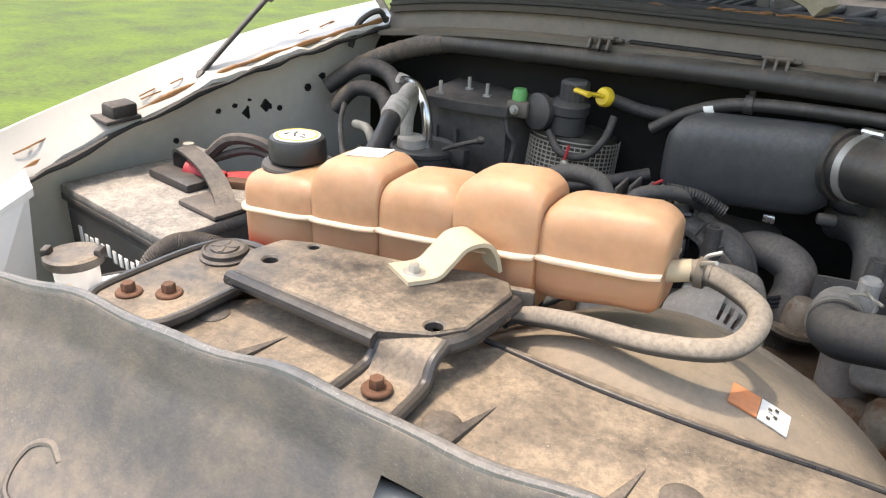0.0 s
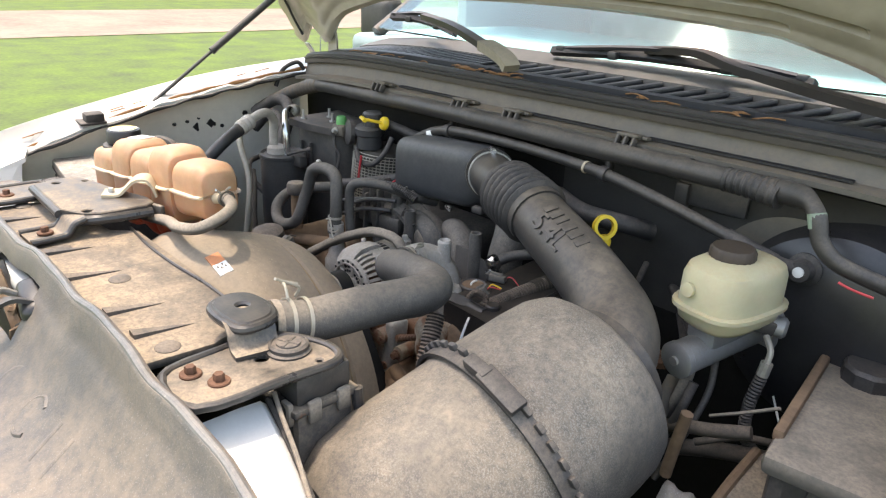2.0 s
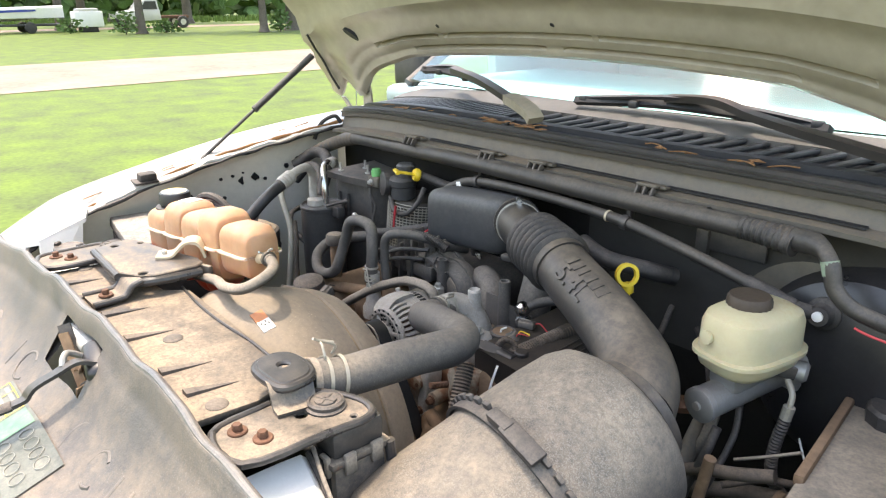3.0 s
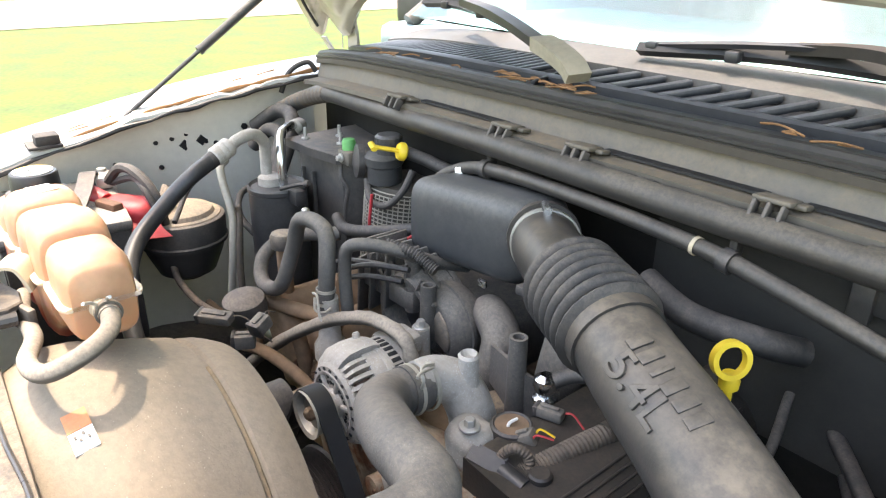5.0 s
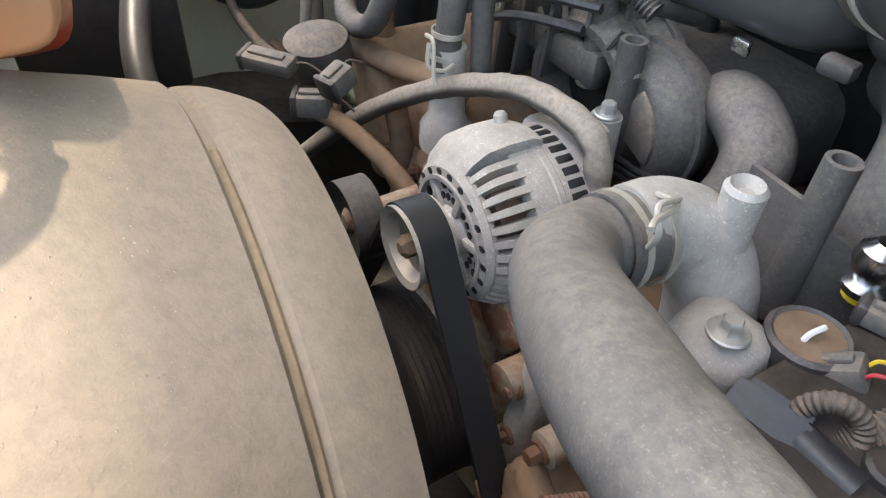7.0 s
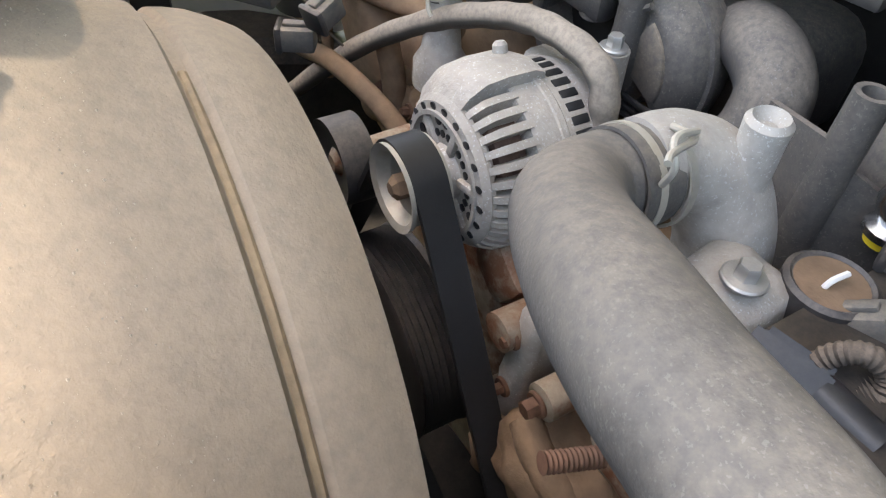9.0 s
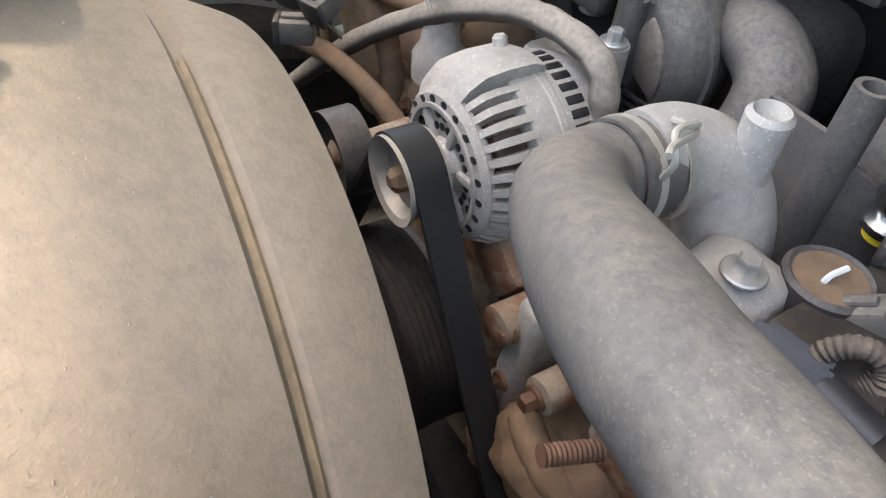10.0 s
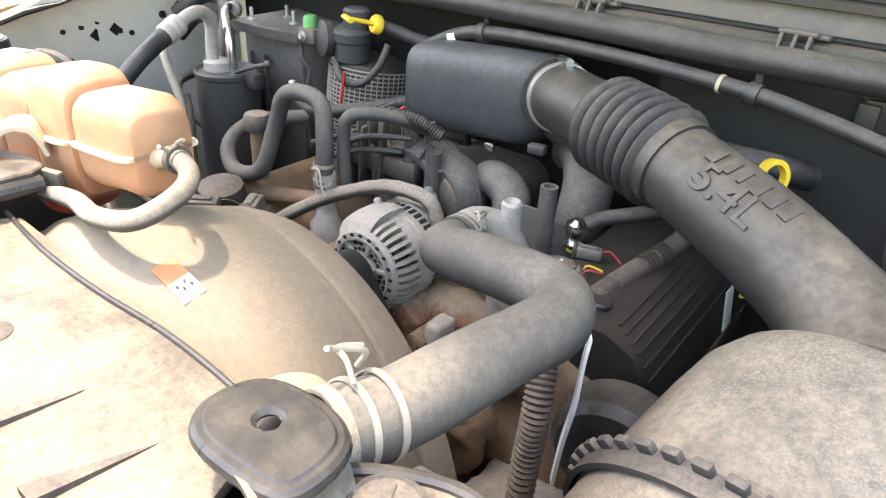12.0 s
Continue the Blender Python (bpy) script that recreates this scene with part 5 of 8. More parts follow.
for x, y, z in ((-0.174, 0.575, 1.092), (-0.145, 0.575, 1.108), (-0.112, 0.578, 1.122)):
    part("fin", rbox((x, y, z), (0.0045, 0.04, 0.088), 0.0015, (0, 4, 12)), "manifold", man, "upright black fin")
part("bracket_clip", rbox((0.028, 0.609, 1.156), (0.014, 0.005, 0.010), 0.002), "steel", man, "small steel clip")
for k, (x, z) in enumerate(((-0.10, 1.13), (-0.085, 1.152), (-0.135, 1.14))):
    wire("manifold_line", [(x - 0.07, 0.53, z - 0.02), (x - 0.02, 0.54, z), (x + 0.03, 0.56, z + 0.005)], 0.004, "black", "thin dusty line beside the intake manifold", seg=8)
solo("breather_hose", tube([(-0.117, 0.505, 1.08), (-0.12, 0.505, 1.15), (-0.112, 0.508, 1.183), (-0.086, 0.53, 1.188), (-0.063, 0.56, 1.178), (-0.052, 0.60, 1.158), (-0.046, 0.65, 1.14)], 0.0085, 14, 7), "hose_grey", "slim black breather hose beside the heater hose", "hose")
solo("loom_tube", corrugated([(-0.085, 0.545, 1.188), (-0.05, 0.565, 1.18), (-0.02, 0.575, 1.165)], 0.0075, 0.004), "rubber", "short black convoluted loom tube", "cable")
wire("red_wire", [(-0.130, 0.603, 1.158), (-0.105, 0.604, 1.177), (-0.080, 0.605, 1.192)], 0.0022, "red", "short bare red wire")

# ---- fuel rail corner and looms by the valve cover ----
fr = thing("fuel_rail", "bent black fuel rail ending in a bright steel cap", "rail", (0.2, 0.58, 1.08))
part("rail", tube([(0.188, 0.557, 1.118), (0.205, 0.575, 1.13), (0.245, 0.60, 1.142), (0.27, 0.66, 1.145)], 0.0085, 14, 6), "black_dusty", fr)
part("ball", lathe((0.186, 0.556, 1.096), (0, 0, 1), [(0.006, 0), (0.0125, 0.002), (0.0125, 0.006), (0.008, 0.009), (0.011, 0.014), (0.0135, 0.021), (0.012, 0.029), (0.006, 0.034)], 20), "steel", fr, "bright chromed ball end")
part("o_ring", hoop((0.186, 0.556, 1.094), (0, 0, 1), 0.006, 0.003, 0.004, 16), "yellow", fr, "orange seal ring")
pot = thing("coil_sensor", "round black sensor can with a tan dusty top", "sensor", (0.197, 0.498, 1.04))
part("can", lathe((0.197, 0.498, 1.045), (0, 0, 1), [(0.026, 0), (0.0215, 0.05), (0.0215, 0.056), (0.019, 0.058), (0.0175, 0.0565)], 28), "black", pot)
part("top", lathe((0.197, 0.498, 1.1), (0, 0, 1), [(0.0178, 0), (0.017, 0.0015), (0.004, 0.002)], 28), "brown", pot, "rusty tan disc")
part("tie", tube([(0.197, 0.492, 1.1), (0.198, 0.494, 1.106), (0.199, 0.503, 1.107)], 0.0016, 6, 4), "paper", pot, "pale plastic tie")


M["conn"] = surf("grey_connector_plastic", (0.09, 0.088, 0.084), 0.55, var=0.25, scale=60, dust=0.6, dust_col=(0.33, 0.28, 0.21), bump=0.25)
def connector(place, rot, size=(0.022, 0.034, 0.018), wires=("red", "yellow"), label="grey plastic electrical connector with short wires"):
    c = thing("connector", label, "connector", place, "connectors")
    m = pose(*place, *rot)
    for nm, ctr, sz, mt in (("shell", (0, 0, 0), size, "conn"), ("latch", (0, 0, size[2] * 0.55), (size[0] * 0.4, size[1] * 0.7, 0.004), "conn"), ("collar", (0, -size[1] * 0.45, 0), (size[0] * 1.15, 0.006, size[2] * 1.15), "black")):
        b = rbox(ctr, sz, 0.003)
        bmesh.ops.transform(b, matrix=m, verts=b.verts)
        part(nm, b, mt, c)
    for k, w in enumerate(wires):
        p = [m @ Vector((-0.004 + 0.008 * k, size[1] * 0.4, 0)), m @ Vector((-0.005 + 0.01 * k, size[1] * 0.75, 0.003)), m @ Vector((-0.003 + 0.004 * k, size[1] * 1.2, -0.008))]
        part("wire", tube(p, 0.0011, 6, 5), w, c)
    return c


connector((0.217, 0.497, 1.096), (35, 0, -65), (0.017, 0.024, 0.016), ("yellow", "red"), "dirty dark plastic plug on the round sensor can")
connector((0.212, 0.535, 1.107), (0, 0, -70), (0.014, 0.03, 0.012), ("red",))
connector((-0.248, 0.375, 1.068), (0, 10, -52), (0.02, 0.05, 0.014), ("tape",), "pale grey engine connector on a brown pigtail")
connector((-0.186, 0.412, 1.072), (20, 0, 20), (0.02, 0.026, 0.02), ("tape",))
connector((-0.205, 0.395, 1.045), (0, 0, -30), (0.02, 0.03, 0.02), ("tape",), "mud-stained tan plastic electrical connector")
connector((0.36, 0.34, 1.035), (70, 0, 10), (0.02, 0.035, 0.018), ("paper",), "pale grey connector hanging below the hose")
coil = thing("coil_plug", "black ribbed plug in a smooth dark sleeve below the hose", "connector", (0.23, 0.452, 1.085))
part("body", ribbon([(0.200, 0.442, 1.0955), (0.216, 0.447, 1.0935), (0.233, 0.453, 1.0905)], 0.018, 0.014, (0.2, -0.5, 0.85), 4), "vent", coil)
for k in range(4):
    part("latch_rib", ribbon([(0.203, 0.4385 + 0.0038 * k, 1.1030), (0.230, 0.4490 + 0.0038 * k, 1.0985)], 0.0016, 0.003, (0.2, -0.5, 0.85), 2), "vent", coil, "raised latch rib")
part("sleeve", tube([(0.231, 0.4525, 1.091), (0.245, 0.4535, 1.0895), (0.259, 0.4545, 1.088)], 0.0100, 20, 4), "vent", coil, "smooth bluish black sleeve")
for k, w in enumerate(("yellow", "red")):
    part("wire", tube([(0.258, 0.453 + 0.003 * k, 1.090), (0.268, 0.456 + 0.003 * k, 1.092), (0.276, 0.464, 1.090)], 0.0014, 6, 4), w, coil)
loom = thing("wiring_loom", "brown dusty taped wiring loom over the valve cover", "cable", (0.25, 0.5, 1.09))
LOOM = [(0.236, 0.455, 1.082), (0.246, 0.483, 1.088), (0.258, 0.54, 1.096), (0.272, 0.61, 1.103), (0.28, 0.72, 1.112)]
part("tube", corrugated(LOOM, 0.0112, 0.005), "tape", loom)
for u in (0.3, 0.62):
    a = Vector(LOOM[2]).lerp(Vector(LOOM[3]), u)
    part("tape_band", tube([a, a + Vector((0.003, 0.018, 0.002))], 0.0125, 14, 3), "cowl_brown", loom, "brown tape band")
solo("loom_loop", corrugated([(0.222, 0.455, 1.090), (0.224, 0.461, 1.102), (0.232, 0.467, 1.110), (0.242, 0.474, 1.104), (0.247, 0.472, 1.090), (0.248, 0.468, 1.07)], 0.0050, 0.0035), "tape", "short bent loom branch near the sensor", "cable")
solo("wiring_loom", corrugated([(0.272, 0.345, 1.13), (0.287, 0.315, 1.085), (0.287, 0.308, 1.02), (0.29, 0.30, 0.92), (0.30, 0.29, 0.8)], 0.0115, 0.007), "tape", "brown dusty convoluted loom hanging down past the hose", "cable")
solo("wiring_loom", corrugated([(0.31, 0.29, 0.98), (0.35, 0.32, 0.985), (0.385, 0.34, 0.95)], 0.009, 0.006), "tape", "brown loom branch behind the filter canister", "cable")
pump = thing("steering_pump", "round black power steering pump beside the valve cover", "pump", (0.33, 0.42, 0.9))
part("body", lathe((0.335, 0.365, 1.015), (-0.1, 1, 0.05), [(0.03, 0), (0.05, 0.003), (0.058, 0.012), (0.058, 0.045), (0.045, 0.058), (0.03, 0.06)], 40), "black", pump)
part("strap", ribbon([(0.292, 0.385, 1.118), (0.296, 0.37, 1.10), (0.301, 0.355, 1.07), (0.298, 0.35, 1.03), (0.295, 0.35, 0.98)], 0.01, 0.003, (0.5, -0.8, 0)), "paper", pump, "pale grey strap")
comp = thing("ac_compressor", "grey speckled cast compressor low in the bay", "compressor", (0.24, 0.32, 0.75))
part("body", lumpy_block((0.26, 0.37, 0.82), (0.15, 0.14, 0.15), 0.03, 0.010, seed=31.0), "alu", comp, smooth=80)
part("mount", lumpy_block((0.33, 0.36, 0.90), (0.05, 0.06, 0.1), 0.015, 0.006, seed=33.0), "brown", comp, smooth=80)

# yellow dipsticks
dip = thing("oil_dipstick", "yellow plastic ring handle of the oil dipstick", "dipstick", (0.352, 0.59, 1.17))
part("ring", hoop((0.355, 0.59, 1.219), (0.95, -0.6, 0.25), 0.0125, 0.005, 0.008, 28), "yellow", dip)
part("stem", lathe((0.3555, 0.593, 1.205), (0.02, 0.05, -1), [(0.007, 0), (0.009, 0.006), (0.0085, 0.014), (0.004, 0.017), (0.003, 0.12)], 14), "yellow", dip)
tdip = thing("transmission_dipstick", "yellow T-shaped transmission dipstick handle on a black tube", "dipstick", (-0.21, 0.65, 1.24))
part("ring", lathe((-0.215, 0.666, 1.2570), (0.3, 0.92, -0.2), [(0.003, -0.006), (0.011, -0.006), (0.0135, -0.002), (0.0135, 0.004), (0.010, 0.007), (0.003, 0.007)], 22), "yellow", tdip)
part("bar", tube([(-0.234, 0.628, 1.2665), (-0.225, 0.645, 1.2625), (-0.217, 0.662, 1.2585)], 0.0055, 10, 4, flat=0.6), "yellow", tdip)
part("cross_bar", tube([(-0.246, 0.634, 1.2675), (-0.234, 0.629, 1.2665), (-0.223, 0.624, 1.2655)], 0.005, 10, 4, flat=0.7), "yellow", tdip)
part("tube", tube([(-0.224, 0.672, 1.256), (-0.18, 0.70, 1.24), (-0.10, 0.705, 1.22), (-0.08, 0.71, 1.1)], 0.0095, 12, 6), "rubber", tdip, "black rubber dipstick tube")

# ---- passenger side rear: accumulator, climate box, pipes ----
acc = thing("ac_accumulator", "tall black air-conditioning accumulator with aluminium pipes", "accumulator", (-0.445, 0.575, 0.9))
part("shell", lathe((-0.452, 0.580, 0.93), (0, 0, 1), [(0.048, 0), (0.0485, 0.01), (0.0485, 0.223), (0.05, 0.225), (0.05, 0.231), (0.047, 0.234), (0.044, 0.229), (0.02, 0.228)], 36), "black_clean", acc)
part("head", lathe((-0.472, 0.578, 1.157), (0, 0, 1), [(0.022, 0), (0.021, 0.014), (0.015, 0.018)], 24), "alu", acc)
part("pipe", tube([(-0.48, 0.575, 1.165), (-0.478, 0.575, 1.20), (-0.468, 0.57, 1.232), (-0.455, 0.548, 1.251), (-0.447, 0.52, 1.25), (-0.440, 0.492, 1.238)], 0.0095, 14, 7), "alu", acc, "bent aluminium pipe")
part("pipe", tube([(-0.451, 0.59, 1.155), (-0.455, 0.592, 1.2), (-0.468, 0.60, 1.226), (-0.49, 0.615, 1.238), (-0.53, 0.65, 1.235), (-0.58, 0.695, 1.222)], 0.008, 12, 7), "steel", acc, "bright bent aluminium pipe")
part("crimp", lathe((-0.4390, 0.486, 1.236), (0.15, -0.86, -0.40), [(0.0135, -0.018), (0.0155, -0.014), (0.0155, -0.009), (0.0142, -0.007), (0.0155, -0.005), (0.0155, 0.001), (0.0142, 0.003), (0.0155, 0.005), (0.0155, 0.014), (0.0135, 0.016)], 20), "alu", acc, "crimped hose ferrule")
part("crimp", lathe((-0.56, 0.68, 1.225), (-0.6, 0.6, -0.1), [(0.01, -0.02), (0.014, -0.016), (0.014, 0.016), (0.01, 0.02)], 18), "alu", acc)
part("bracket", rbox((-0.395, 0.585, 1.155), (0.03, 0.02, 0.025), 0.004), "black", acc)
part("rod", tube([(-0.41, 0.565, 1.168), (-0.385, 0.575, 1.178), (-0.36, 0.585, 1.186)], 0.0035, 8, 5), "rubber", acc)
part("knob", lathe((-0.36, 0.585, 1.186), (1, 0.3, 0.3), [(0.004, -0.004), (0.0065, 0), (0.004, 0.006)], 10), "rubber", acc)

hv = thing("climate_box", "black plastic heater and evaporator box at the firewall", "box", (-0.40, 0.70, 0.95))
BOX = [(-0.478, 0.640), (-0.350, 0.645), (-0.318, 0.70), (-0.33, 0.79), (-0.495, 0.78)]
part("box", plate(BOX, 0.955, 1.218, 0.006), "black_dusty", hv)
part("lid", plate([(-0.492, 0.622), (-0.42, 0.622), (-0.345, 0.632), (-0.306, 0.70), (-0.32, 0.795), (-0.505, 0.785)], 1.220, 1.227, 0.002), "black_dusty", hv, "dusty black lid plate")
part("lid_lip", ribbon([(-0.492, 0.623, 1.219), (-0.42, 0.623, 1.219), (-0.346, 0.633, 1.219), (-0.308, 0.70, 1.219)], 0.014, 0.003, (0, 0, 1), 2, smooth_line=False), "black_dusty", hv)
for x in (-0.465, -0.43):
    part("face_rib", rbox((x, 0.637, 1.12), (0.006, 0.008, 0.12), 0.002), "black_dusty", hv)
for x, y in ((-0.445, 0.70), (-0.40, 0.675), (-0.465, 0.645)):
    part("stud", lathe((x, y, 1.2265), (0, 0, 1), [(0.007, 0), (0.007, 0.003), (0.003, 0.004), (0.003, 0.02)], 10), "zinc", hv, "steel stud")
part("seam", tube([(-0.355, 0.648, 1.22), (-0.345, 0.640, 1.19), (-0.335, 0.645, 1.17), (-0.338, 0.640, 1.13), (-0.335, 0.642, 1.05)], 0.0035, 8, 6), "black_dusty", hv)
M["weave"] = surf("woven_heat_shield", (0.06, 0.052, 0.042), 0.55, metal=0.2, var=0.3, scale=30, bump=0.2)
slv = thing("heat_sleeve", "woven grey-tan heat shield sleeve beside the climate box", "sleeve", (-0.29, 0.65, 1.0))
part("sleeve", lathe((-0.272, 0.70, 1.02), (0.03, 0.1, 1), [(0.066, 0), (0.067, 0.06), (0.067, 0.13), (0.062, 0.17), (0.03, 0.18)], 32), "weave", slv)
for k in range(24):
    h = 1.04 + 0.0062 * k
    part("hoop", hoop((-0.272 + 0.03 * (h - 1.02), 0.70 + 0.1 * (h - 1.02), h), (0.03, 0.1, 1), 0.0672, 0.0008, 0.0018, 28), "cream_metal", slv, "woven strand")
for k in range(30):
    a = radians(165 + k * 7)
    part("strand", tube([(-0.2715 + 0.0682 * math.cos(a), 0.702 + 0.0682 * math.sin(a), 1.035), (-0.2675 + 0.0682 * math.cos(a), 0.716 + 0.0682 * math.sin(a), 1.182)], 0.0009, 5, 2), "cream_metal", slv)
wire("red_wire", [(-0.245, 0.632, 1.190), (-0.249, 0.632, 1.170), (-0.253, 0.632, 1.150), (-0.256, 0.632, 1.125)], 0.0024, "red", "bright red wire over the heat sleeve")
sol = thing("vapour_solenoid", "black round purge valve with a ribbed cap at the firewall", "valve", (-0.27, 0.68, 1.2))
part("body", lathe((-0.268, 0.672, 1.195), (0.05, -0.05, 1), [(0.02, 0), (0.027, 0.004), (0.027, 0.03), (0.03, 0.033), (0.03, 0.045), (0.022, 0.05)] , 28), "black_clean", sol)
part("cap", loft([[(-0.262 + r * (1 + 0.05 * (k % 2)) * math.cos(2 * math.pi * k / 36), 0.676 + r * (1 + 0.05 * (k % 2)) * math.sin(2 * math.pi * k / 36), z) for k in range(36)] for r, z in ((0.02, 1.24), (0.02, 1.268), (0.016, 1.272))]), "black_clean", sol)
part("disc", lathe((-0.30, 0.655, 1.225), (-0.4, -1, 0.1), [(0.012, 0), (0.026, 0.002), (0.026, 0.012), (0.012, 0.016)], 26), "black", sol)
part("bracket", rbox((-0.333, 0.645, 1.225), (0.035, 0.016, 0.024), 0.005), "cowl", sol, "grey steel bracket")
part("nut", bolt((-0.335, 0.636, 1.225), (0, -1, 0), 0.006, 0.009, 0.007), "zinc", sol)
part("line", tube([(-0.285, 0.65, 1.20), (-0.26, 0.64, 1.175), (-0.225, 0.645, 1.175), (-0.205, 0.66, 1.20), (-0.2, 0.675, 1.23)], 0.0055, 10, 7), "rubber", sol, "curved black line")
gc = thing("service_cap", "small green service port cap on the climate box", "cap", (-0.335, 0.651, 1.233))
part("cap", lathe((-0.335, 0.651, 1.234), (0, 0, 1), [(0.011, 0), (0.011, 0.014), (0.009, 0.019), (0.004, 0.02)], 18), "green", gc)
part("collar", lathe((-0.335, 0.651, 1.226), (0, 0, 1), [(0.013, 0), (0.013, 0.007), (0.01, 0.009)], 18), "zinc", gc)

bowl = thing("vacuum_canister", "round black plastic canister with a pale dusty rim", "canister", (-0.602, 0.462, 0.975))
part("shell", lathe((-0.602, 0.462, 0.975), (0.0, 0.0, 1), [(0.03, 0), (0.05, 0.012), (0.066, 0.05), (0.071, 0.066), (0.076, 0.068), (0.077, 0.074), (0.0745, 0.077), (0.0755, 0.108), (0.074, 0.114), (0.070, 0.116)], 44), "black_dusty", bowl)
part("top", lathe((-0.602, 0.462, 1.089), (0, 0, 1), [(0.070, 0), (0.067, 0.004), (0.058, 0.005), (0.054, 0.012), (0.03, 0.018), (0.005, 0.019)], 40), "shield", bowl, "tan dusty top disc")

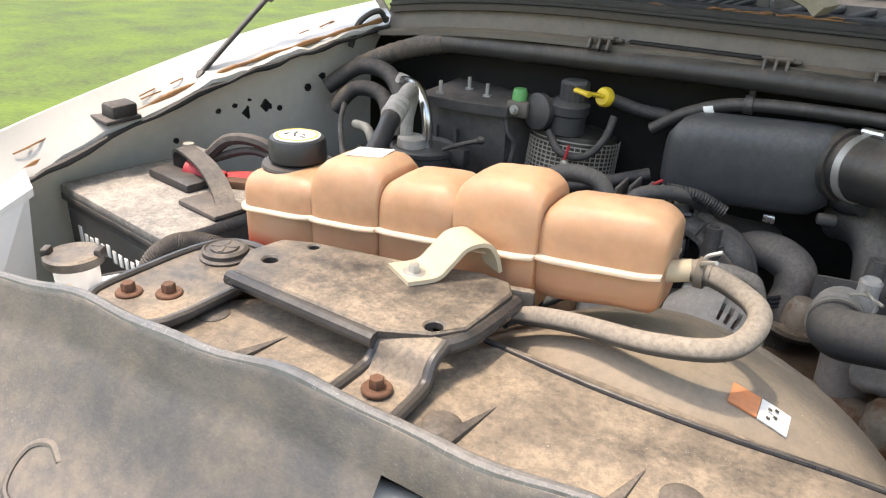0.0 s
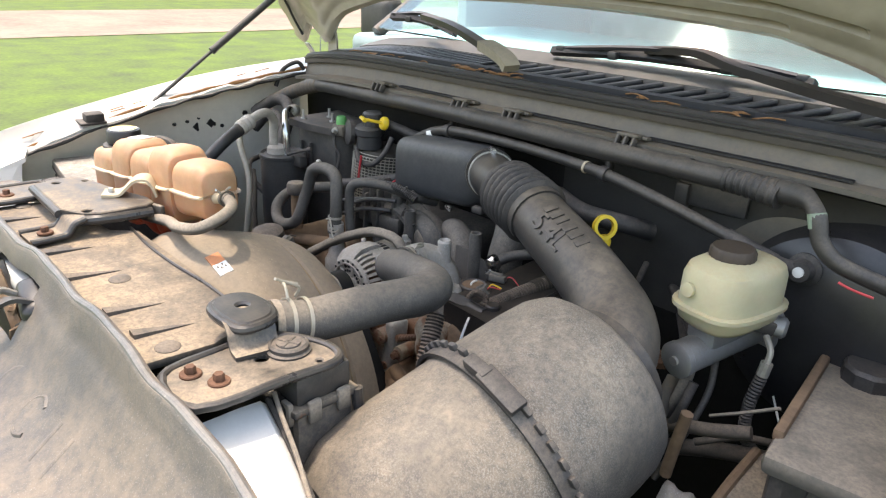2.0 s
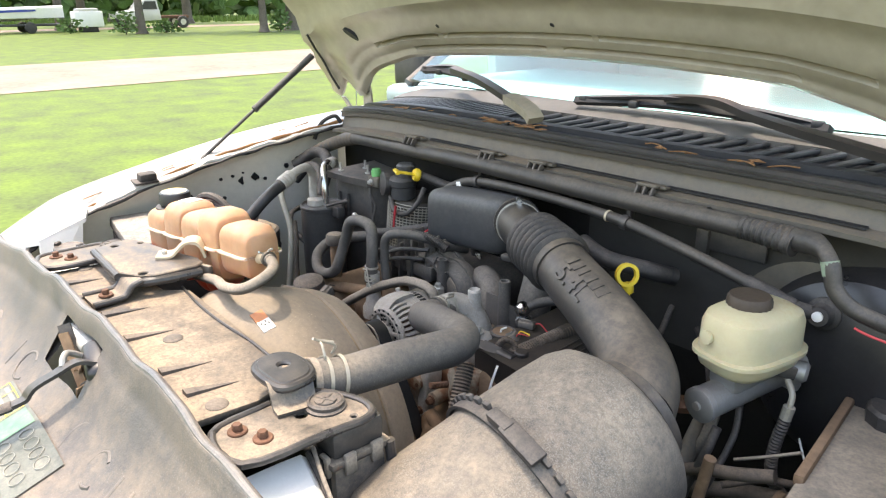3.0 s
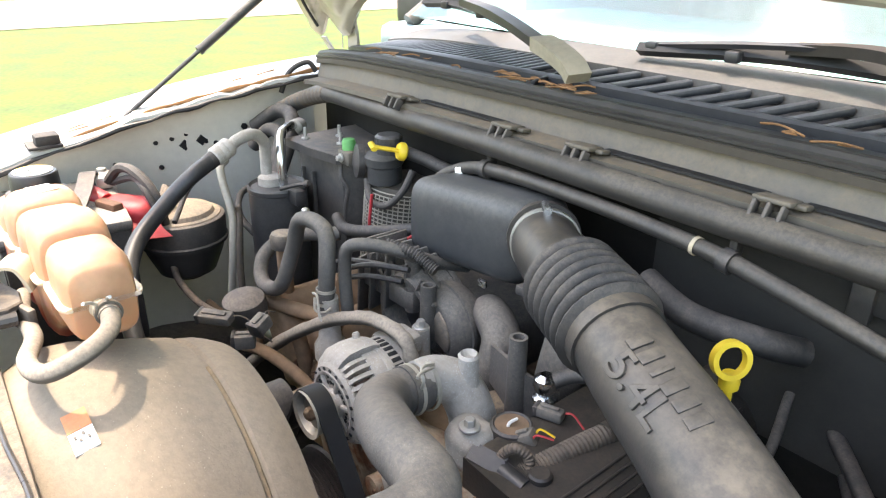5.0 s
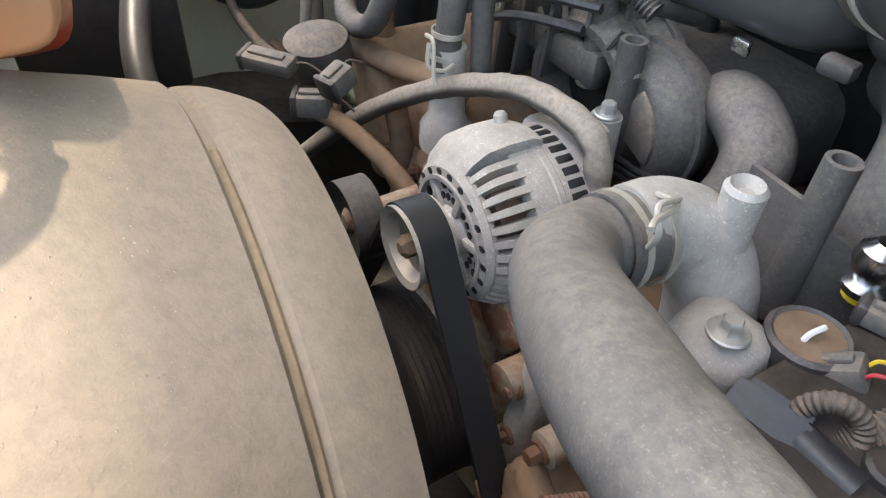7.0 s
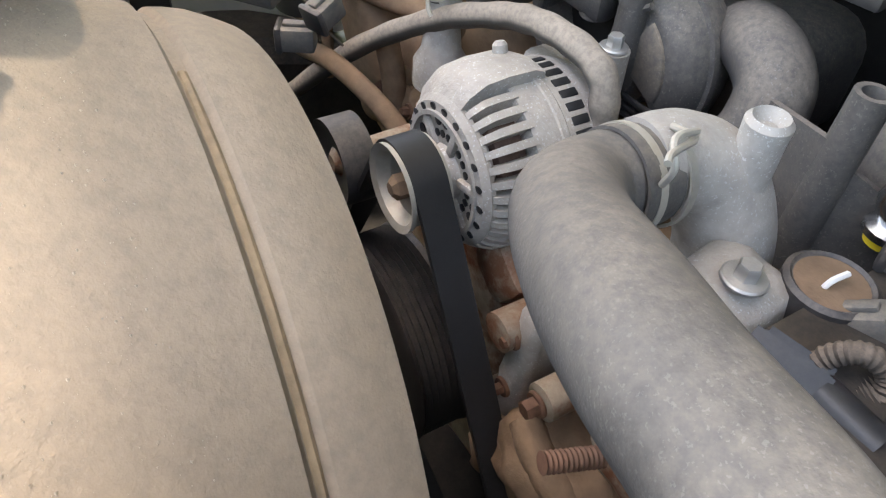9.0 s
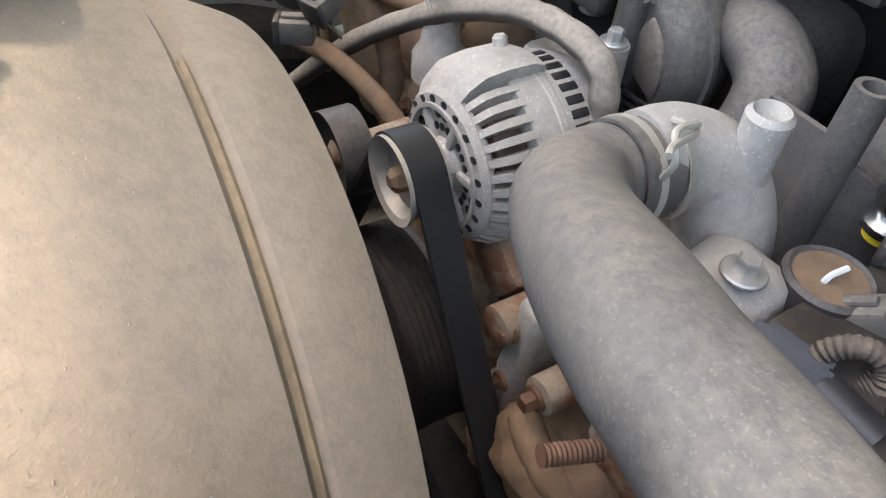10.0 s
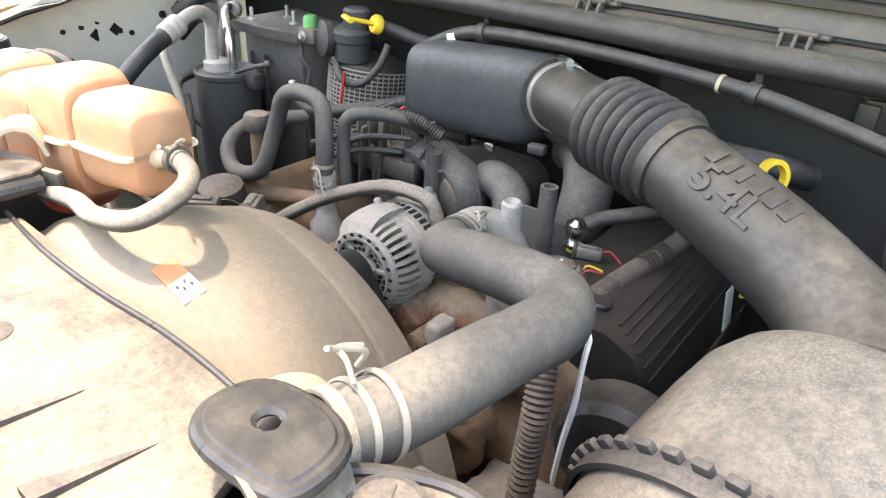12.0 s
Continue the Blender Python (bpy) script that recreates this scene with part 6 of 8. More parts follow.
for nm, pts, r, mt, lab in (
    ("metal_line", [(-0.54, 0.53, 1.19), (-0.50, 0.505, 1.195), (-0.486, 0.50, 1.175), (-0.462, 0.50, 1.12), (-0.452, 0.49, 1.06), (-0.456, 0.48, 0.98)], 0.0065, "cream_metal", "thin bent metal refrigerant line"),
    ("metal_line", [(-0.47, 0.515, 1.13), (-0.45, 0.505, 1.10), (-0.44, 0.495, 1.04), (-0.43, 0.49, 0.97)], 0.006, "tape", "thin brown metal line in the bay"),
    ("rusty_line", [(-0.585, 0.43, 1.03), (-0.53, 0.42, 1.0), (-0.45, 0.43, 0.98), (-0.36, 0.45, 0.99), (-0.30, 0.46, 1.02)], 0.006, "tape", "thin rusty line crossing the bay"),
    ("rusty_line", [(-0.52, 0.46, 0.95), (-0.47, 0.48, 0.93), (-0.42, 0.49, 0.94), (-0.33, 0.49, 1.0)], 0.007, "brown", "rust-brown pipe near the engine"),
    ("rusty_line", [(-0.44, 0.50, 0.97), (-0.41, 0.50, 0.94), (-0.39, 0.49, 0.88)], 0.007, "brown", "rust-brown pipe near the engine"),
    ("black_line", [(-0.60, 0.62, 1.12), (-0.56, 0.56, 1.12), (-0.50, 0.53, 1.10), (-0.46, 0.55, 1.06)], 0.006, "rubber", "thin black hose near the accumulator"),
    ("heater_line", [(-0.70, 0.66, 1.20), (-0.655, 0.69, 1.235), (-0.60, 0.69, 1.235), (-0.55, 0.66, 1.21), (-0.53, 0.62, 1.15)], 0.014, "rubber", "bent black heater hose at the firewall corner"),
    ("heater_line", [(-0.67, 0.64, 1.17), (-0.64, 0.66, 1.205), (-0.59, 0.66, 1.205), (-0.555, 0.635, 1.18), (-0.54, 0.60, 1.12)], 0.013, "rubber", "bent black heater hose at the firewall corner"),
    ("ground_strap", [(-0.665, 0.785, 1.30), (-0.672, 0.77, 1.318), (-0.69, 0.74, 1.30), (-0.695, 0.72, 1.26)], 0.005, "rubber", "short grey ground cable bent at the cowl corner"),
    ("thin_cable", [(-0.44, 0.40, 1.14), (-0.50, 0.45, 1.17), (-0.56, 0.52, 1.19), (-0.60, 0.58, 1.20)], 0.004, "rubber", "thin black cable behind the reservoir"),
    ("pipe_line", [(-0.33, 0.62, 1.13), (-0.28, 0.605, 1.13), (-0.20, 0.61, 1.15), (-0.13, 0.64, 1.17)], 0.0095, "rubber", "black heater pipe running behind the manifold"),
    ("pcv_hose", [(0.22, 0.66, 1.22), (0.28, 0.645, 1.21), (0.34, 0.66, 1.205), (0.37, 0.70, 1.19)], 0.014, "rubber", "dusty black breather hose behind the intake bellows"),
    ("steel_line", [(0.36, 0.72, 1.13), (0.38, 0.64, 1.10), (0.36, 0.60, 1.09)], 0.005, "rubber", "thin dark line near the firewall"),
    ("dark_pipe", [(0.40, 0.74, 1.10), (0.47, 0.66, 1.09), (0.52, 0.60, 1.07)], 0.008, "rubber", "dark pipe near the brake booster"),
    ("dark_pipe", [(0.42, 0.74, 1.06), (0.47, 0.66, 1.05), (0.50, 0.58, 1.03)], 0.007, "rubber", "dark pipe near the brake booster"),
    ("steering_shaft", [(0.50, 0.58, 1.045), (0.50, 0.54, 1.0), (0.505, 0.49, 0.945), (0.50, 0.42, 0.87)], 0.012, "cowl", "grey steel steering shaft going down"),
    ("loom_tube", [(0.49, 0.54, 0.95), (0.55, 0.56, 0.97), (0.60, 0.57, 0.985), (0.64, 0.575, 0.995)], 0.011, "tape", "dusty loom tube low beside the filter"),
    ("thin_wire", [(0.54, 0.60, 1.09), (0.55, 0.57, 1.05), (0.545, 0.53, 1.0), (0.53, 0.50, 0.94)], 0.0045, "rubber", "thin black wire under the master cylinder"),
    ("thin_wire", [(0.61, 0.63, 1.05), (0.635, 0.61, 1.02), (0.66, 0.60, 1.01)], 0.0014, "paper", "loose pale wire near the fuse box"),
    ("cable_run", [(0.56, 0.53, 1.0), (0.60, 0.56, 1.015), (0.64, 0.575, 1.02)], 0.005, "tape", "brown cable in front of the booster"),
    ("steel_pipe", [(0.47, 0.56, 0.90), (0.48, 0.56, 0.933), (0.50, 0.56, 0.987), (0.518, 0.56, 1.041), (0.522, 0.57, 1.08)], 0.008, "hose_tan", "dusty tan pipe below the master cylinder"),
    ("cable_run", [(0.47, 0.50, 0.985), (0.499, 0.50, 1.001), (0.541, 0.50, 1.030), (0.587, 0.50, 1.048), (0.63, 0.51, 1.062)], 0.0085, "tape", "brown taped loom below the brake reservoir"),
    ("cable_sleeve", [(0.556, 0.47, 0.98), (0.560, 0.47, 1.017), (0.568, 0.47, 1.075)], 0.0075, "brown", "rusty tan sleeve standing beside the loom"),
    ("thin_wire", [(0.576, 0.52, 1.053), (0.615, 0.52, 1.078), (0.650, 0.52, 1.102)], 0.0022, "hose_tan", "thin tan wire running to the fuse box"),
    ("dark_pipe", [(0.551, 0.515, 1.09), (0.546, 0.50, 1.051), (0.529, 0.50, 0.998), (0.521, 0.50, 0.95)], 0.006, "rubber", "thin dark hose hanging from the master cylinder"),
):
    wire(nm, pts, r, mt, lab, "hose" if "hose" in lab else "cable", 12)

# wiring conduit clips on the cowl ledge
for x in (-0.232, -0.011, 0.108, 0.326):
    dy, dz = bay_back(x)
    c = thing("conduit_clip", "black plastic clip holding the conduit to the cowl", "clip", (x, 0.68 + dy, 1.322 + dz), "conduit clips")
    part("top", rbox((x, 0.678 + dy, 1.3335 + dz), (0.036, 0.026, 0.005), 0.002, (-8, 0, 0)), "cowl", c)
    part("step", rbox((x + 0.019, 0.684 + dy, 1.331 + dz), (0.016, 0.016, 0.005), 0.002, (-8, 0, 0)), "cowl", c)
    for s in (-0.013, 0.0, 0.013):
        part("tooth", rbox((x + s, 0.664 + dy, 1.325 + dz), (0.004, 0.012, 0.016), 0.0015, (-30, 0, 0)), "black_dusty", c)
part("cowl_gap", along([(0.690, 1.3285), (0.690, 1.3312), (0.7, 1.3318), (0.7, 1.329)], 0.125, 0.31, 8), "belt", truck, "dark seal strip")
part("cowl_gap", along([(0.690, 1.3285), (0.690, 1.3312), (0.7, 1.3318), (0.7, 1.329)], 0.345, 0.62, 8), "belt", truck)
part("cowl_gap", along([(0.690, 1.3285), (0.690, 1.3312), (0.7, 1.3318), (0.7, 1.329)], -0.2, -0.03, 8), "belt", truck)

# wrapped end of the conduit, label band
solo("conduit_wrap", tube([(0.485, 0.654, 1.3085), (0.52, 0.65, 1.308), (0.56, 0.643, 1.305)], lambda u: 0.0155 + 0.001 * math.sin(u * 45) + 0.0007 * math.sin(u * 97), 14, 24), "rubber", "crinkled black tape wrap on the conduit", "tape")
M["decal_band"] = surf("faded_green_band", (0.2, 0.27, 0.2), 0.6, var=0.4, scale=60, dust=0.5, bump=0.1)
solo("conduit_band", tube([(0.6095, 0.6215, 1.302), (0.6155, 0.6185, 1.286)], 0.0106, 14, 3), "decal_band", "faded green and white label band on the conduit", "label")
wire("wire_ends", [(0.652, 0.612, 1.232), (0.668, 0.61, 1.229), (0.69, 0.612, 1.226)], 0.0016, "red", "frayed wire ends by the conduit")


# ---- front brackets over the radiator ----
def rimmed(name, outline, holes, z, label, parent_loc, rim=0.0045, z_low=0.006):
    b = thing(name, label, "bracket", parent_loc, "radiator brackets")
    part("plate", holed(outline, holes, z - z_low, z), "bracket", b)
    pts = [Vector((x, y, z - 0.001)) for x, y in outline]
    part("rim", tube(pts + pts[:1], rim, 10, 3, smooth_line=False), "rim", b, "rolled black steel rim")
    return b


L_OUT = smooth_outline([(-0.366, -0.02), (-0.373, 0.04), (-0.368, 0.092), (-0.350, 0.114), (-0.316, 0.114), (-0.294, 0.08), (-0.290, 0.04), (-0.302, -0.02)], 4)
R_OUT = smooth_outline([(0.302, -0.025), (0.292, 0.03), (0.296, 0.083), (0.33, 0.110), (0.362, 0.118), (0.380, 0.104), (0.376, 0.055), (0.366, -0.025)], 4)
lb = rimmed("radiator_bracket", L_OUT, [(-0.312, 0.090, 0.006)], 1.204, "dusty black steel radiator mount bracket with rusty bolts", (-0.32, 0.04, 1.19))
rbk = rimmed("radiator_bracket", R_OUT, [(0.331, 0.057, 0.0065), (0.369, 0.095, 0.003)], 1.204, "dusty black steel radiator mount bracket with rusty bolts", (0.34, 0.04, 1.19))
for br, pts in ((lb, ((-0.349, 0.003), (-0.324, 0.019))), (rbk, ((0.316, -0.005), (0.343, 0.008)))):
    for x, y in pts:
        part("bolt", bolt((x, y, 1.204), (0, 0, 1), 0.0068, 0.0125, 0.008), "rust", br, "rusty hexagon bolt on a washer")


def puck(x, y, z, parent):
    p = part("mount_puck", lathe((x, y, z), (0, 0, 1), [(0.021, 0), (0.0215, 0.004), (0.019, 0.0055), (0.019, 0.009), (0.0165, 0.011), (0.0155, 0.0095), (0.012, 0.0095), (0.0115, 0.011), (0.004, 0.0112)], 32), "black_dusty", parent, "round rubber radiator mount")
    for a in (0, 90):
        part("spoke", rbox((x, y, z + 0.0105), (0.023, 0.004, 0.003), 0.001, (0, 0, a + 25)), "black_dusty", p)


puck(-0.339, 0.089, 1.202, lb)
puck(0.335, 0.084, 1.202, rbk)

mid = thing("reservoir_bracket", "dusty black steel bracket with holes, bent leg and rusty bolt", "bracket", (-0.19, 0.09, 1.2), "radiator brackets")
MID = [(-0.284, 0.047), (-0.299, 0.078), (-0.292, 0.108), (-0.268, 0.119), (-0.19, 0.134), (-0.13, 0.152), (-0.106, 0.15), (-0.097, 0.136), (-0.101, 0.075), (-0.116, 0.056), (-0.148, 0.040), (-0.2, 0.043)]
part("plate", holed(MID, [(-0.274, 0.075, 0.006), (-0.262, 0.112, 0.0045), (-0.120, 0.065, 0.0065), (-0.184, 0.124, 0.004)], 1.218, 1.2255), "bracket", mid)
part("front_rim", tube([(-0.288, 0.046, 1.218), (-0.2, 0.041, 1.218), (-0.148, 0.038, 1.218)], 0.006, 10, 3), "rim", mid)
part("side_rim", tube([(-0.097, 0.142, 1.214), (-0.099, 0.1, 1.215), (-0.103, 0.072, 1.216), (-0.118, 0.053, 1.214)], 0.007, 10, 4), "rim", mid)
part("end_flange", rbox((-0.110, 0.147, 1.208), (0.05, 0.008, 0.03), 0.003, (0, 0, 15)), "bracket", mid)
part("leg", ribbon([(-0.128, 0.058, 1.221), (-0.128, 0.043, 1.216), (-0.128, 0.034, 1.205), (-0.128, 0.024, 1.1995), (-0.128, -0.012, 1.1995)], 0.042, 0.004, (1, 0, 0), 5), "bracket", mid)
for s in (-0.021, 0.021):
    part("leg_rim", tube([(-0.128 + s, 0.058, 1.219), (-0.128 + s, 0.043, 1.214), (-0.128 + s * 1.05, 0.034, 1.204), (-0.128 + s * 1.1, 0.022, 1.2015), (-0.128 + s * 1.15, -0.012, 1.2015)], 0.0045, 10, 5), "rim", mid)
part("bolt", bolt((-0.128, 0.012, 1.2030), (0, 0, 1), 0.0068, 0.0125, 0.008), "rust", mid, "rusty hexagon bolt on a washer")
part("nut", bolt((-0.169, 0.116, 1.2275), (0, 0, 1), 0.006, 0.012, 0.007), "zinc", mid, "bright hexagon nut on a pale washer")
M["cream_strap"] = surf("dusty_cream_plastic", (0.50, 0.42, 0.30), 0.5, var=0.12, scale=20, dust=0.6, dust_col=(0.42, 0.34, 0.23), bump=0.06)
strap = thing("reservoir_strap", "cream plastic strap curling from bracket up to the reservoir", "strap", (-0.15, 0.14, 1.222))
part("band", ribbon([(-0.178, 0.108, 1.2275), (-0.164, 0.126, 1.2285), (-0.157, 0.135, 1.238), (-0.150, 0.146, 1.249), (-0.140, 0.158, 1.250), (-0.135, 0.164, 1.240), (-0.133, 0.168, 1.226)], 0.034, 0.0035, (0.85, -0.5, 0), 6), "cream_strap", strap)
hb = thing("hose_bracket", "folded black steel bracket with a hole, over the radiator hose", "bracket", (0.285, 0.07, 1.2))
PAD = smooth_outline([(x + 0.012, y + 0.007) for x, y in ((0.252, 0.0395), (0.237, 0.045), (0.230, 0.058), (0.233, 0.076), (0.246, 0.0855), (0.275, 0.087), (0.294, 0.079), (0.300, 0.062), (0.297, 0.044), (0.278, 0.0395))], 4)
part("plate", holed(PAD, [(0.2735, 0.072, 0.0056)], 1.2265, 1.2325, bevel=0.0025), "rim", hb)
part("skirt", tube([Vector((x, y, 1.2262)) for x, y in PAD + PAD[:1]], 0.0052, 10, 3, smooth_line=False), "rim", hb, "rolled down edge")
part("fold", ribbon([(0.288, 0.066, 1.2275), (0.300, 0.063, 1.2275), (0.308, 0.061, 1.222), (0.312, 0.060, 1.214), (0.317, 0.059, 1.2085), (0.328, 0.058, 1.2065)], 0.046, 0.004, (0.2, 0.98, 0), 6), "bracket", hb)
part("shroud_tab", lathe((0.246, 0.108, 1.180), (0, 0, 1), [(0.024, 0), (0.024, 0.018), (0.021, 0.026), (0.013, 0.0305), (0.003, 0.0315)], 26), "shroud", shroud, "rounded moulded tab")

# ---- hood latch in its opening ----
latch = thing("hood_latch", "dirty hood latch with black lever in the grille panel opening", "latch", (0.0, -0.07, 1.1))
part("crossbar", tube([(-0.13, -0.046, 1.182), (0.13, -0.044, 1.186)], 0.012, 18, 4), "paint", latch, "white painted crossbar")
part("base_plate", rbox((0.03, -0.066, 1.12), (0.004, 0.04, 0.085), 0.0015, (0, 6, 25)), "brown", latch)
part("blade", ribbon([(0.004, -0.060, 1.115), (-0.014, -0.061, 1.145), (-0.036, -0.062, 1.180), (-0.052, -0.063, 1.208)], 0.016, 0.003, (0.5, 0.8, 0.2), 6), "black_dusty", latch, "dark upright latch plate")
part("blade", ribbon([(0.016, -0.064, 1.115), (-0.002, -0.066, 1.145), (-0.024, -0.067, 1.178), (-0.040, -0.068, 1.202)], 0.012, 0.003, (0.5, 0.8, 0.2), 6), "brown", latch)
part("housing", rbox((0.042, -0.050, 1.178), (0.066, 0.032, 0.052), 0.011, (12, 14, -12), seg=3), "tank_black", latch, "rounded black plastic housing")
part("housing_foot", rbox((0.044, -0.060, 1.135), (0.05, 0.03, 0.05), 0.008, (12, 10, -10), seg=3), "wall", latch)
part("spring", tube([(0.02 + 0.009 * math.cos(k * 0.9), -0.085 + 0.002 * k * 0.5, 1.12 + 0.009 * math.sin(k * 0.9)) for k in range(22)], 0.0018, 6, 2), "rust", latch, "small rusty spring")
part("pawl", tube([(0.030, -0.066, 1.196), (0.032, -0.080, 1.206), (0.040, -0.088, 1.206), (0.046, -0.092, 1.198)], 0.004, 8, 5), "zinc", latch)
part("bolt", bolt((-0.012, -0.062, 1.16), (-0.3, -0.9, 0.3), 0.006, 0.010, 0.006), "brown", latch)
part("lever", ribbon([(0.058, -0.060, 1.196), (0.056, -0.080, 1.203), (0.046, -0.100, 1.192), (0.036, -0.121, 1.180), (0.032, -0.129, 1.172), (0.030, -0.135, 1.164), (0.028, -0.150, 1.160)], 0.016, 0.0045, (1, 0.15, 0.1), 5), "rim", latch, "black painted release lever")
part("grip", tube([(0.028, -0.148, 1.160), (0.025, -0.170, 1.157), (0.022, -0.188, 1.154)], 0.009, 12, 4, flat=0.6), "rubber", latch, "black rubber grip")
# two dark sheets added to stand for the shade inside the latch opening
part("latch_shade_floor", rbox((0.0, -0.07, 1.06), (0.2, 0.12, 0.01), 0.002), "wall", latch)
part("latch_shade_sheet", rbox((0.0, -0.032, 1.12), (0.2, 0.006, 0.12), 0.002), "wall", latch, "dark sheet added for the shade behind the latch")


# ---- decal on the grille panel ----
def panel_z(x, off):
    w = 0.0024 * math.sin(x * 33) + 0.0009 * math.sin(x * 71)
    z = 1.2365 - 0.085 * x * x + w
    prof = [(0.0, 0.0), (0.0085, 0.004), (0.013, 0.027), (0.020, 0.036), (0.030, 0.050), (0.050, 0.079), (0.086, 0.107), (0.14, 0.125), (0.21, 0.155)]
    for (a, p), (b, q) in zip(prof, prof[1:]):
        if off <= b:
            return z - lerp(p, q, (off - a) / (b - a))
    return z - 0.155


def decal_piece(x0, x1, o0, o1, lift, nx=6, no=3):
    bm = bmesh.new()
    g = [[bm.verts.new((lerp(x0, x1, i / nx), LIP(lerp(x0, x1, i / nx)) - lerp(o0, o1, j / no), panel_z(lerp(x0, x1, i / nx), lerp(o0, o1, j / no)) + lift)) for j in range(no + 1)] for i in range(nx + 1)]
    for i in range(nx):
        for j in range(no):
            bm.faces.new((g[i][j], g[i + 1][j], g[i + 1][j + 1], g[i][j + 1]))
    return bm


M["decal"] = surf("worn_dark_decal", (0.07, 0.085, 0.075), 0.35, var=0.4, scale=20, dust=0.6, dust_col=(0.3, 0.3, 0.26), bump=0.05)
M["decal_green"] = surf("worn_green_decal", (0.08, 0.28, 0.16), 0.4, var=0.3, scale=20, dust=0.55, dust_col=(0.4, 0.42, 0.34), bump=0.05)
M["decal_line"] = surf("worn_grey_print", (0.22, 0.23, 0.21), 0.5, var=0.4, scale=60, dust=0.4, bump=0.0)
def emboss(x, strokes):
    for k, line in enumerate(strokes):
        pts = [(x + dx, LIP(x + dx) - o, panel_z(x + dx, o) - 0.0026) for dx, o in line]
        part("embossed_mark", tube(pts, 0.0036, 8, 5, flat=0.7), "front", grille, "raised plain stroke moulded in the panel")


ARC = [(0.0, 0.084), (0.0, 0.066), (0.008, 0.055), (0.02, 0.051), (0.032, 0.055), (0.037, 0.066)]
HOOK = [(0.034, 0.056), (0.02, 0.051), (0.006, 0.056), (0.002, 0.068), (0.008, 0.080), (0.022, 0.084), (0.036, 0.080)]
BARS = [[(0.0, 0.084), (0.0, 0.052)], [(0.03, 0.084), (0.03, 0.052)]]
for x, strokes in ((0.10, [ARC]), (0.165, [HOOK]), (0.235, BARS), (0.30, [ARC]), (-0.13, [HOOK]), (-0.19, BARS), (-0.26, [ARC]), (-0.33, [HOOK])):
    emboss(x, strokes)
dec = thing("belt_routing_decal", "worn dark and green decal sheet with unreadable print bars", "decal", (0.03, -0.16, 1.1))
part("sheet", decal_piece(-0.10, 0.134, 0.088, 0.192, 0.0025, 14, 6), "decal", dec)
part("band", decal_piece(-0.02, 0.03, 0.092, 0.188, 0.0032, 4, 4), "decal_green", dec, "green print band")
for k in range(6):
    part("print_bar", decal_piece(-0.09, -0.03 - 0.006 * (k % 3), 0.096 + 0.012 * k, 0.101 + 0.012 * k, 0.0034, 3, 1), "decal_line", dec)
for k in range(4):
    for j in range(3):
        x, o = 0.045 + 0.022 * k, 0.105 + 0.026 * j
        part("diagram_ring", tube([(x + (0.008 + 0.002 * ((k + j) % 2)) * math.cos(2 * math.pi * q / 12), LIP(x) - o - 0.008 * math.sin(2 * math.pi * q / 12), panel_z(x, o + 0.008 * math.sin(2 * math.pi * q / 12)) + 0.0035) for q in range(13)], 0.0006, 5, 2), "decal_line", dec)
for k in range(5):
    part("grid_line", decal_piece(-0.098, -0.024, 0.092 + 0.02 * k, 0.0935 + 0.02 * k, 0.0038, 3, 1), "yellow", dec)
for k in range(4):
    part("grid_line", decal_piece(-0.098 + 0.024 * k, -0.0965 + 0.024 * k, 0.092, 0.175, 0.0038, 1, 4), "yellow", dec)

# ---- headlamps, washer filler, front corner of the fender ----
for sx in (-1, 1):
    hl = thing("headlamp", "white headlamp housing beside the radiator bracket", "headlamp", (sx * 0.45, 0.05, 1.0), "headlamps")
    rings = []
    for k in range(9):
        u = k / 8
        x = lerp(0.350, 0.60, u)
        z = lerp(1.176, 1.09, u ** 1.2)
        y1 = (lerp(0.048, -0.03, u) if sx > 0 else 0.128) + 0.008 * math.sin(u * 3)
        y0 = LIP(x) + 0.008
        y1 = max(y1, y0 + 0.045)
        rings.append([(sx * x, y, zz) for y, zz in ((y0, z - 0.045), (y0 + 0.003, z - 0.006), (y0 + 0.01, z), (y1 - 0.03, z - 0.001), (y1 - 0.006, z - 0.003), (y1, z - 0.009), (y1, z - 0.12), (y0, z - 0.12))])
    part("housing", loft(rings), "white", hl)
    seal = [(sx * r[5][0] * sx, r[5][1] + 0.002, r[5][2] + 0.004) for r in rings]
    part("edge_seal", tube(seal, 0.0028, 8, 3, smooth_line=False), "rubber", hl, "dark edge seal")
wire("headlamp_cable", [(0.362, 0.05, 1.184), (0.39, 0.04, 1.178), (0.425, 0.03, 1.166), (0.46, 0.018, 1.152), (0.50, 0.004, 1.138)], 0.0022, "hose_tan", "tan dusty cable along the headlamp's edge")
wf = thing("washer_filler", "grey washer fluid cap with two tabs on a white neck", "cap", (-0.512, 0.060, 1.1))
part("neck", lathe((-0.512, 0.060, 1.10), (0, 0, 1), [(0.02, 0), (0.02, 0.062)], 24), "white", wf)
part("cap", lathe((-0.512, 0.060, 1.160), (0, 0, 1), [(0.0265, 0), (0.027, 0.004), (0.0265, 0.008), (0.023, 0.0095), (0.021, 0.0085), (0.004, 0.009)], 32), "bracket", wf, "dusty grey cap")
for a in (35, 215):
    part("tab", rbox((-0.512 + 0.024 * math.cos(radians(a)), 0.060 + 0.024 * math.sin(radians(a)), 1.170), (0.008, 0.014, 0.010), 0.003, (0, 0, a)), "black", wf)
part("tether", tube([(-0.48, 0.03, 1.155), (-0.465, 0.022, 1.15), (-0.45, 0.02, 1.135)], 0.005, 8, 5), "cream_strap", wf)
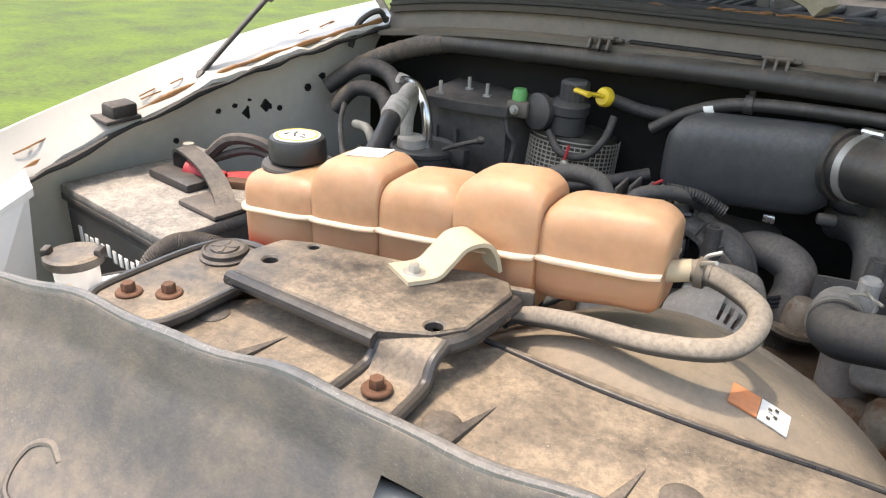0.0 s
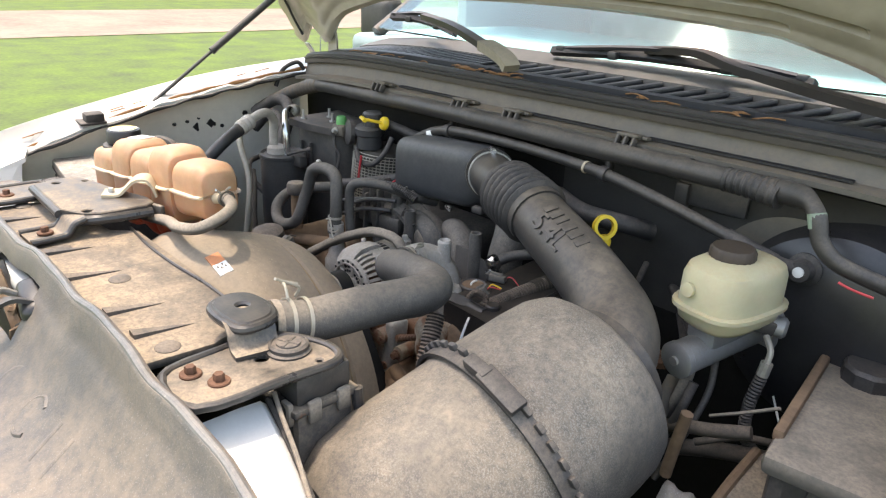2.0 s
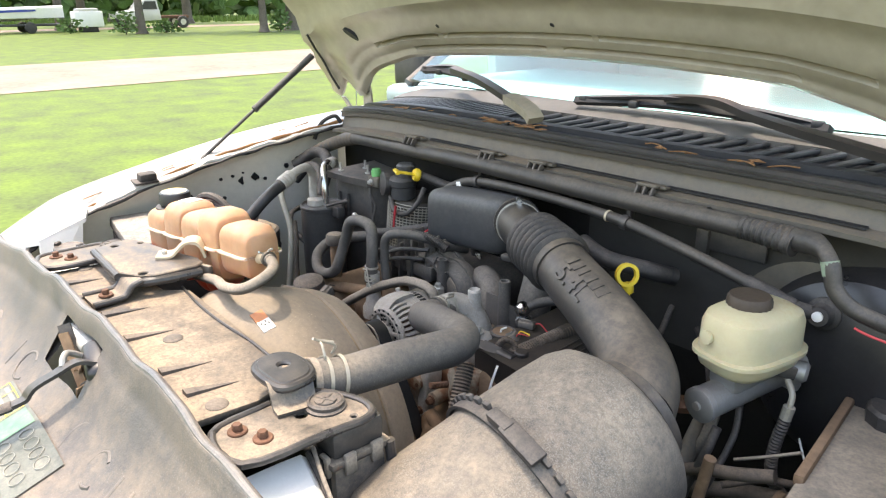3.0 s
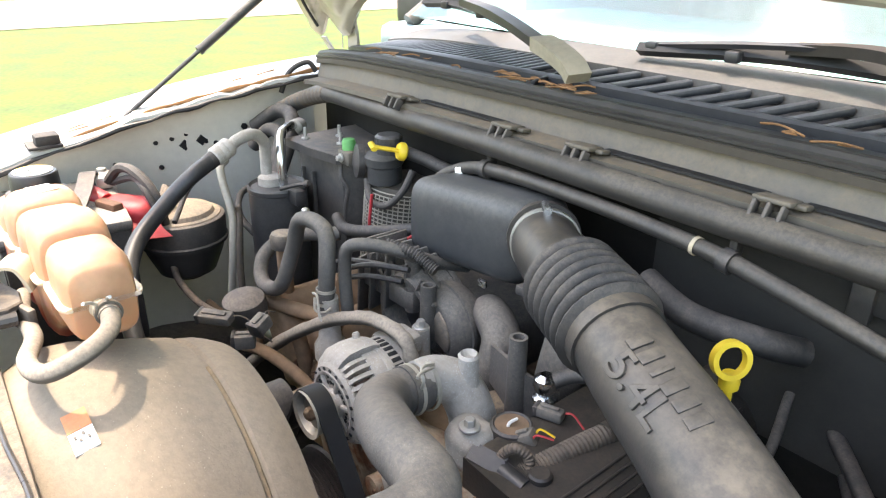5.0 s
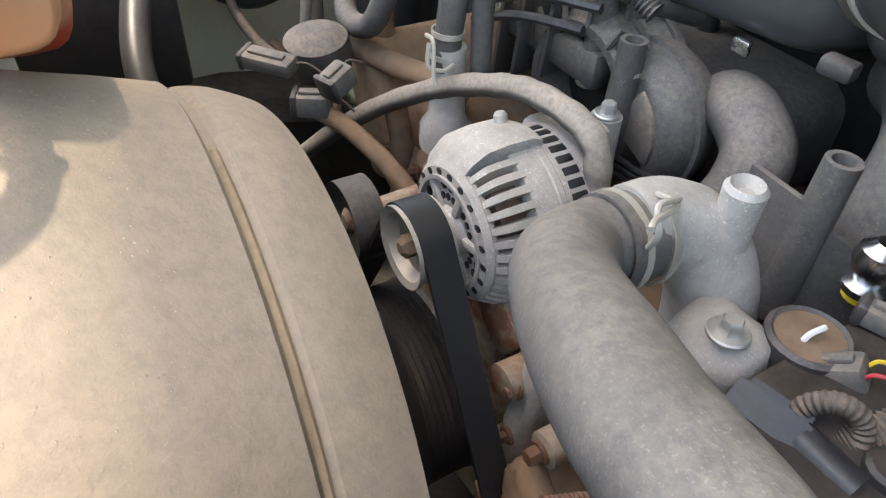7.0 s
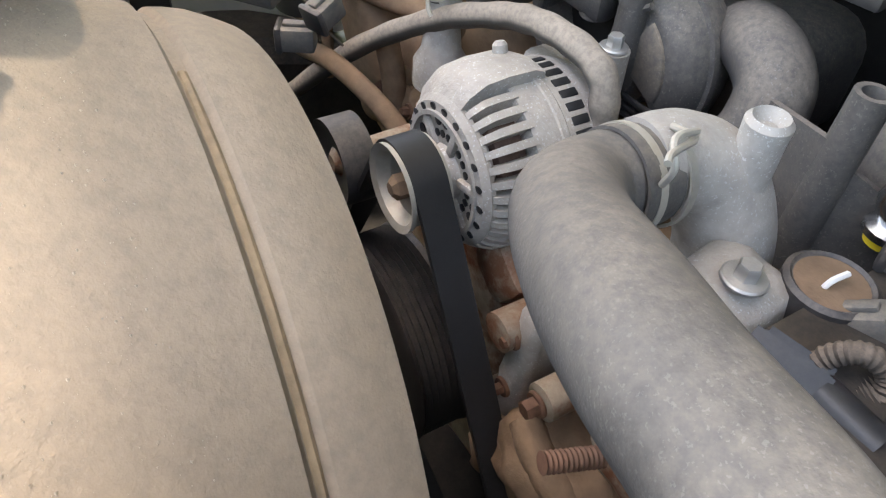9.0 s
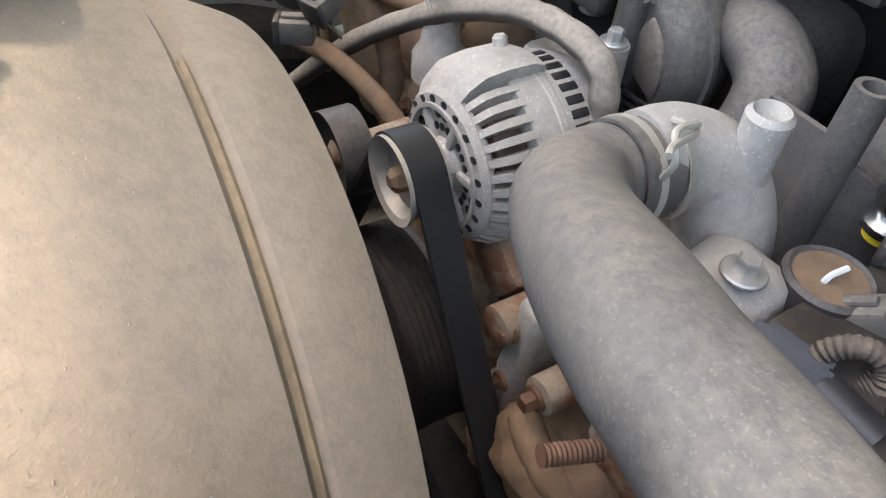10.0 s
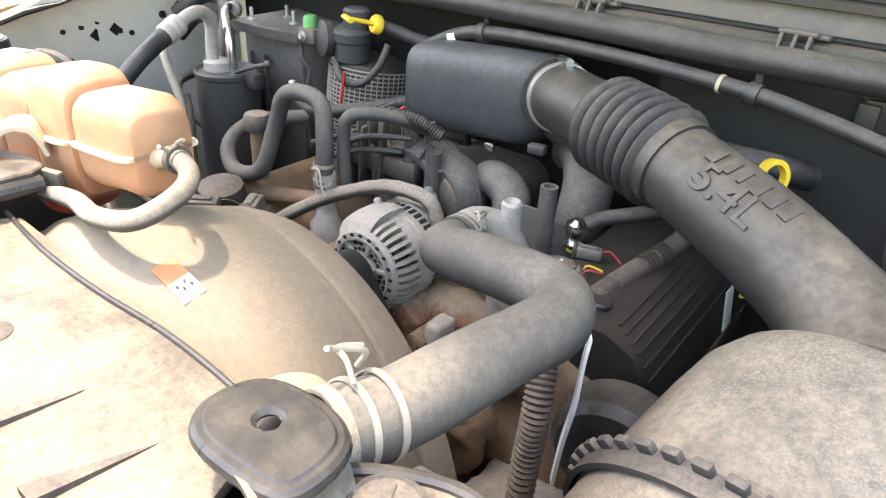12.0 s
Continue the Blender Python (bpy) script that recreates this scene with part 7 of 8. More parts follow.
part("fender_gusset", loft([[(-0.76, 0.02, 1.118), (-0.715, 0.05, 1.13), (-0.728, 0.15, 1.158), (-0.775, 0.17, 1.168)], [(-0.76, 0.02, 1.108), (-0.715, 0.05, 1.12), (-0.728, 0.15, 1.148), (-0.775, 0.17, 1.158)]]), "white", truck, "bright white fender gusset")
part("fender_apron", loft([[(-0.715, 0.05, 1.128), (-0.73, 0.145, 1.156), (-0.712, 0.12, 1.02), (-0.687, 0.04, 1.02)], [(-0.723, 0.05, 1.128), (-0.738, 0.145, 1.156), (-0.72, 0.12, 1.02), (-0.695, 0.04, 1.02)]]), "white", truck)

# punched holes in the inner fender
for y, z, r, n, a in ((0.492, 1.175, 0.0045, 12, 0), (0.522, 1.18, 0.0048, 12, 0), (0.544, 1.165, 0.0115, 4, 0), (0.548, 1.187, 0.0042, 12, 0), (0.574, 1.173, 0.011, 4, 45), (0.583, 1.17, 0.0048, 12, 0), (0.497, 1.125, 0.0048, 12, 0), (0.656, 1.193, 0.007, 6, 0), (0.69, 1.21, 0.010, 4, 45), (0.416, 1.141, 0.0045, 12, 0), (0.60, 1.165, 0.0048, 12, 0)):
    e = min(spline(EDGE, 8), key=lambda p: abs(p.y - y))
    x = e.x - 0.05 + 0.03 * max(0.0, (z - (e.z - 0.07)) / 0.058) + 0.001
    part("punched_hole", lathe((x, y, z), (1, 0, 0), [(r, -0.003), (r, 0.001), (r * 0.5, 0.0008)], n), "belt", truck, "dark punched hole")

# rust-brown leaf litter and torn gasket along the fender's gutter
for k in range(8):
    u = 0.2 + 0.75 * random.random()
    p = spline(EDGE, 12)[int(u * 59)]
    q = spline(CREST, 12)[int(u * 59)]
    c = p.lerp(q, 0.25 + 0.2 * random.random()) + Vector((0, 0, 0.005))
    a = random.uniform(1.35, 1.75)
    d = Vector((math.cos(a), math.sin(a), 0.17)) * random.uniform(0.008, 0.022)
    solo("pine_straw", tube([c - d, c + Vector((0.002, 0, 0.001)), c + d], 0.0011, 5, 3), "leaf_litter", "dry brown pine straw lying in the fender gutter", "debris", "pine straw")
part("gutter_dirt", tube([p + Vector((-0.012, 0, 0.004)) for p in spline(EDGE, 8)[8:]], lambda u: 0.0035 + 0.0015 * math.sin(u * 60), 6, smooth_line=False), "leaf_litter", truck, "brown dirt line in the gutter")
bump = thing("hood_bumper", "small black rubber hood bumper on the fender gutter", "bumper", (-0.765, 0.305, 1.2))
part("block", rbox((-0.765, 0.305, 1.216), (0.026, 0.04, 0.022), 0.005, (0, 8, 0)), "rubber", bump)
part("foot", rbox((-0.768, 0.30, 1.207), (0.036, 0.055, 0.006), 0.002, (0, 8, 0)), "black", bump)

# hood prop strut
st = thing("hood_strut", "slim black gas strut holding up the hood", "strut", (-0.757, 0.447, 1.24))
S0, S1 = Vector((-0.768, 0.446, 1.240)), Vector((-0.745, 0.76, 1.467))
part("rod", tube([S0, S0.lerp(S1, 0.48)], 0.0042, 12, 3), "black_clean", st, "bluish black rod")
part("barrel", tube([S0.lerp(S1, 0.47), S1], 0.0085, 14, 3), "black_clean", st)
part("end_cap", tube([S0.lerp(S1, 0.455), S0.lerp(S1, 0.475)], 0.0095, 14, 2), "black_clean", st)
part("socket", rbox(S0 + Vector((0, 0, -0.004)), (0.018, 0.026, 0.018), 0.006, (35, 0, 0)), "black_clean", st, "black ball socket")
part("bolt", lathe(S0 + Vector((0, -0.004, -0.02)), (0, 0, 1), [(0.009, 0), (0.009, 0.005), (0.005, 0.006), (0.005, 0.014)], 12), "zinc", st)
for sx in (-1, 1):
    part("hood_hinge", ribbon([(sx * 0.655, 0.862, 1.40), (sx * 0.655, 0.868, 1.365), (sx * 0.665, 0.875, 1.33), (sx * 0.68, 0.88, 1.29)], 0.035, 0.006, (1, 0, 0.0), 6), "hood", truck, "painted hood hinge arm")
    part("hinge_strip", ribbon([(sx * 0.762, 0.862, 1.352), (sx * 0.745, 0.868, 1.33), (sx * 0.725, 0.875, 1.30)], 0.016, 0.006, (1, 0, 0), 6), "hood", truck)
    part("edge_rubber", tube([hood_point(sx * 0.755, 0.15 - 0.035 * k, -0.010 - 0.002 * (k % 2)) for k in range(5)], 0.0032, 8, 4), "seal", truck, "torn black rubber edge strip")
HA = Vector((0.72, math.cos(OPEN) * 0.69, -math.sin(OPEN) * 0.69))
for x, s, rl, rw in ((-0.60, 0.105, 0.024, 0.0085), (0.03, 0.085, 0.005, 0.004), (-0.285, 0.085, 0.005, 0.004)):
    p, nrm = hood_point(x, s, -0.002), Vector((0, -math.sin(OPEN), -math.cos(OPEN)))
    side = nrm.cross(HA).normalized()
    part("hood_hole", loft([[p + nrm * h + HA * (rl * q * math.cos(a)) + side * (rw * q * math.sin(a)) for a in [2 * math.pi * k / 20 for k in range(20)]] for h, q in ((-0.01, 1.0), (0.0035, 1.0), (0.003, 0.8))]), "belt", truck, "dark slot in the hood frame")
part("a_pillar", tube([(-0.63, 0.99, 1.385), (-0.60, 1.2, 1.53), (-0.55, 1.55, 1.80)], 0.017, 14, 5), "black", truck, "dark windshield pillar")
part("mirror", rbox((-0.86, 1.2, 1.40), (0.14, 0.08, 0.13), 0.03, seg=4), "black_clean", truck, "grey door mirror")
part("antenna", tube([(-0.80, 0.93, 1.31), (-0.79, 0.95, 1.9)], 0.0018, 6, 2), "steel", truck, "thin steel antenna")

# ---- cowl vent slats, wipers, leaves ----
for k in range(32):
    x = lerp(-0.60, -0.09, k / 31)
    dy, dz = bay_back(x)
    part("slat", rbox((x, 0.832 + dy, 1.379 + dz), (0.0075, 0.085, 0.007), 0.002, (6, 0, -16)), "vent", vent)
for k in range(22):
    x = lerp(-0.02, 0.77, k / 21)
    dy, dz = bay_back(x)
    part("slat", rbox((x, 0.826 + dy, 1.378 + dz), (0.0125, 0.09, 0.009), 0.0035, (6, 0, -24)), "black_clean", vent)
part("vent_floor", along([(0.785, 1.3660), (0.87, 1.3730), (0.87, 1.3720), (0.785, 1.3650)], -0.62, 0.78, 30), "belt", vent)
part("front_rail", along([(0.772, 1.366), (0.772, 1.3785), (0.778, 1.3815), (0.787, 1.3805), (0.789, 1.368)], -0.64, 0.79, 30), "vent", vent)
part("rear_rail", along([(0.866, 1.375), (0.868, 1.3875), (0.93, 1.402), (0.94, 1.39)], -0.64, 0.79, 30), "black_clean", vent)
part("joint", rbox((-0.045, 0.80, 1.379), (0.006, 0.12, 0.006), 0.001, (5, 0, 10)), "belt", vent)


def wiper(name_label, arm, blade, cap_end):
    w = thing("windshield_wiper", name_label, "wiper", arm[0], "wipers")
    part("arm", ribbon(arm, 0.02, 0.012, (0.35, 0.9, 0.1), 6), "wiper", w)
    part("blade", ribbon(blade, 0.012, 0.016, (0, 0.5, 0.86), 6), "belt", w)
    a, b = Vector(blade[0]), Vector(blade[-1])
    up = Vector((0, 0.004, 0.016))
    part("bridge", ribbon([a.lerp(b, 0.06) + up * 0.5, a.lerp(b, 0.3) + up * 1.2, a.lerp(b, 0.5) + up * 1.5, a.lerp(b, 0.7) + up * 1.2, a.lerp(b, 0.94) + up * 0.5], 0.008, 0.006, (0, 0.9, 0.4), 5), "vent", w)
    for u in (0.04, 0.28, 0.72, 0.96):
        part("claw", rbox(a.lerp(b, u) + up * 0.3, (0.018, 0.014, 0.014), 0.003), "vent", w)
    if cap_end:
        part("pivot_cap", ribbon(cap_end, 0.03, 0.018, (0.5, 0.85, 0.1), 5), "cream_dust", w, "sun-bleached tan pivot cap")
    return w


M["cream_dust"] = surf("sun_bleached_cap", (0.3, 0.26, 0.19), 0.7, var=0.2, scale=30, dust=0.4, bump=0.1)
wiper("black wiper with a bleached tan pivot cap on the windshield", [(0.01, 0.765, 1.392), (-0.07, 0.785, 1.417), (-0.21, 0.84, 1.439), (-0.36, 0.905, 1.446)], [(-0.505, 0.935, 1.434), (-0.44, 0.942, 1.436), (-0.36, 0.940, 1.428), (-0.29, 0.935, 1.414)],
      [(-0.065, 0.784, 1.418), (-0.03, 0.772, 1.412), (0.005, 0.765, 1.400), (0.022, 0.762, 1.386)])
wiper("black wiper with a rusty brown arm on the windshield", [(0.80, 0.735, 1.392), (0.60, 0.765, 1.408), (0.40, 0.85, 1.423), (0.31, 0.885, 1.437), (0.205, 0.91, 1.431)], [(0.007, 0.90, 1.409), (0.18, 0.912, 1.418), (0.34, 0.908, 1.416), (0.495, 0.88, 1.413)], None)
for k in range(34):
    x = random.choice((random.uniform(-0.5, 0.05), random.uniform(-0.12, 0.02), random.uniform(0.2, 0.5)))
    dy, dz = bay_back(x)
    c = Vector((x, random.uniform(0.730, 0.762) + dy, 1.3735 + dz + random.uniform(0, 0.004)))
    a = random.uniform(-0.5, 0.5)
    d = Vector((math.cos(a), math.sin(a), random.uniform(-0.05, 0.15))) * random.uniform(0.008, 0.028)
    if k % 3:
        solo("pine_straw", tube([c - d, c + Vector((0, 0.002, 0.002)), c + d], 0.0012, 5, 3), "leaf_litter", "dry brown pine straw on the cowl", "debris", "pine straw")
    else:
        s = Vector((-d.y, d.x, 0.004)) * 0.4
        b2 = bmesh.new()
        vs = [b2.verts.new(p) for p in (c - d * 0.6, c - s * 1.0 + Vector((0, 0, 0.003)), c + d * 0.6, c + s * 1.0)]
        b2.faces.new(vs)
        g = bmesh.ops.extrude_face_region(b2, geom=b2.faces[:])
        bmesh.ops.translate(b2, vec=(0, 0, 0.001), verts=[v for v in g["geom"] if isinstance(v, bmesh.types.BMVert)])
        solo("dry_leaf", b2, "leaf_litter", "curled dry brown leaf on the cowl", "debris", "dry leaves")

# ---- battery's details ----
BM = pose(-0.645, 0.285, 1.133, 0, 0, -9)


def on_battery(c, size, bev=0.003, rz=0.0):
    b = rbox(c, size, bev, (0, 0, rz))
    bmesh.ops.transform(b, matrix=BM, verts=b.verts)
    return b


part("vent_cover", on_battery((-0.025, 0.02, 0.006), (0.095, 0.035, 0.014), 0.005), "black", battery, "rounded vent cover")
part("vent_cover", on_battery((0.085, 0.0, 0.004), (0.08, 0.05, 0.009), 0.004), "black_dusty", battery)
part("front_lip", on_battery((0.0, -0.0915, -0.016), (0.245, 0.005, 0.010), 0.002), "black_dusty", battery)
hp = [BM @ Vector(p) for p in ((-0.072, 0.055, 0.0), (-0.07, 0.055, 0.026), (-0.045, 0.05, 0.034), (0.02, 0.038, 0.028), (0.075, 0.02, 0.014), (0.112, 0.0, 0.002))]
part("handle", ribbon(hp, 0.026, 0.004, BM.to_3x3() @ Vector((0.15, 1, 0)), 7), "black_dusty", battery, "arched black carry handle")
for k in range(11):
    x = -0.085 + 0.0145 * k
    part("letter_bar", on_battery((x, -0.0920, -0.064 + (0.004 if k in (0, 5, 10) else 0)), (0.0085, 0.002, 0.017 if k not in (0, 3, 10) else 0.024), 0.0008), "paper", battery, "white brand mark drawn as bars")
for k in range(7):
    part("letter_bar", on_battery((-0.04 + 0.012 * k, -0.0920, -0.115), (0.007, 0.002, 0.012), 0.0006), "cream_metal", battery)
part("label_panel", on_battery((0.0, -0.0907, -0.09), (0.225, 0.002, 0.12), 0.0006), "black_clean", battery, "glossy black label panel")
part("terminal", on_battery((-0.07, 0.075, 0.014), (0.05, 0.028, 0.022), 0.005), "zinc", battery, "corroded terminal clamp")
part("post", lathe(BM @ Vector((-0.085, 0.075, 0.0)), (0, 0, 1), [(0.009, 0), (0.008, 0.03), (0.005, 0.031)], 16), "alu", battery)
wire("battery_cable", [BM @ Vector((-0.05, 0.08, 0.016)), BM @ Vector((-0.02, 0.10, 0.045)), BM @ Vector((0.03, 0.12, 0.045)), BM @ Vector((0.06, 0.14, 0.01)), BM @ Vector((0.06, 0.15, -0.06))], 0.0085, "rubber", "thick black cable arching off the battery terminal")
wire("battery_cable", [BM @ Vector((-0.05, 0.085, 0.012)), BM @ Vector((0.0, 0.115, 0.03)), BM @ Vector((0.05, 0.125, 0.025)), BM @ Vector((0.075, 0.14, -0.02))], 0.006, "rubber", "black cable arching off the battery terminal")
rc = thing("terminal_cover", "bright red rubber cover over the positive battery terminal", "cover", (-0.56, 0.36, 1.13))
part("boot", loft([rounded_ring((-0.60 + dx, 0.375 + dy), sx, sy, z, radians(38), 0.7, 24) for dx, dy, sx, sy, z in ((0, 0, 0.050, 0.030, 1.09), (0, 0, 0.052, 0.032, 1.118), (0, 0, 0.050, 0.030, 1.130), (-0.002, 0, 0.042, 0.024, 1.137), (-0.004, 0, 0.02, 0.01, 1.139))]), "red", rc, smooth=60)
part("sleeve", tube([(-0.63, 0.35, 1.13), (-0.655, 0.335, 1.142), (-0.672, 0.328, 1.147)], lambda u: lerp(0.016, 0.0125, u), 14, 4), "red", rc)
part("flap", ribbon([(-0.565, 0.385, 1.115), (-0.545, 0.385, 1.10), (-0.53, 0.395, 1.085)], 0.05, 0.004, (0.3, 0.9, 0), 5), "red", rc)
part("clamp", rbox((-0.585, 0.345, 1.138), (0.05, 0.02, 0.014), 0.004, (0, 0, 20)), "rust", rc, "rusty positive clamp")
for k in range(3):
    wire("terminal_lead", [(-0.60 + 0.012 * k, 0.43, 1.10), (-0.615 + 0.012 * k, 0.44, 1.125), (-0.625 + 0.012 * k, 0.45, 1.14)], 0.006, "hose_tan", "pale cable end beside the red terminal cover")
solo("battery_loom", corrugated([(-0.41, 0.158, 1.163), (-0.445, 0.15, 1.166), (-0.475, 0.138, 1.158), (-0.495, 0.122, 1.13), (-0.50, 0.11, 1.06)], 0.009, 0.0035), "rubber", "black convoluted cable bending past the battery", "cable")

# ---- reservoir cap print, label, spout clip ----
part("cap_disc", lathe(capc + Vector((0, 0, 0.0338)), (0, 0, 1), [(0.0225, 0), (0.0225, 0.0012), (0.018, 0.0014)], 32), "paper", cap, "white disc with worn print")
part("cap_ring", hoop(capc + Vector((0, 0, 0.0353)), (0, 0, 1), 0.0185, 0.002, 0.0006, 32), "yellow", cap)
for k in range(5):
    part("print_bar", rbox(capc + Vector((-0.010 + 0.005 * k, 0.0035 * ((k % 2) * 2 - 1), 0.0355)), (0.002, 0.007, 0.0006), 0.0002, (0, 0, 20 * k)), "black", cap)
part("label", rbox((-0.279, 0.211, 1.2765), (0.036, 0.026, 0.001), 0.0003, (0, -5, 8)), "paper", tank, "small white paper label")
part("outlet", tube([(-0.04, 0.190, 1.2400), (-0.014, 0.192, 1.2450), (0.012, 0.1965, 1.2517)], 0.0082, 16, 4), "cream_strap", tank)
sc = thing("hose_clamp", "rusty wire spring clamp on the reservoir outlet", "clamp", (0.018, 0.190, 1.255), "hose clamps")
part("band", hoop((0.0185, 0.196, 1.2520), (1, -0.05, 0.02), 0.0092, 0.002, 0.006, 24), "cowl", sc)
for a in (-0.6, 0.6):
    part("ear", tube([(0.0185, 0.192 + 0.006 * a, 1.2610), (0.020, 0.190 + 0.011 * a, 1.2650), (0.029, 0.187 + 0.017 * a, 1.2700)], 0.0016, 6, 4), "zinc", sc)

# ---- air can's ratchet band ----
bd = CAN_D
bc0 = CAN_A + bd * 0.166
part("band", hoop(bc0, bd, 0.1215, 0.004, 0.017, 72), "black_dusty", can, "black ratchet band")
bs, bu, bt = axes_of(bd)
for k in range(44):
    a = 2 * math.pi * k / 44
    d = bs * math.cos(a) + bu * math.sin(a)
    tooth = rbox((0, 0, 0), (0.011, 0.006, 0.009), 0.0015)
    rotm = Matrix((bs * -math.sin(a) + bu * math.cos(a), bt, d)).transposed().to_4x4()
    bmesh.ops.transform(tooth, matrix=Matrix.Translation(bc0 + d * 0.1275 + bt * -0.006) @ rotm, verts=tooth.verts)
    part("tooth", tooth, "black_dusty", can)
for off, sz in ((0.0, (0.05, 0.02, 0.008)), (0.03, (0.03, 0.014, 0.012))):
    a = radians(78 - 300 * off)
    d = (Vector((0, 0, 1)) - bd * bd.z).normalized()
    side = d.cross(bd)
    q = (d * math.cos(off * 8 - 0.35) - side * math.sin(off * 8 - 0.35)).normalized()
    tan = bd.cross(q).normalized()
    rotm = Matrix((tan, bd, q)).transposed().to_4x4()
    b = rbox((0, 0, 0), sz, 0.002)
    bmesh.ops.transform(b, matrix=Matrix.Translation(bc0 + q * 0.131) @ rotm, verts=b.verts)
    part("buckle", b, "black", can, "band buckle")

# clamps on the intake sleeve, raised lettering
part("clamp", hoop((0.108, 0.628, 1.2312), (0.75, -0.66, 0.1), 0.0378, 0.002, 0.010, 40), "zinc", intake, "dusty steel band clamp")
part("clamp_screw", tube([(0.099, 0.632, 1.2735), (0.120, 0.614, 1.2755)], 0.005, 10, 3), "steel", intake, "bright clamp screw")
part("flange", hoop((0.092, 0.642, 1.2290), (0.75, -0.66, 0.1), 0.0365, 0.006, 0.012, 40), "tube", intake)
part("port", tube([(0.075, 0.655, 1.20), (0.10, 0.645, 1.185), (0.12, 0.63, 1.19)], 0.014, 12, 4), "black", intake)


def text_mesh(words, size, depth):
    cu = bpy.data.curves.new("text", "FONT")
    cu.body, cu.size, cu.extrude, cu.bevel_depth = words, size, depth, 0.0006
    cu.align_x, cu.align_y = "CENTER", "CENTER"
    ob = bpy.data.objects.new("text", cu)
    scene.collection.objects.link(ob)
    bpy.context.view_layer.update()
    me = bpy.data.meshes.new_from_object(ob.evaluated_get(bpy.context.evaluated_depsgraph_get()))
    bpy.data.objects.remove(ob)
    bpy.data.curves.remove(cu)
    bm = bmesh.new()
    bm.from_mesh(me)
    bpy.data.meshes.remove(me)
    return bm


RUNP = spline(RUN, 16)


def wrap_on_pipe(bm, along0, turn0, r):
    """Bends flat lettering (x along the pipe, y round it) onto the intake pipe."""
    lens = [0.0]
    for a, b in zip(RUNP, RUNP[1:]):
        lens.append(lens[-1] + (b - a).length)
    for v in bm.verts:
        s, y, z = along0 + v.co.x, v.co.y, v.co.z
        i = max(0, min(len(RUNP) - 2, next((k for k in range(len(lens) - 1) if lens[k + 1] >= s), len(lens) - 2)))
        u = (s - lens[i]) / max(1e-6, lens[i + 1] - lens[i])
        p = RUNP[i].lerp(RUNP[i + 1], u)
        t = (RUNP[min(i + 2, len(RUNP) - 1)] - RUNP[max(i - 1, 0)]).normalized()
        up = (Vector((0, 0, 1)) - t * t.z).normalized()
        side = t.cross(up)
        a = turn0 - y / r
        v.co = p + (up * math.cos(a) + side * math.sin(a)) * (r + z)
    return bm


TEXT_AT, TEXT_TURN = 0.312, 0.55
part("raised_number", wrap_on_pipe(text_mesh("5.4L", 0.036, 0.0012), TEXT_AT, TEXT_TURN + 0.30, 0.0432), "tube", intake, "raised lettering")
for k in range(6):
    w = 0.010 if k != 2 else 0.004
    part("raised_mark", wrap_on_pipe(rbox((-0.036 + 0.0145 * k, 0.0, 0), (w, 0.019, 0.0028), 0.0008), TEXT_AT + 0.005, TEXT_TURN - 0.25, 0.0432), "tube", intake, "raised brand mark drawn as a bar")

# ---- brake reservoir's details, master cylinder, booster, fuse box ----
bcap = Vector((0.545, 0.568, 1.2365))
capr = [[bcap + Vector((r * (1 + (0.035 if 0.002 < h < 0.016 and k % 3 == 0 else 0)) * math.cos(2 * math.pi * k / 60), r * (1 + (0.035 if 0.002 < h < 0.016 and k % 3 == 0 else 0)) * math.sin(2 * math.pi * k / 60), h)) for k in range(60)] for r, h in ((0.0255, -0.004), (0.0265, 0.001), (0.0265, 0.003), (0.026, 0.014), (0.024, 0.0175), (0.012, 0.018))]
M["brown_cap"] = surf("brown_black_cap", (0.05, 0.035, 0.025), 0.6, var=0.3, scale=40, dust=0.3, dust_col=(0.13, 0.095, 0.065), bump=0.3)
part("cap", loft(capr), "brown_cap", brake, "brown-black ribbed screw cap")
part("mark", lathe((0.524, 0.5085, 1.208), (-0.3, -1, 0.1), [(0.009, -0.003), (0.009, 0.0012), (0.006, 0.0018)], 20), "cream", brake)
mc = thing("master_cylinder", "dull cast aluminium brake master cylinder under the reservoir", "cylinder", (0.54, 0.58, 1.1))
M["cast"] = surf("dull_cast_aluminium", (0.36, 0.36, 0.355), 0.45, metal=0.6, var=0.12, scale=24, dust=0.35, dust_col=(0.3, 0.26, 0.2), bump=0.15)
part("barrel", lathe((0.525, 0.508, 1.112), (0.24, 1, 0.08), [(0.02, 0), (0.0235, 0.002), (0.0235, 0.01), (0.022, 0.012), (0.022, 0.19), (0.03, 0.195), (0.03, 0.21)], 32), "cast", mc)
part("saddle", rbox((0.545, 0.585, 1.142), (0.045, 0.09, 0.03), 0.01, (4, 0, -13)), "cast", mc)
part("flange", rbox((0.563, 0.655, 1.135), (0.06, 0.018, 0.065), 0.008, (4, 0, -13)), "cast", mc)
part("end_plug", lathe((0.5245, 0.5055, 1.112), (-0.24, -1, -0.08), [(0.006, -0.004), (0.006, 0.001), (0.003, 0.0015)], 12), "zinc", mc)
part("line_nut", lathe((0.506, 0.525, 1.098), (-1, -0.2, -0.3), [(0.012, 0), (0.012, 0.016), (0.008, 0.018), (0.008, 0.03)], 6), "rust", mc)
fs = thing("fluid_sensor", "dark connector and loom of the brake fluid sensor", "sensor", (0.575, 0.625, 1.145))
part("plug", rbox((0.582, 0.612, 1.150), (0.03, 0.022, 0.018), 0.003, (0, 10, 30)), "black_dusty", fs)
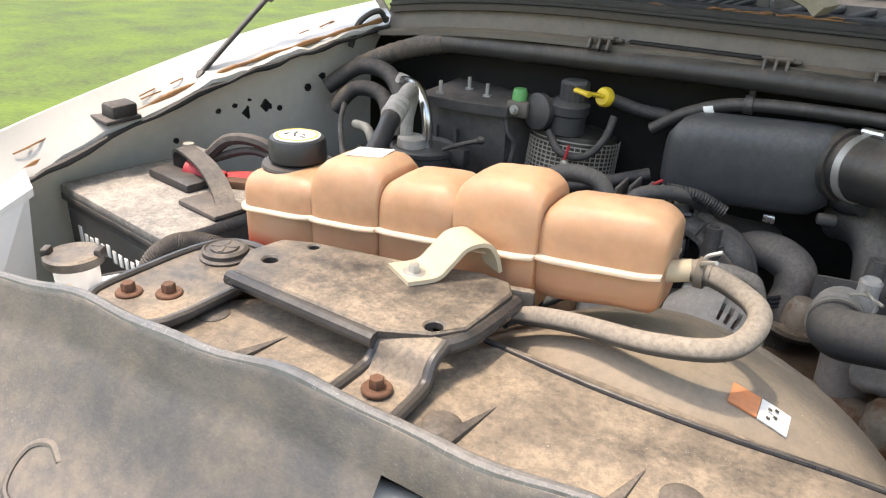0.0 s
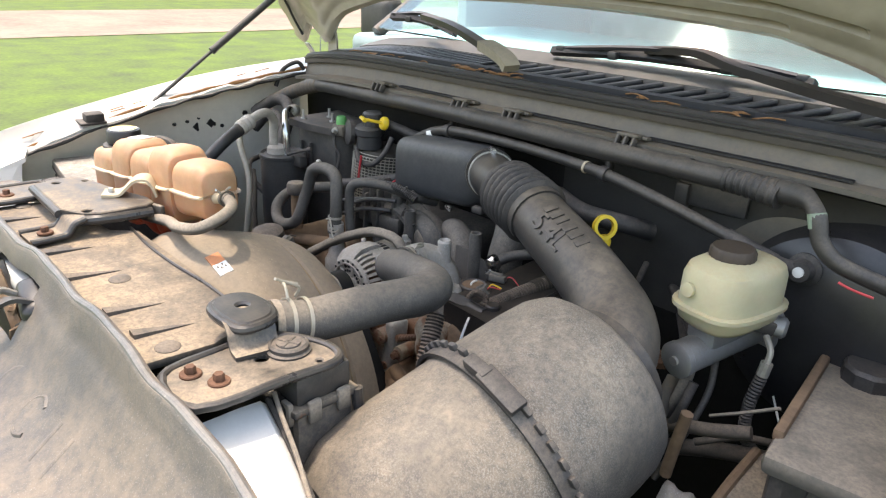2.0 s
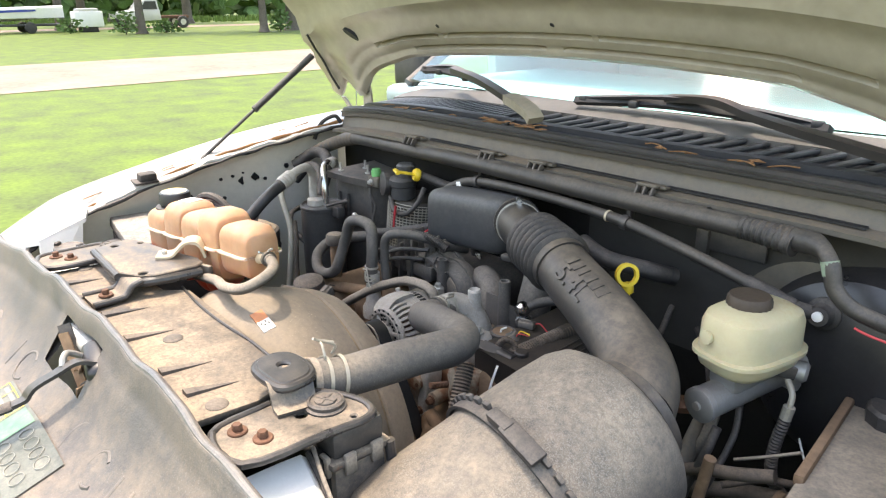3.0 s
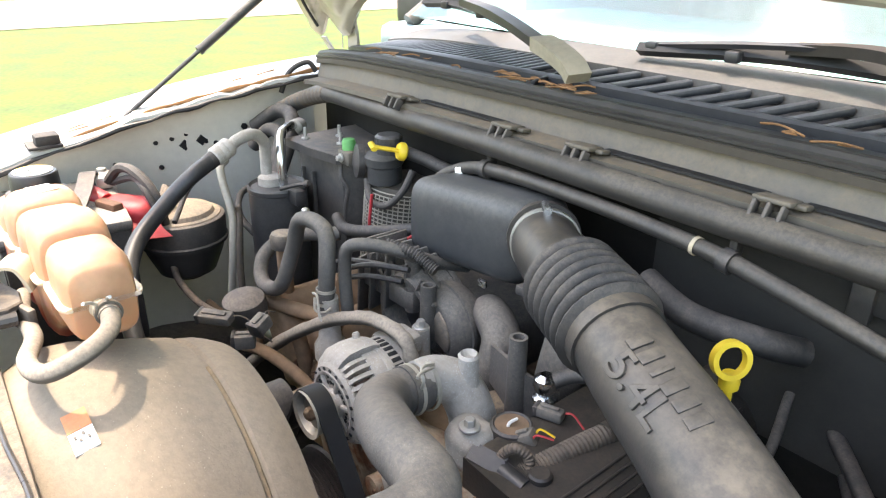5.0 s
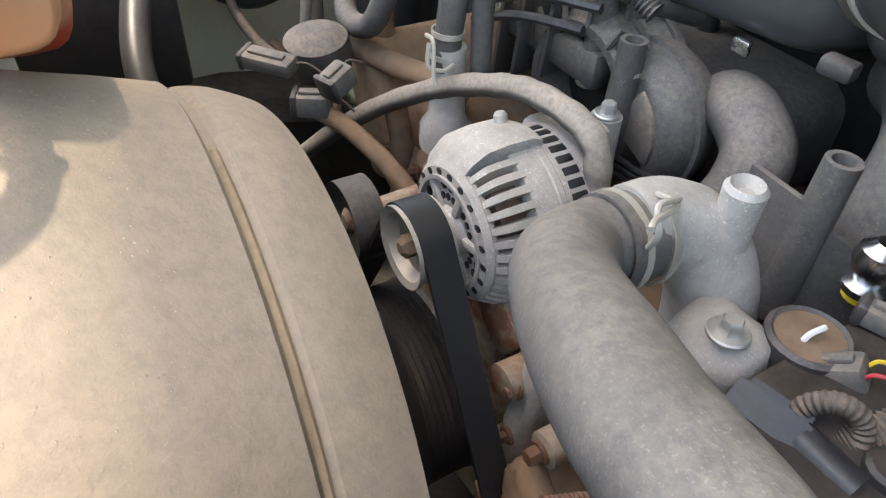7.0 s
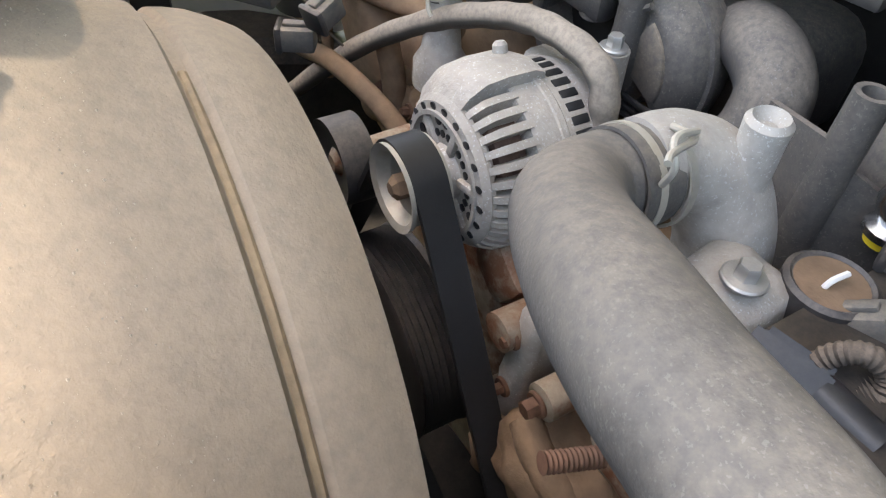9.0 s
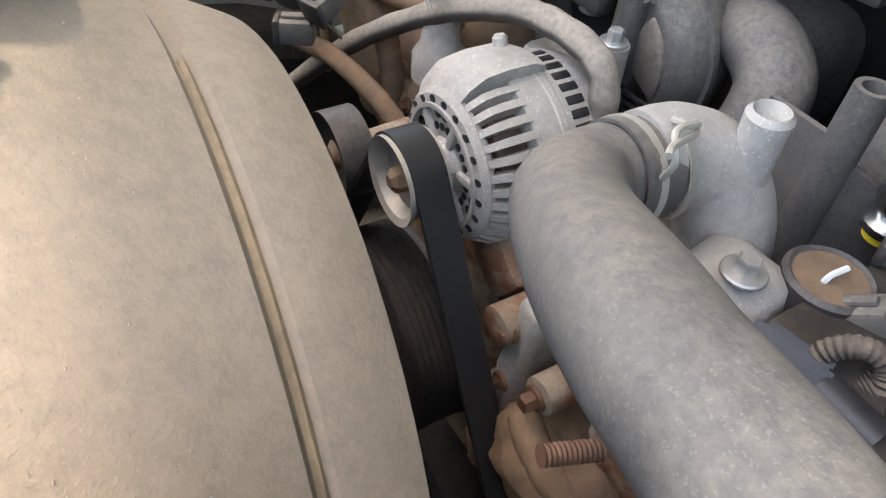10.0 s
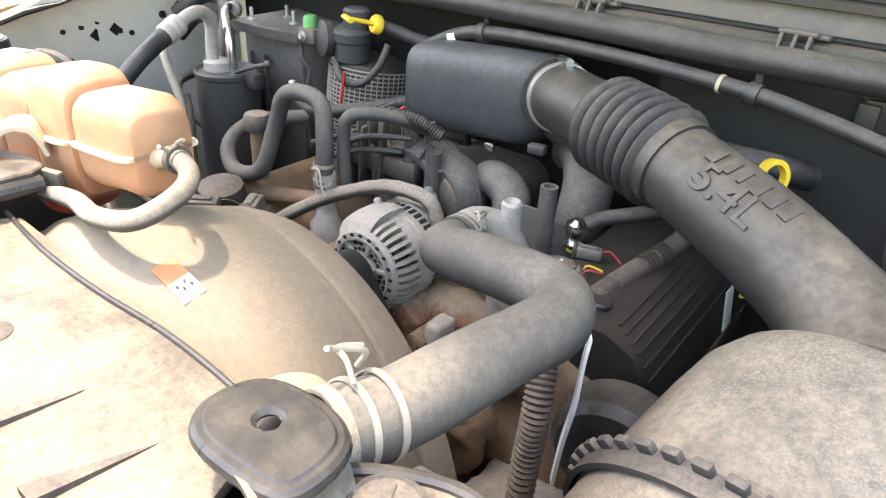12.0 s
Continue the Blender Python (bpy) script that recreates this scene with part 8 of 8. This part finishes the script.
part("cup", lathe((0.600, 0.625, 1.148), (1, 0.3, -0.1), [(0.013, -0.01), (0.014, 0.004), (0.01, 0.008)], 18), "cast", fs)
part("lead", tube([(0.592, 0.605, 1.14), (0.604, 0.595, 1.128), (0.605, 0.59, 1.112)], 0.004, 8, 4), "cream_metal", fs)
part("sleeve", tube([(0.605, 0.59, 1.113), (0.603, 0.588, 1.095)], 0.0075, 10, 3), "cream_metal", fs)
part("loom", corrugated([(0.603, 0.588, 1.095), (0.598, 0.582, 1.05), (0.602, 0.58, 1.01), (0.62, 0.585, 0.985)], 0.0075, 0.004), "rubber", fs)
part("rim", hoop((0.635, 0.747, 1.12), (0, 1, 0), 0.15, 0.008, 0.012, 56), "tank_black", booster)
part("check_valve", lathe((0.593, 0.697, 1.206), (0, -1, 0.1), [(0.022, 0), (0.022, 0.012), (0.016, 0.016), (0.013, 0.03)], 20), "rubber", booster, "black check valve")
part("valve_cap", lathe((0.593, 0.667, 1.209), (0, -1, 0.1), [(0.0068, 0), (0.0068, 0.003), (0.004, 0.004)], 20), "white", booster, "white plastic disc")
part("valve_hose", tube([(0.585, 0.676, 1.208), (0.565, 0.664, 1.214), (0.54, 0.658, 1.222)], 0.01, 12, 4), "rubber", booster)
part("dust_cover", lathe((0.565, 0.752, 1.145), (0, -1, 0), [(0.120, -0.02), (0.120, 0.012), (0.112, 0.02), (0.100, 0.022)], 56), "cowl", booster, "dusty tan ring behind the booster")
fb = thing("fuse_box", "dusty black under-hood fuse box with a tan-edged lid", "fuse box", (0.76, 0.58, 0.9))
part("case", rbox((0.79, 0.575, 1.0), (0.26, 0.25, 0.16), 0.012, (0, 0, 6)), "black_dusty", fb)
part("lid", rbox((0.79, 0.575, 1.085), (0.275, 0.265, 0.024), 0.008, (0, 0, 6)), "lid", fb, "dust-covered lid")
part("lid_edge", rbox((0.655, 0.585, 1.098), (0.012, 0.23, 0.016), 0.004, (0, 0, 6)), "brown", fb, "tan dirt-caked lid edge")
part("knob", lathe((0.70, 0.675, 1.092), (0, 0, 1), [(0.034, 0), (0.034, 0.022), (0.03, 0.027), (0.01, 0.028)], 10), "black", fb, "dusty black knob")
part("latch", rbox((0.70, 0.447, 1.06), (0.03, 0.016, 0.03), 0.004), "black", fb)
tray = thing("battery_tray", "dusty curved black cover below the fuse box", "tray", (0.66, 0.42, 0.85))
part("cover", loft([[(0.64 + 0.02 * k, y + 0.01 * k, z) for y, z in ((0.30, 0.93), (0.36, 1.0), (0.44, 1.025), (0.52, 1.035), (0.52, 1.02), (0.36, 0.98), (0.31, 0.92))] for k in range(0, 9)]), "shield", tray)
part("lip", tube([(0.637, 0.30, 0.93), (0.637, 0.36, 1.0), (0.637, 0.44, 1.026), (0.637, 0.52, 1.036)], 0.006, 8, 5), "brown", tray)
solo("scrap_paper", rbox((0.70, 0.40, 1.021), (0.05, 0.028, 0.002), 0.0008, (10, 0, 35)), "paper", "torn pale paper scrap on the tray", "paper")
chain = thing("grey_casting", "rough grey cast bracket beside the tray", "casting", (0.60, 0.42, 0.85))
part("body", lumpy_block((0.595, 0.40, 0.93), (0.05, 0.16, 0.05), 0.014, 0.01, (20, 0, 10), seed=41.0), "alu", chain, smooth=80)

# firewall bracket right of the conduit
fwb = thing("firewall_bracket", "dark steel bracket hanging from the firewall", "bracket", (0.44, 0.72, 1.25))
part("plate", rbox((0.445, 0.722, 1.258), (0.10, 0.006, 0.035), 0.002), "black_dusty", fwb)
part("tab", rbox((0.40, 0.718, 1.252), (0.02, 0.012, 0.04), 0.002), "black_dusty", fwb)
hc = thing("line_clamp", "small black clamp on the vacuum line", "clamp", (0.25, 0.645, 1.27), "line clamps")
part("loop", hoop((0.305, 0.6525, 1.274), (1, -0.1, -0.1), 0.0086, 0.003, 0.012, 20), "black", hc)
part("stem", rbox((0.305, 0.664, 1.292), (0.008, 0.014, 0.03), 0.002), "black", hc)
solo("line_tag", hoop((0.271, 0.655, 1.277), (1, -0.1, -0.1), 0.0086, 0.001, 0.004, 20), "cream_strap", "small pale yellow tag on the vacuum line", "tag")
hc2 = thing("line_clamp", "small black clamp on the vacuum line", "clamp", (-0.03, 0.662, 1.277), "line clamps")
part("loop", hoop((-0.03, 0.662, 1.277), (1, 0, 0.05), 0.0086, 0.003, 0.010, 20), "black", hc2)
part("stem", rbox((-0.03, 0.672, 1.296), (0.008, 0.012, 0.03), 0.002), "black", hc2)
part("print_bar", hoop((-0.075, 0.6635, 1.2645), (0.9, 0, 0.35), 0.0086, 0.0006, 0.012, 20), "paper", hc2)

# grains of dirt lying on the radiator cover and the shroud
grit_rnd = random.Random(21)
M["grit"] = surf("pale_dirt_grains", (0.34, 0.285, 0.22), 0.9, var=0.4, scale=200, bump=0.0)
for place, label in (("cover", "fine grains of dirt scattered on the radiator cover"), ("shroud", "fine grains of dirt scattered on the fan shroud")):
    gb = bmesh.new()
    for k in range(900):
        size = 0.00025 + 0.0007 * grit_rnd.random() ** 3
        if place == "cover":
            c = Vector((grit_rnd.uniform(-0.28, 0.24), grit_rnd.uniform(-0.02, 0.09), 1.1942))
        else:
            x, y = grit_rnd.uniform(-0.02, 0.21), grit_rnd.uniform(0.15, 0.235)
            c = Vector((x, y, shroud_at(y, x) - 0.0002))
        v = [gb.verts.new(c + Vector(p) * size) for p in ((1, 0, 0), (-0.4, 0.9, 0), (-0.5, -0.8, 0.1), (0, 0, 0.9))]
        for f in ((0, 1, 3), (1, 2, 3), (2, 0, 3), (0, 2, 1)):
            gb.faces.new([v[q] for q in f])
    solo("dirt_grit", gb, "grit", label, "dirt", kind="stuff")


# ---- distance: trees, woods, parked pickup, boat ----
def leaf_clump(bm, c, size, rnd):
    d = Vector((rnd.uniform(-1, 1), rnd.uniform(-1, 1), rnd.uniform(-0.6, 0.6))).normalized()
    s, u, t = axes_of(d)
    a, b = size * rnd.uniform(0.6, 1.2), size * rnd.uniform(0.4, 0.9)
    bm.faces.new([bm.verts.new(c + s * (a * x) + u * (b * y) + t * (0.2 * a * abs(x))) for x, y in ((-1, 0), (-0.3, -0.8), (0.6, -0.6), (1, 0.1), (0.4, 0.8), (-0.5, 0.7))])


def tree(place, height, girth, seed):
    rnd = random.Random(seed)
    t = thing("tree", "tall shade tree with a grey trunk at the lawn's edge", "tree", place, "trees across the road")
    base = Vector(place)
    lean = Vector((rnd.uniform(-0.3, 0.3), rnd.uniform(-0.3, 0.3), 0))
    bm = tube([base, base + lean * 0.3 + Vector((0, 0, height * 0.25)), base + lean + Vector((0, 0, height * 0.6))], lambda u: girth * (1.25 - 0.75 * u) + girth * 0.5 * max(0, 0.06 - u) / 0.06, 12, 8)
    tips = []
    for k in range(7):
        a = rnd.uniform(0, 6.28)
        h0 = height * rnd.uniform(0.3, 0.55)
        p0 = base + lean * (h0 / height) + Vector((0, 0, h0))
        p1 = p0 + Vector((math.cos(a), math.sin(a), 0.6)) * height * rnd.uniform(0.15, 0.28)
        tube([p0, p0.lerp(p1, 0.5) + Vector((0, 0, -0.15)), p1], lambda u: girth * 0.4 * (1 - 0.8 * u), 7, 4, bm=bm)
        tips.append(p1)
    part("trunk", bm, "trunk", t)
    cr = bmesh.new()
    tips.append(base + lean + Vector((0, 0, height * 0.75)))
    for k in range(420):
        c = rnd.choice(tips) + Vector((rnd.gauss(0, 1), rnd.gauss(0, 1), rnd.gauss(0, 0.7))) * height * 0.12
        leaf_clump(cr, c, 0.45, rnd)
    part("crown", cr, "leaf", t)


for i, (x, y, hgt, g) in enumerate(((-41, 14.6, 11, 0.21), (-60, 25.3, 13, 0.34), (-37.5, 20.3, 9, 0.2), (-58, 16.4, 12, 0.3), (-51, 13.0, 12, 0.25), (-39, 23.0, 10, 0.3), (-58, 4.0, 12, 0.4), (-52, 33, 12, 0.35), (-45, -6, 11, 0.35))):
    tree((x, y, 0), hgt, g, 100 + i)

rnd = random.Random(7)
wood = bmesh.new()
for k in range(9000):
    y = rnd.uniform(-70, 110)
    depth = rnd.random()
    top = 9 + 4 * noise.noise(Vector((y * 0.08, 0, 2)))
    z = rnd.random() ** 1.2 * top
    leaf_clump(wood, Vector((-78 - 16 * depth + 3 * noise.noise(Vector((y * 0.12, z * 0.1, 5))), y, 0.3 + z)), 1.1, rnd)
solo("far_woods", wood, "leaf", "dense green woods behind the farm track", "woods", kind="stuff")
tall = bmesh.new()
for k in range(5000):
    x, y = -62 - 10 * rnd.random(), rnd.uniform(-40, 80)
    hgt = rnd.uniform(0.25, 0.6)
    a = rnd.uniform(0, 6.28)
    d = Vector((math.cos(a), math.sin(a), 0)) * 0.12
    c = Vector((x, y, 0))
    tall.faces.new([tall.verts.new(p) for p in (c - d, c + d, c + d * 0.3 + Vector((0, 0, hgt)), c - d * 0.5 + Vector((0, 0, hgt * 0.8)))])
M["tall_grass"] = surf("tall_grass", (0.11, 0.17, 0.035), 0.8, var=0.4, scale=1.0, bump=0.0)
solo("tall_grass", tall, "tall_grass", "taller grass tufts along the trees", "grass", kind="stuff")

fp = thing("parked_pickup", "white cab pickup without a bed parked across the road", "truck", (-50, 18.5, 0))
FY = 18.5


def prism(profile, x0, x1, bev=0.03):
    bm = bmesh.new()
    a = [bm.verts.new((x0, y, z)) for y, z in profile]
    b = [bm.verts.new((x1, y, z)) for y, z in profile]
    n = len(a)
    for i in range(n):
        bm.faces.new((a[i], a[(i + 1) % n], b[(i + 1) % n], b[i]))
    bm.faces.new(a[::-1])
    bm.faces.new(b)
    bmesh.ops.recalc_face_normals(bm, faces=bm.faces)
    if bev:
        bmesh.ops.bevel(bm, geom=bm.edges[:], offset=bev, segments=2, affect="EDGES", profile=0.5)
    return bm


part("body", prism([(FY - 2.4, 0.6), (FY - 2.45, 1.05), (FY - 1.2, 1.2), (FY + 0.35, 1.2), (FY + 0.4, 0.55), (FY - 1.1, 0.5)], -50.9, -49.1), "paint", fp)
part("cab", prism([(FY - 1.2, 1.18), (FY - 0.6, 1.85), (FY + 0.25, 1.88), (FY + 0.36, 1.18)], -50.8, -49.2), "paint", fp)
part("side_window", prism([(FY - 0.95, 1.25), (FY - 0.55, 1.75), (FY + 0.15, 1.76), (FY + 0.2, 1.25)], -49.19, -49.16, 0), "black_clean", fp)
part("bumper", rbox((-50, FY - 2.5, 0.6), (1.8, 0.15, 0.25), 0.04), "black", fp)
part("chassis", rbox((-50, FY + 1.4, 0.75), (0.9, 2.2, 0.18), 0.03), "rust", fp)
for y in (FY - 1.6, FY + 1.9):
    for x in (-49.25, -50.75):
        w = part("wheel", lathe((x - 0.12, y, 0.4), (1, 0, 0), [(0.2, 0), (0.38, 0.02), (0.4, 0.06), (0.4, 0.2), (0.38, 0.24), (0.2, 0.25)], 24), "rubber", fp)
        part("rim", lathe((x - 0.13, y, 0.4), (1, 0, 0), [(0.05, 0.0), (0.2, 0.01), (0.2, 0.26), (0.05, 0.27)], 16), "zinc", w)
boat = thing("motorboat", "white motorboat with a blue stripe on its trailer", "boat", (-47.5, 9.2, 0))
hull = []
for k in range(9):
    u = k / 8
    y = lerp(6.2, 12.4, u)
    w = 1.0 * (1 - max(0, (u - 0.45) / 0.55) ** 2 * 0.95)
    top = lerp(1.25, 1.45, u)
    hull.append([(-47.5 + sx * w, y, z) for sx, z in ((-1, top), (-0.85, 0.85), (0, 0.6 + 0.35 * u * u), (0.85, 0.85), (1, top), (0, top + 0.1))])
part("hull", loft(hull), "white", boat)
M["blue"] = surf("blue_stripe", (0.02, 0.05, 0.3), 0.4, var=0.1, scale=4, bump=0.0)
part("stripe", loft([[(-47.5 + (1.0 * (1 - max(0, (k / 8 - 0.45) / 0.55) ** 2 * 0.95)) + 0.015, lerp(6.2, 12.2, k / 8), lerp(1.15, 1.35, k / 8) + dz) for dz in (-0.08, 0.04)] + [(-47.5 + (1.0 * (1 - max(0, (k / 8 - 0.45) / 0.55) ** 2 * 0.95)) - 0.02, lerp(6.2, 12.2, k / 8), lerp(1.15, 1.35, k / 8) + dz) for dz in (0.04, -0.08)] for k in range(9)]), "blue", boat)
part("windscreen", prism([(8.6, 1.45), (8.9, 1.95), (9.0, 1.95), (9.1, 1.45)], -48.2, -46.8, 0.02), "glass", boat)
part("seat", rbox((-47.5, 7.6, 1.6), (1.3, 0.8, 0.4), 0.08), "red", boat)
part("trailer", rbox((-47.5, 9.3, 0.45), (1.2, 6.4, 0.12), 0.03), "black", boat)
for x in (-46.6, -48.4):
    for y in (7.0, 10.3):
        part("wheel", lathe((x - 0.1, y, 0.32), (1, 0, 0), [(0.15, 0), (0.3, 0.02), (0.32, 0.05), (0.32, 0.15), (0.3, 0.18), (0.15, 0.2)], 20), "rubber", boat)
part("prop", rbox((-47.0, 12.8, 0.3), (0.08, 0.08, 0.6), 0.02), "zinc", boat)
ub = thing("utility_box", "small pale utility trailer box beside the boat", "box", (-46.5, 13.4, 0))
part("box", rbox((-46.5, 13.4, 0.75), (1.0, 1.6, 0.9), 0.06), "white", ub)
part("roof", rbox((-46.5, 13.4, 1.25), (0.9, 1.2, 0.25), 0.1), "paint", ub)
part("leg", rbox((-46.5, 13.4, 0.15), (0.6, 1.0, 0.32), 0.03), "rubber", ub)


def shrub(place, wide, high, seed):
    rnd = random.Random(seed)
    sh = thing("shrub", "small leafy shrub at the foot of a tree", "shrub", place, "shrubs by the trees")
    st = bmesh.new()
    for k in range(5):
        a = rnd.uniform(0, 6.28)
        tube([Vector(place), Vector(place) + Vector((0.25 * math.cos(a), 0.25 * math.sin(a), high * 0.7))], 0.02, 5, 2, bm=st)
    part("stems", st, "trunk", sh)
    lv = bmesh.new()
    for k in range(150):
        c = Vector(place) + Vector((rnd.gauss(0, 0.3) * wide, rnd.gauss(0, 0.4) * wide, high * (0.12 + 0.8 * rnd.random() ** 1.3)))
        leaf_clump(lv, c, 0.13, rnd)
    part("leaves", lv, "leaf", sh)


for k, (x, y, wide, high) in enumerate(((-40.6, 13.6, 0.8, 1.3), (-40.8, 15.9, 0.9, 0.7), (-37.2, 21.2, 0.7, 1.3), (-44.5, 11.8, 0.8, 0.9))):
    shrub((x, y, 0), wide, high, 300 + k)
